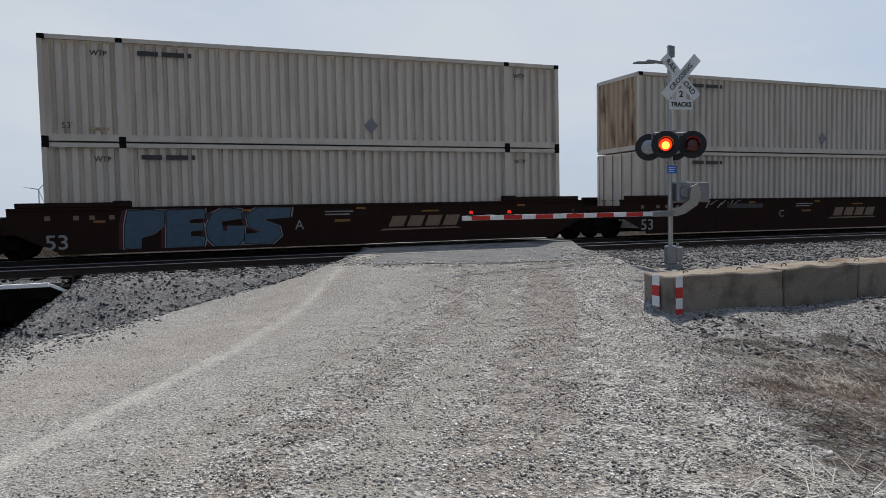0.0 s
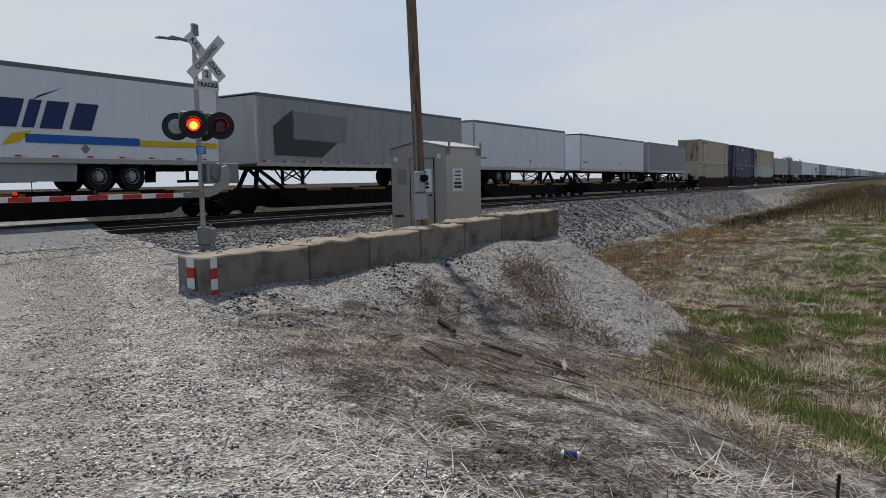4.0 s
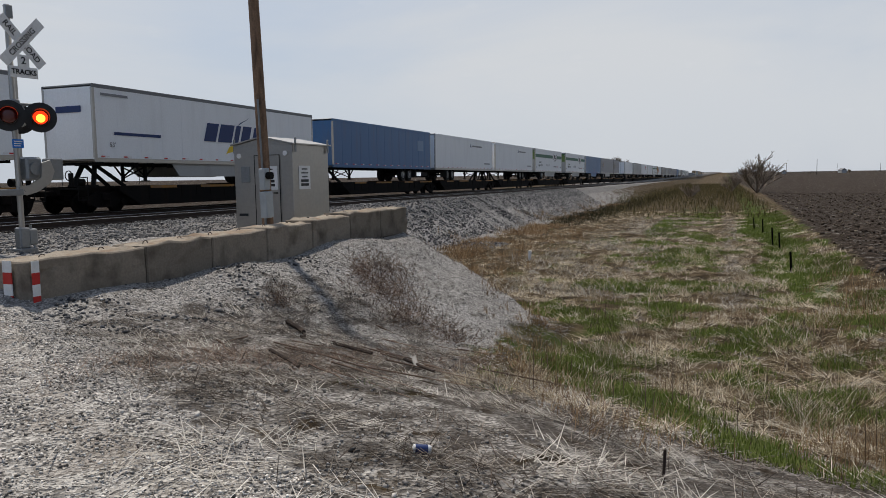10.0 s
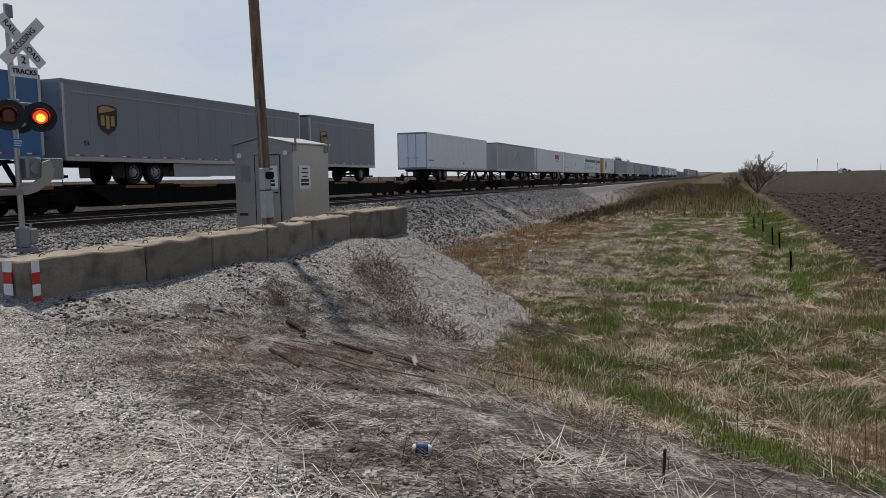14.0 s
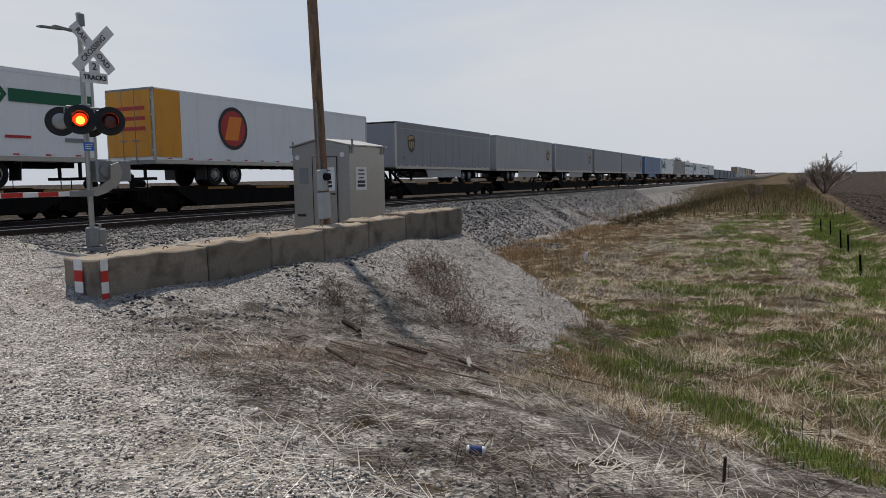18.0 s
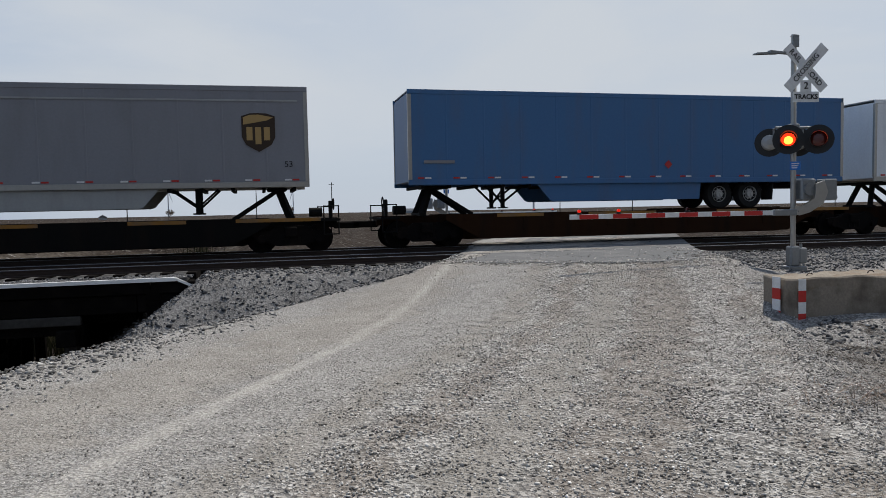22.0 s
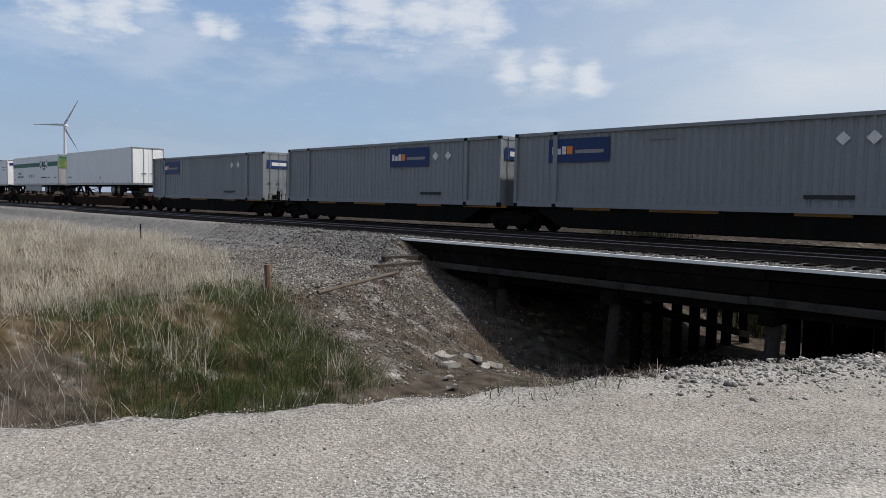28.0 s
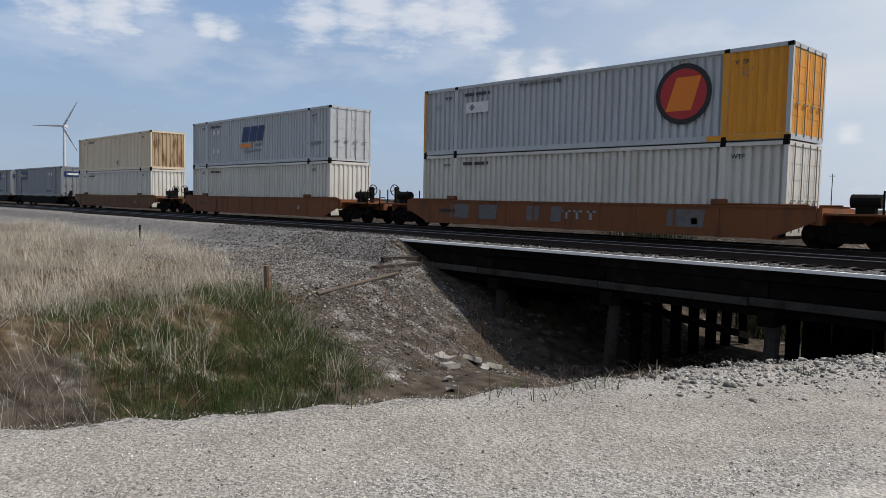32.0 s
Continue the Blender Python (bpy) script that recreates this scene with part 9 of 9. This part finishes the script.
def farmhouse(x, y, w, h, turn, label):
    top = tagged(new("farm_building"), label, "building", "far farm buildings")
    top.matrix_basis = pose(x, y, -2.0, 0, 0, turn)
    bm = bmesh.new()
    box(bm, -w / 2, w / 2, -w / 3, w / 3, 0, h)
    part("wall", bm, M["trailer_silver"], top)
    bm = bmesh.new()
    plate(bm, [(-w / 3 - 0.4, h), (w / 3 + 0.4, h), (0, h * 1.6)], w + 0.8, 'x', -w / 2 - 0.4)
    part("roof", bm, M["trailer_dark"], top)
    for k in (-0.3, 0.0, 0.3):
        bm = bmesh.new()
        box(bm, k * w - 0.6, k * w + 0.6, -w / 3 - 0.06, -w / 3 + 0.02, h * 0.35, h * 0.75)
        part("window", bm, M["frame_dark"], top)
for k, (x, y, w, h) in enumerate(((900, -60, 16, 6), (1000, -130, 22, 7), (1050, -210, 14, 6), (980, -300, 20, 6), (1100, -20, 20, 8), (-120, 620, 22, 7), (-250, 700, 16, 6), (160, 800, 26, 8))):
    farmhouse(x, y, w * 0.4, h * 0.5, 20 * k, "pale grey farm building with a dark roof on the skyline")

# ---- what moves ----
SPEED = 31.3
def motions():
    for ob, s in MOVERS:
        z0 = ob.location.z
        rows = []
        for t in [0.0] + [2.0 * i for i in range(1, 16)] + [32.0]:
            x = s - SPEED * t
            mid = x + 8.0 if ob.name.split(".")[0] != "rail_truck" else x
            g = float(grade(mid))
            slope = float(grade(mid + 1.0) - grade(mid - 1.0)) / 2.0
            rows.append((t, pose(x, FAR_Y, RAIL_Z + z0 + g - slope * (mid - x), 0, -math.degrees(math.atan(slope)), 0)))
        walk(ob, rows)
    # the lights flash in turn: each added shutter turns edge on while its light is lit
    for k, (sh, phase) in enumerate(SHUTTERS):
        swing = 88.0
        at = sh.matrix_basis.translation.copy()
        def turned(lit):
            return pose(*at, 0, 0, swing if lit else 0.0)
        lit = phase == 0
        rows = [(0.0, turned(lit))]
        for n in range(1, 68):
            t = (n * 0.5 - 0.215) / 1.05
            if t > 31.9:
                break
            if t < 0.05:
                continue
            rows.append((t - 0.02, turned(lit)))
            lit = not lit
            rows.append((t + 0.02, turned(lit)))
        rows.append((32.0, turned(lit)))
        walk(sh, rows)
motions()
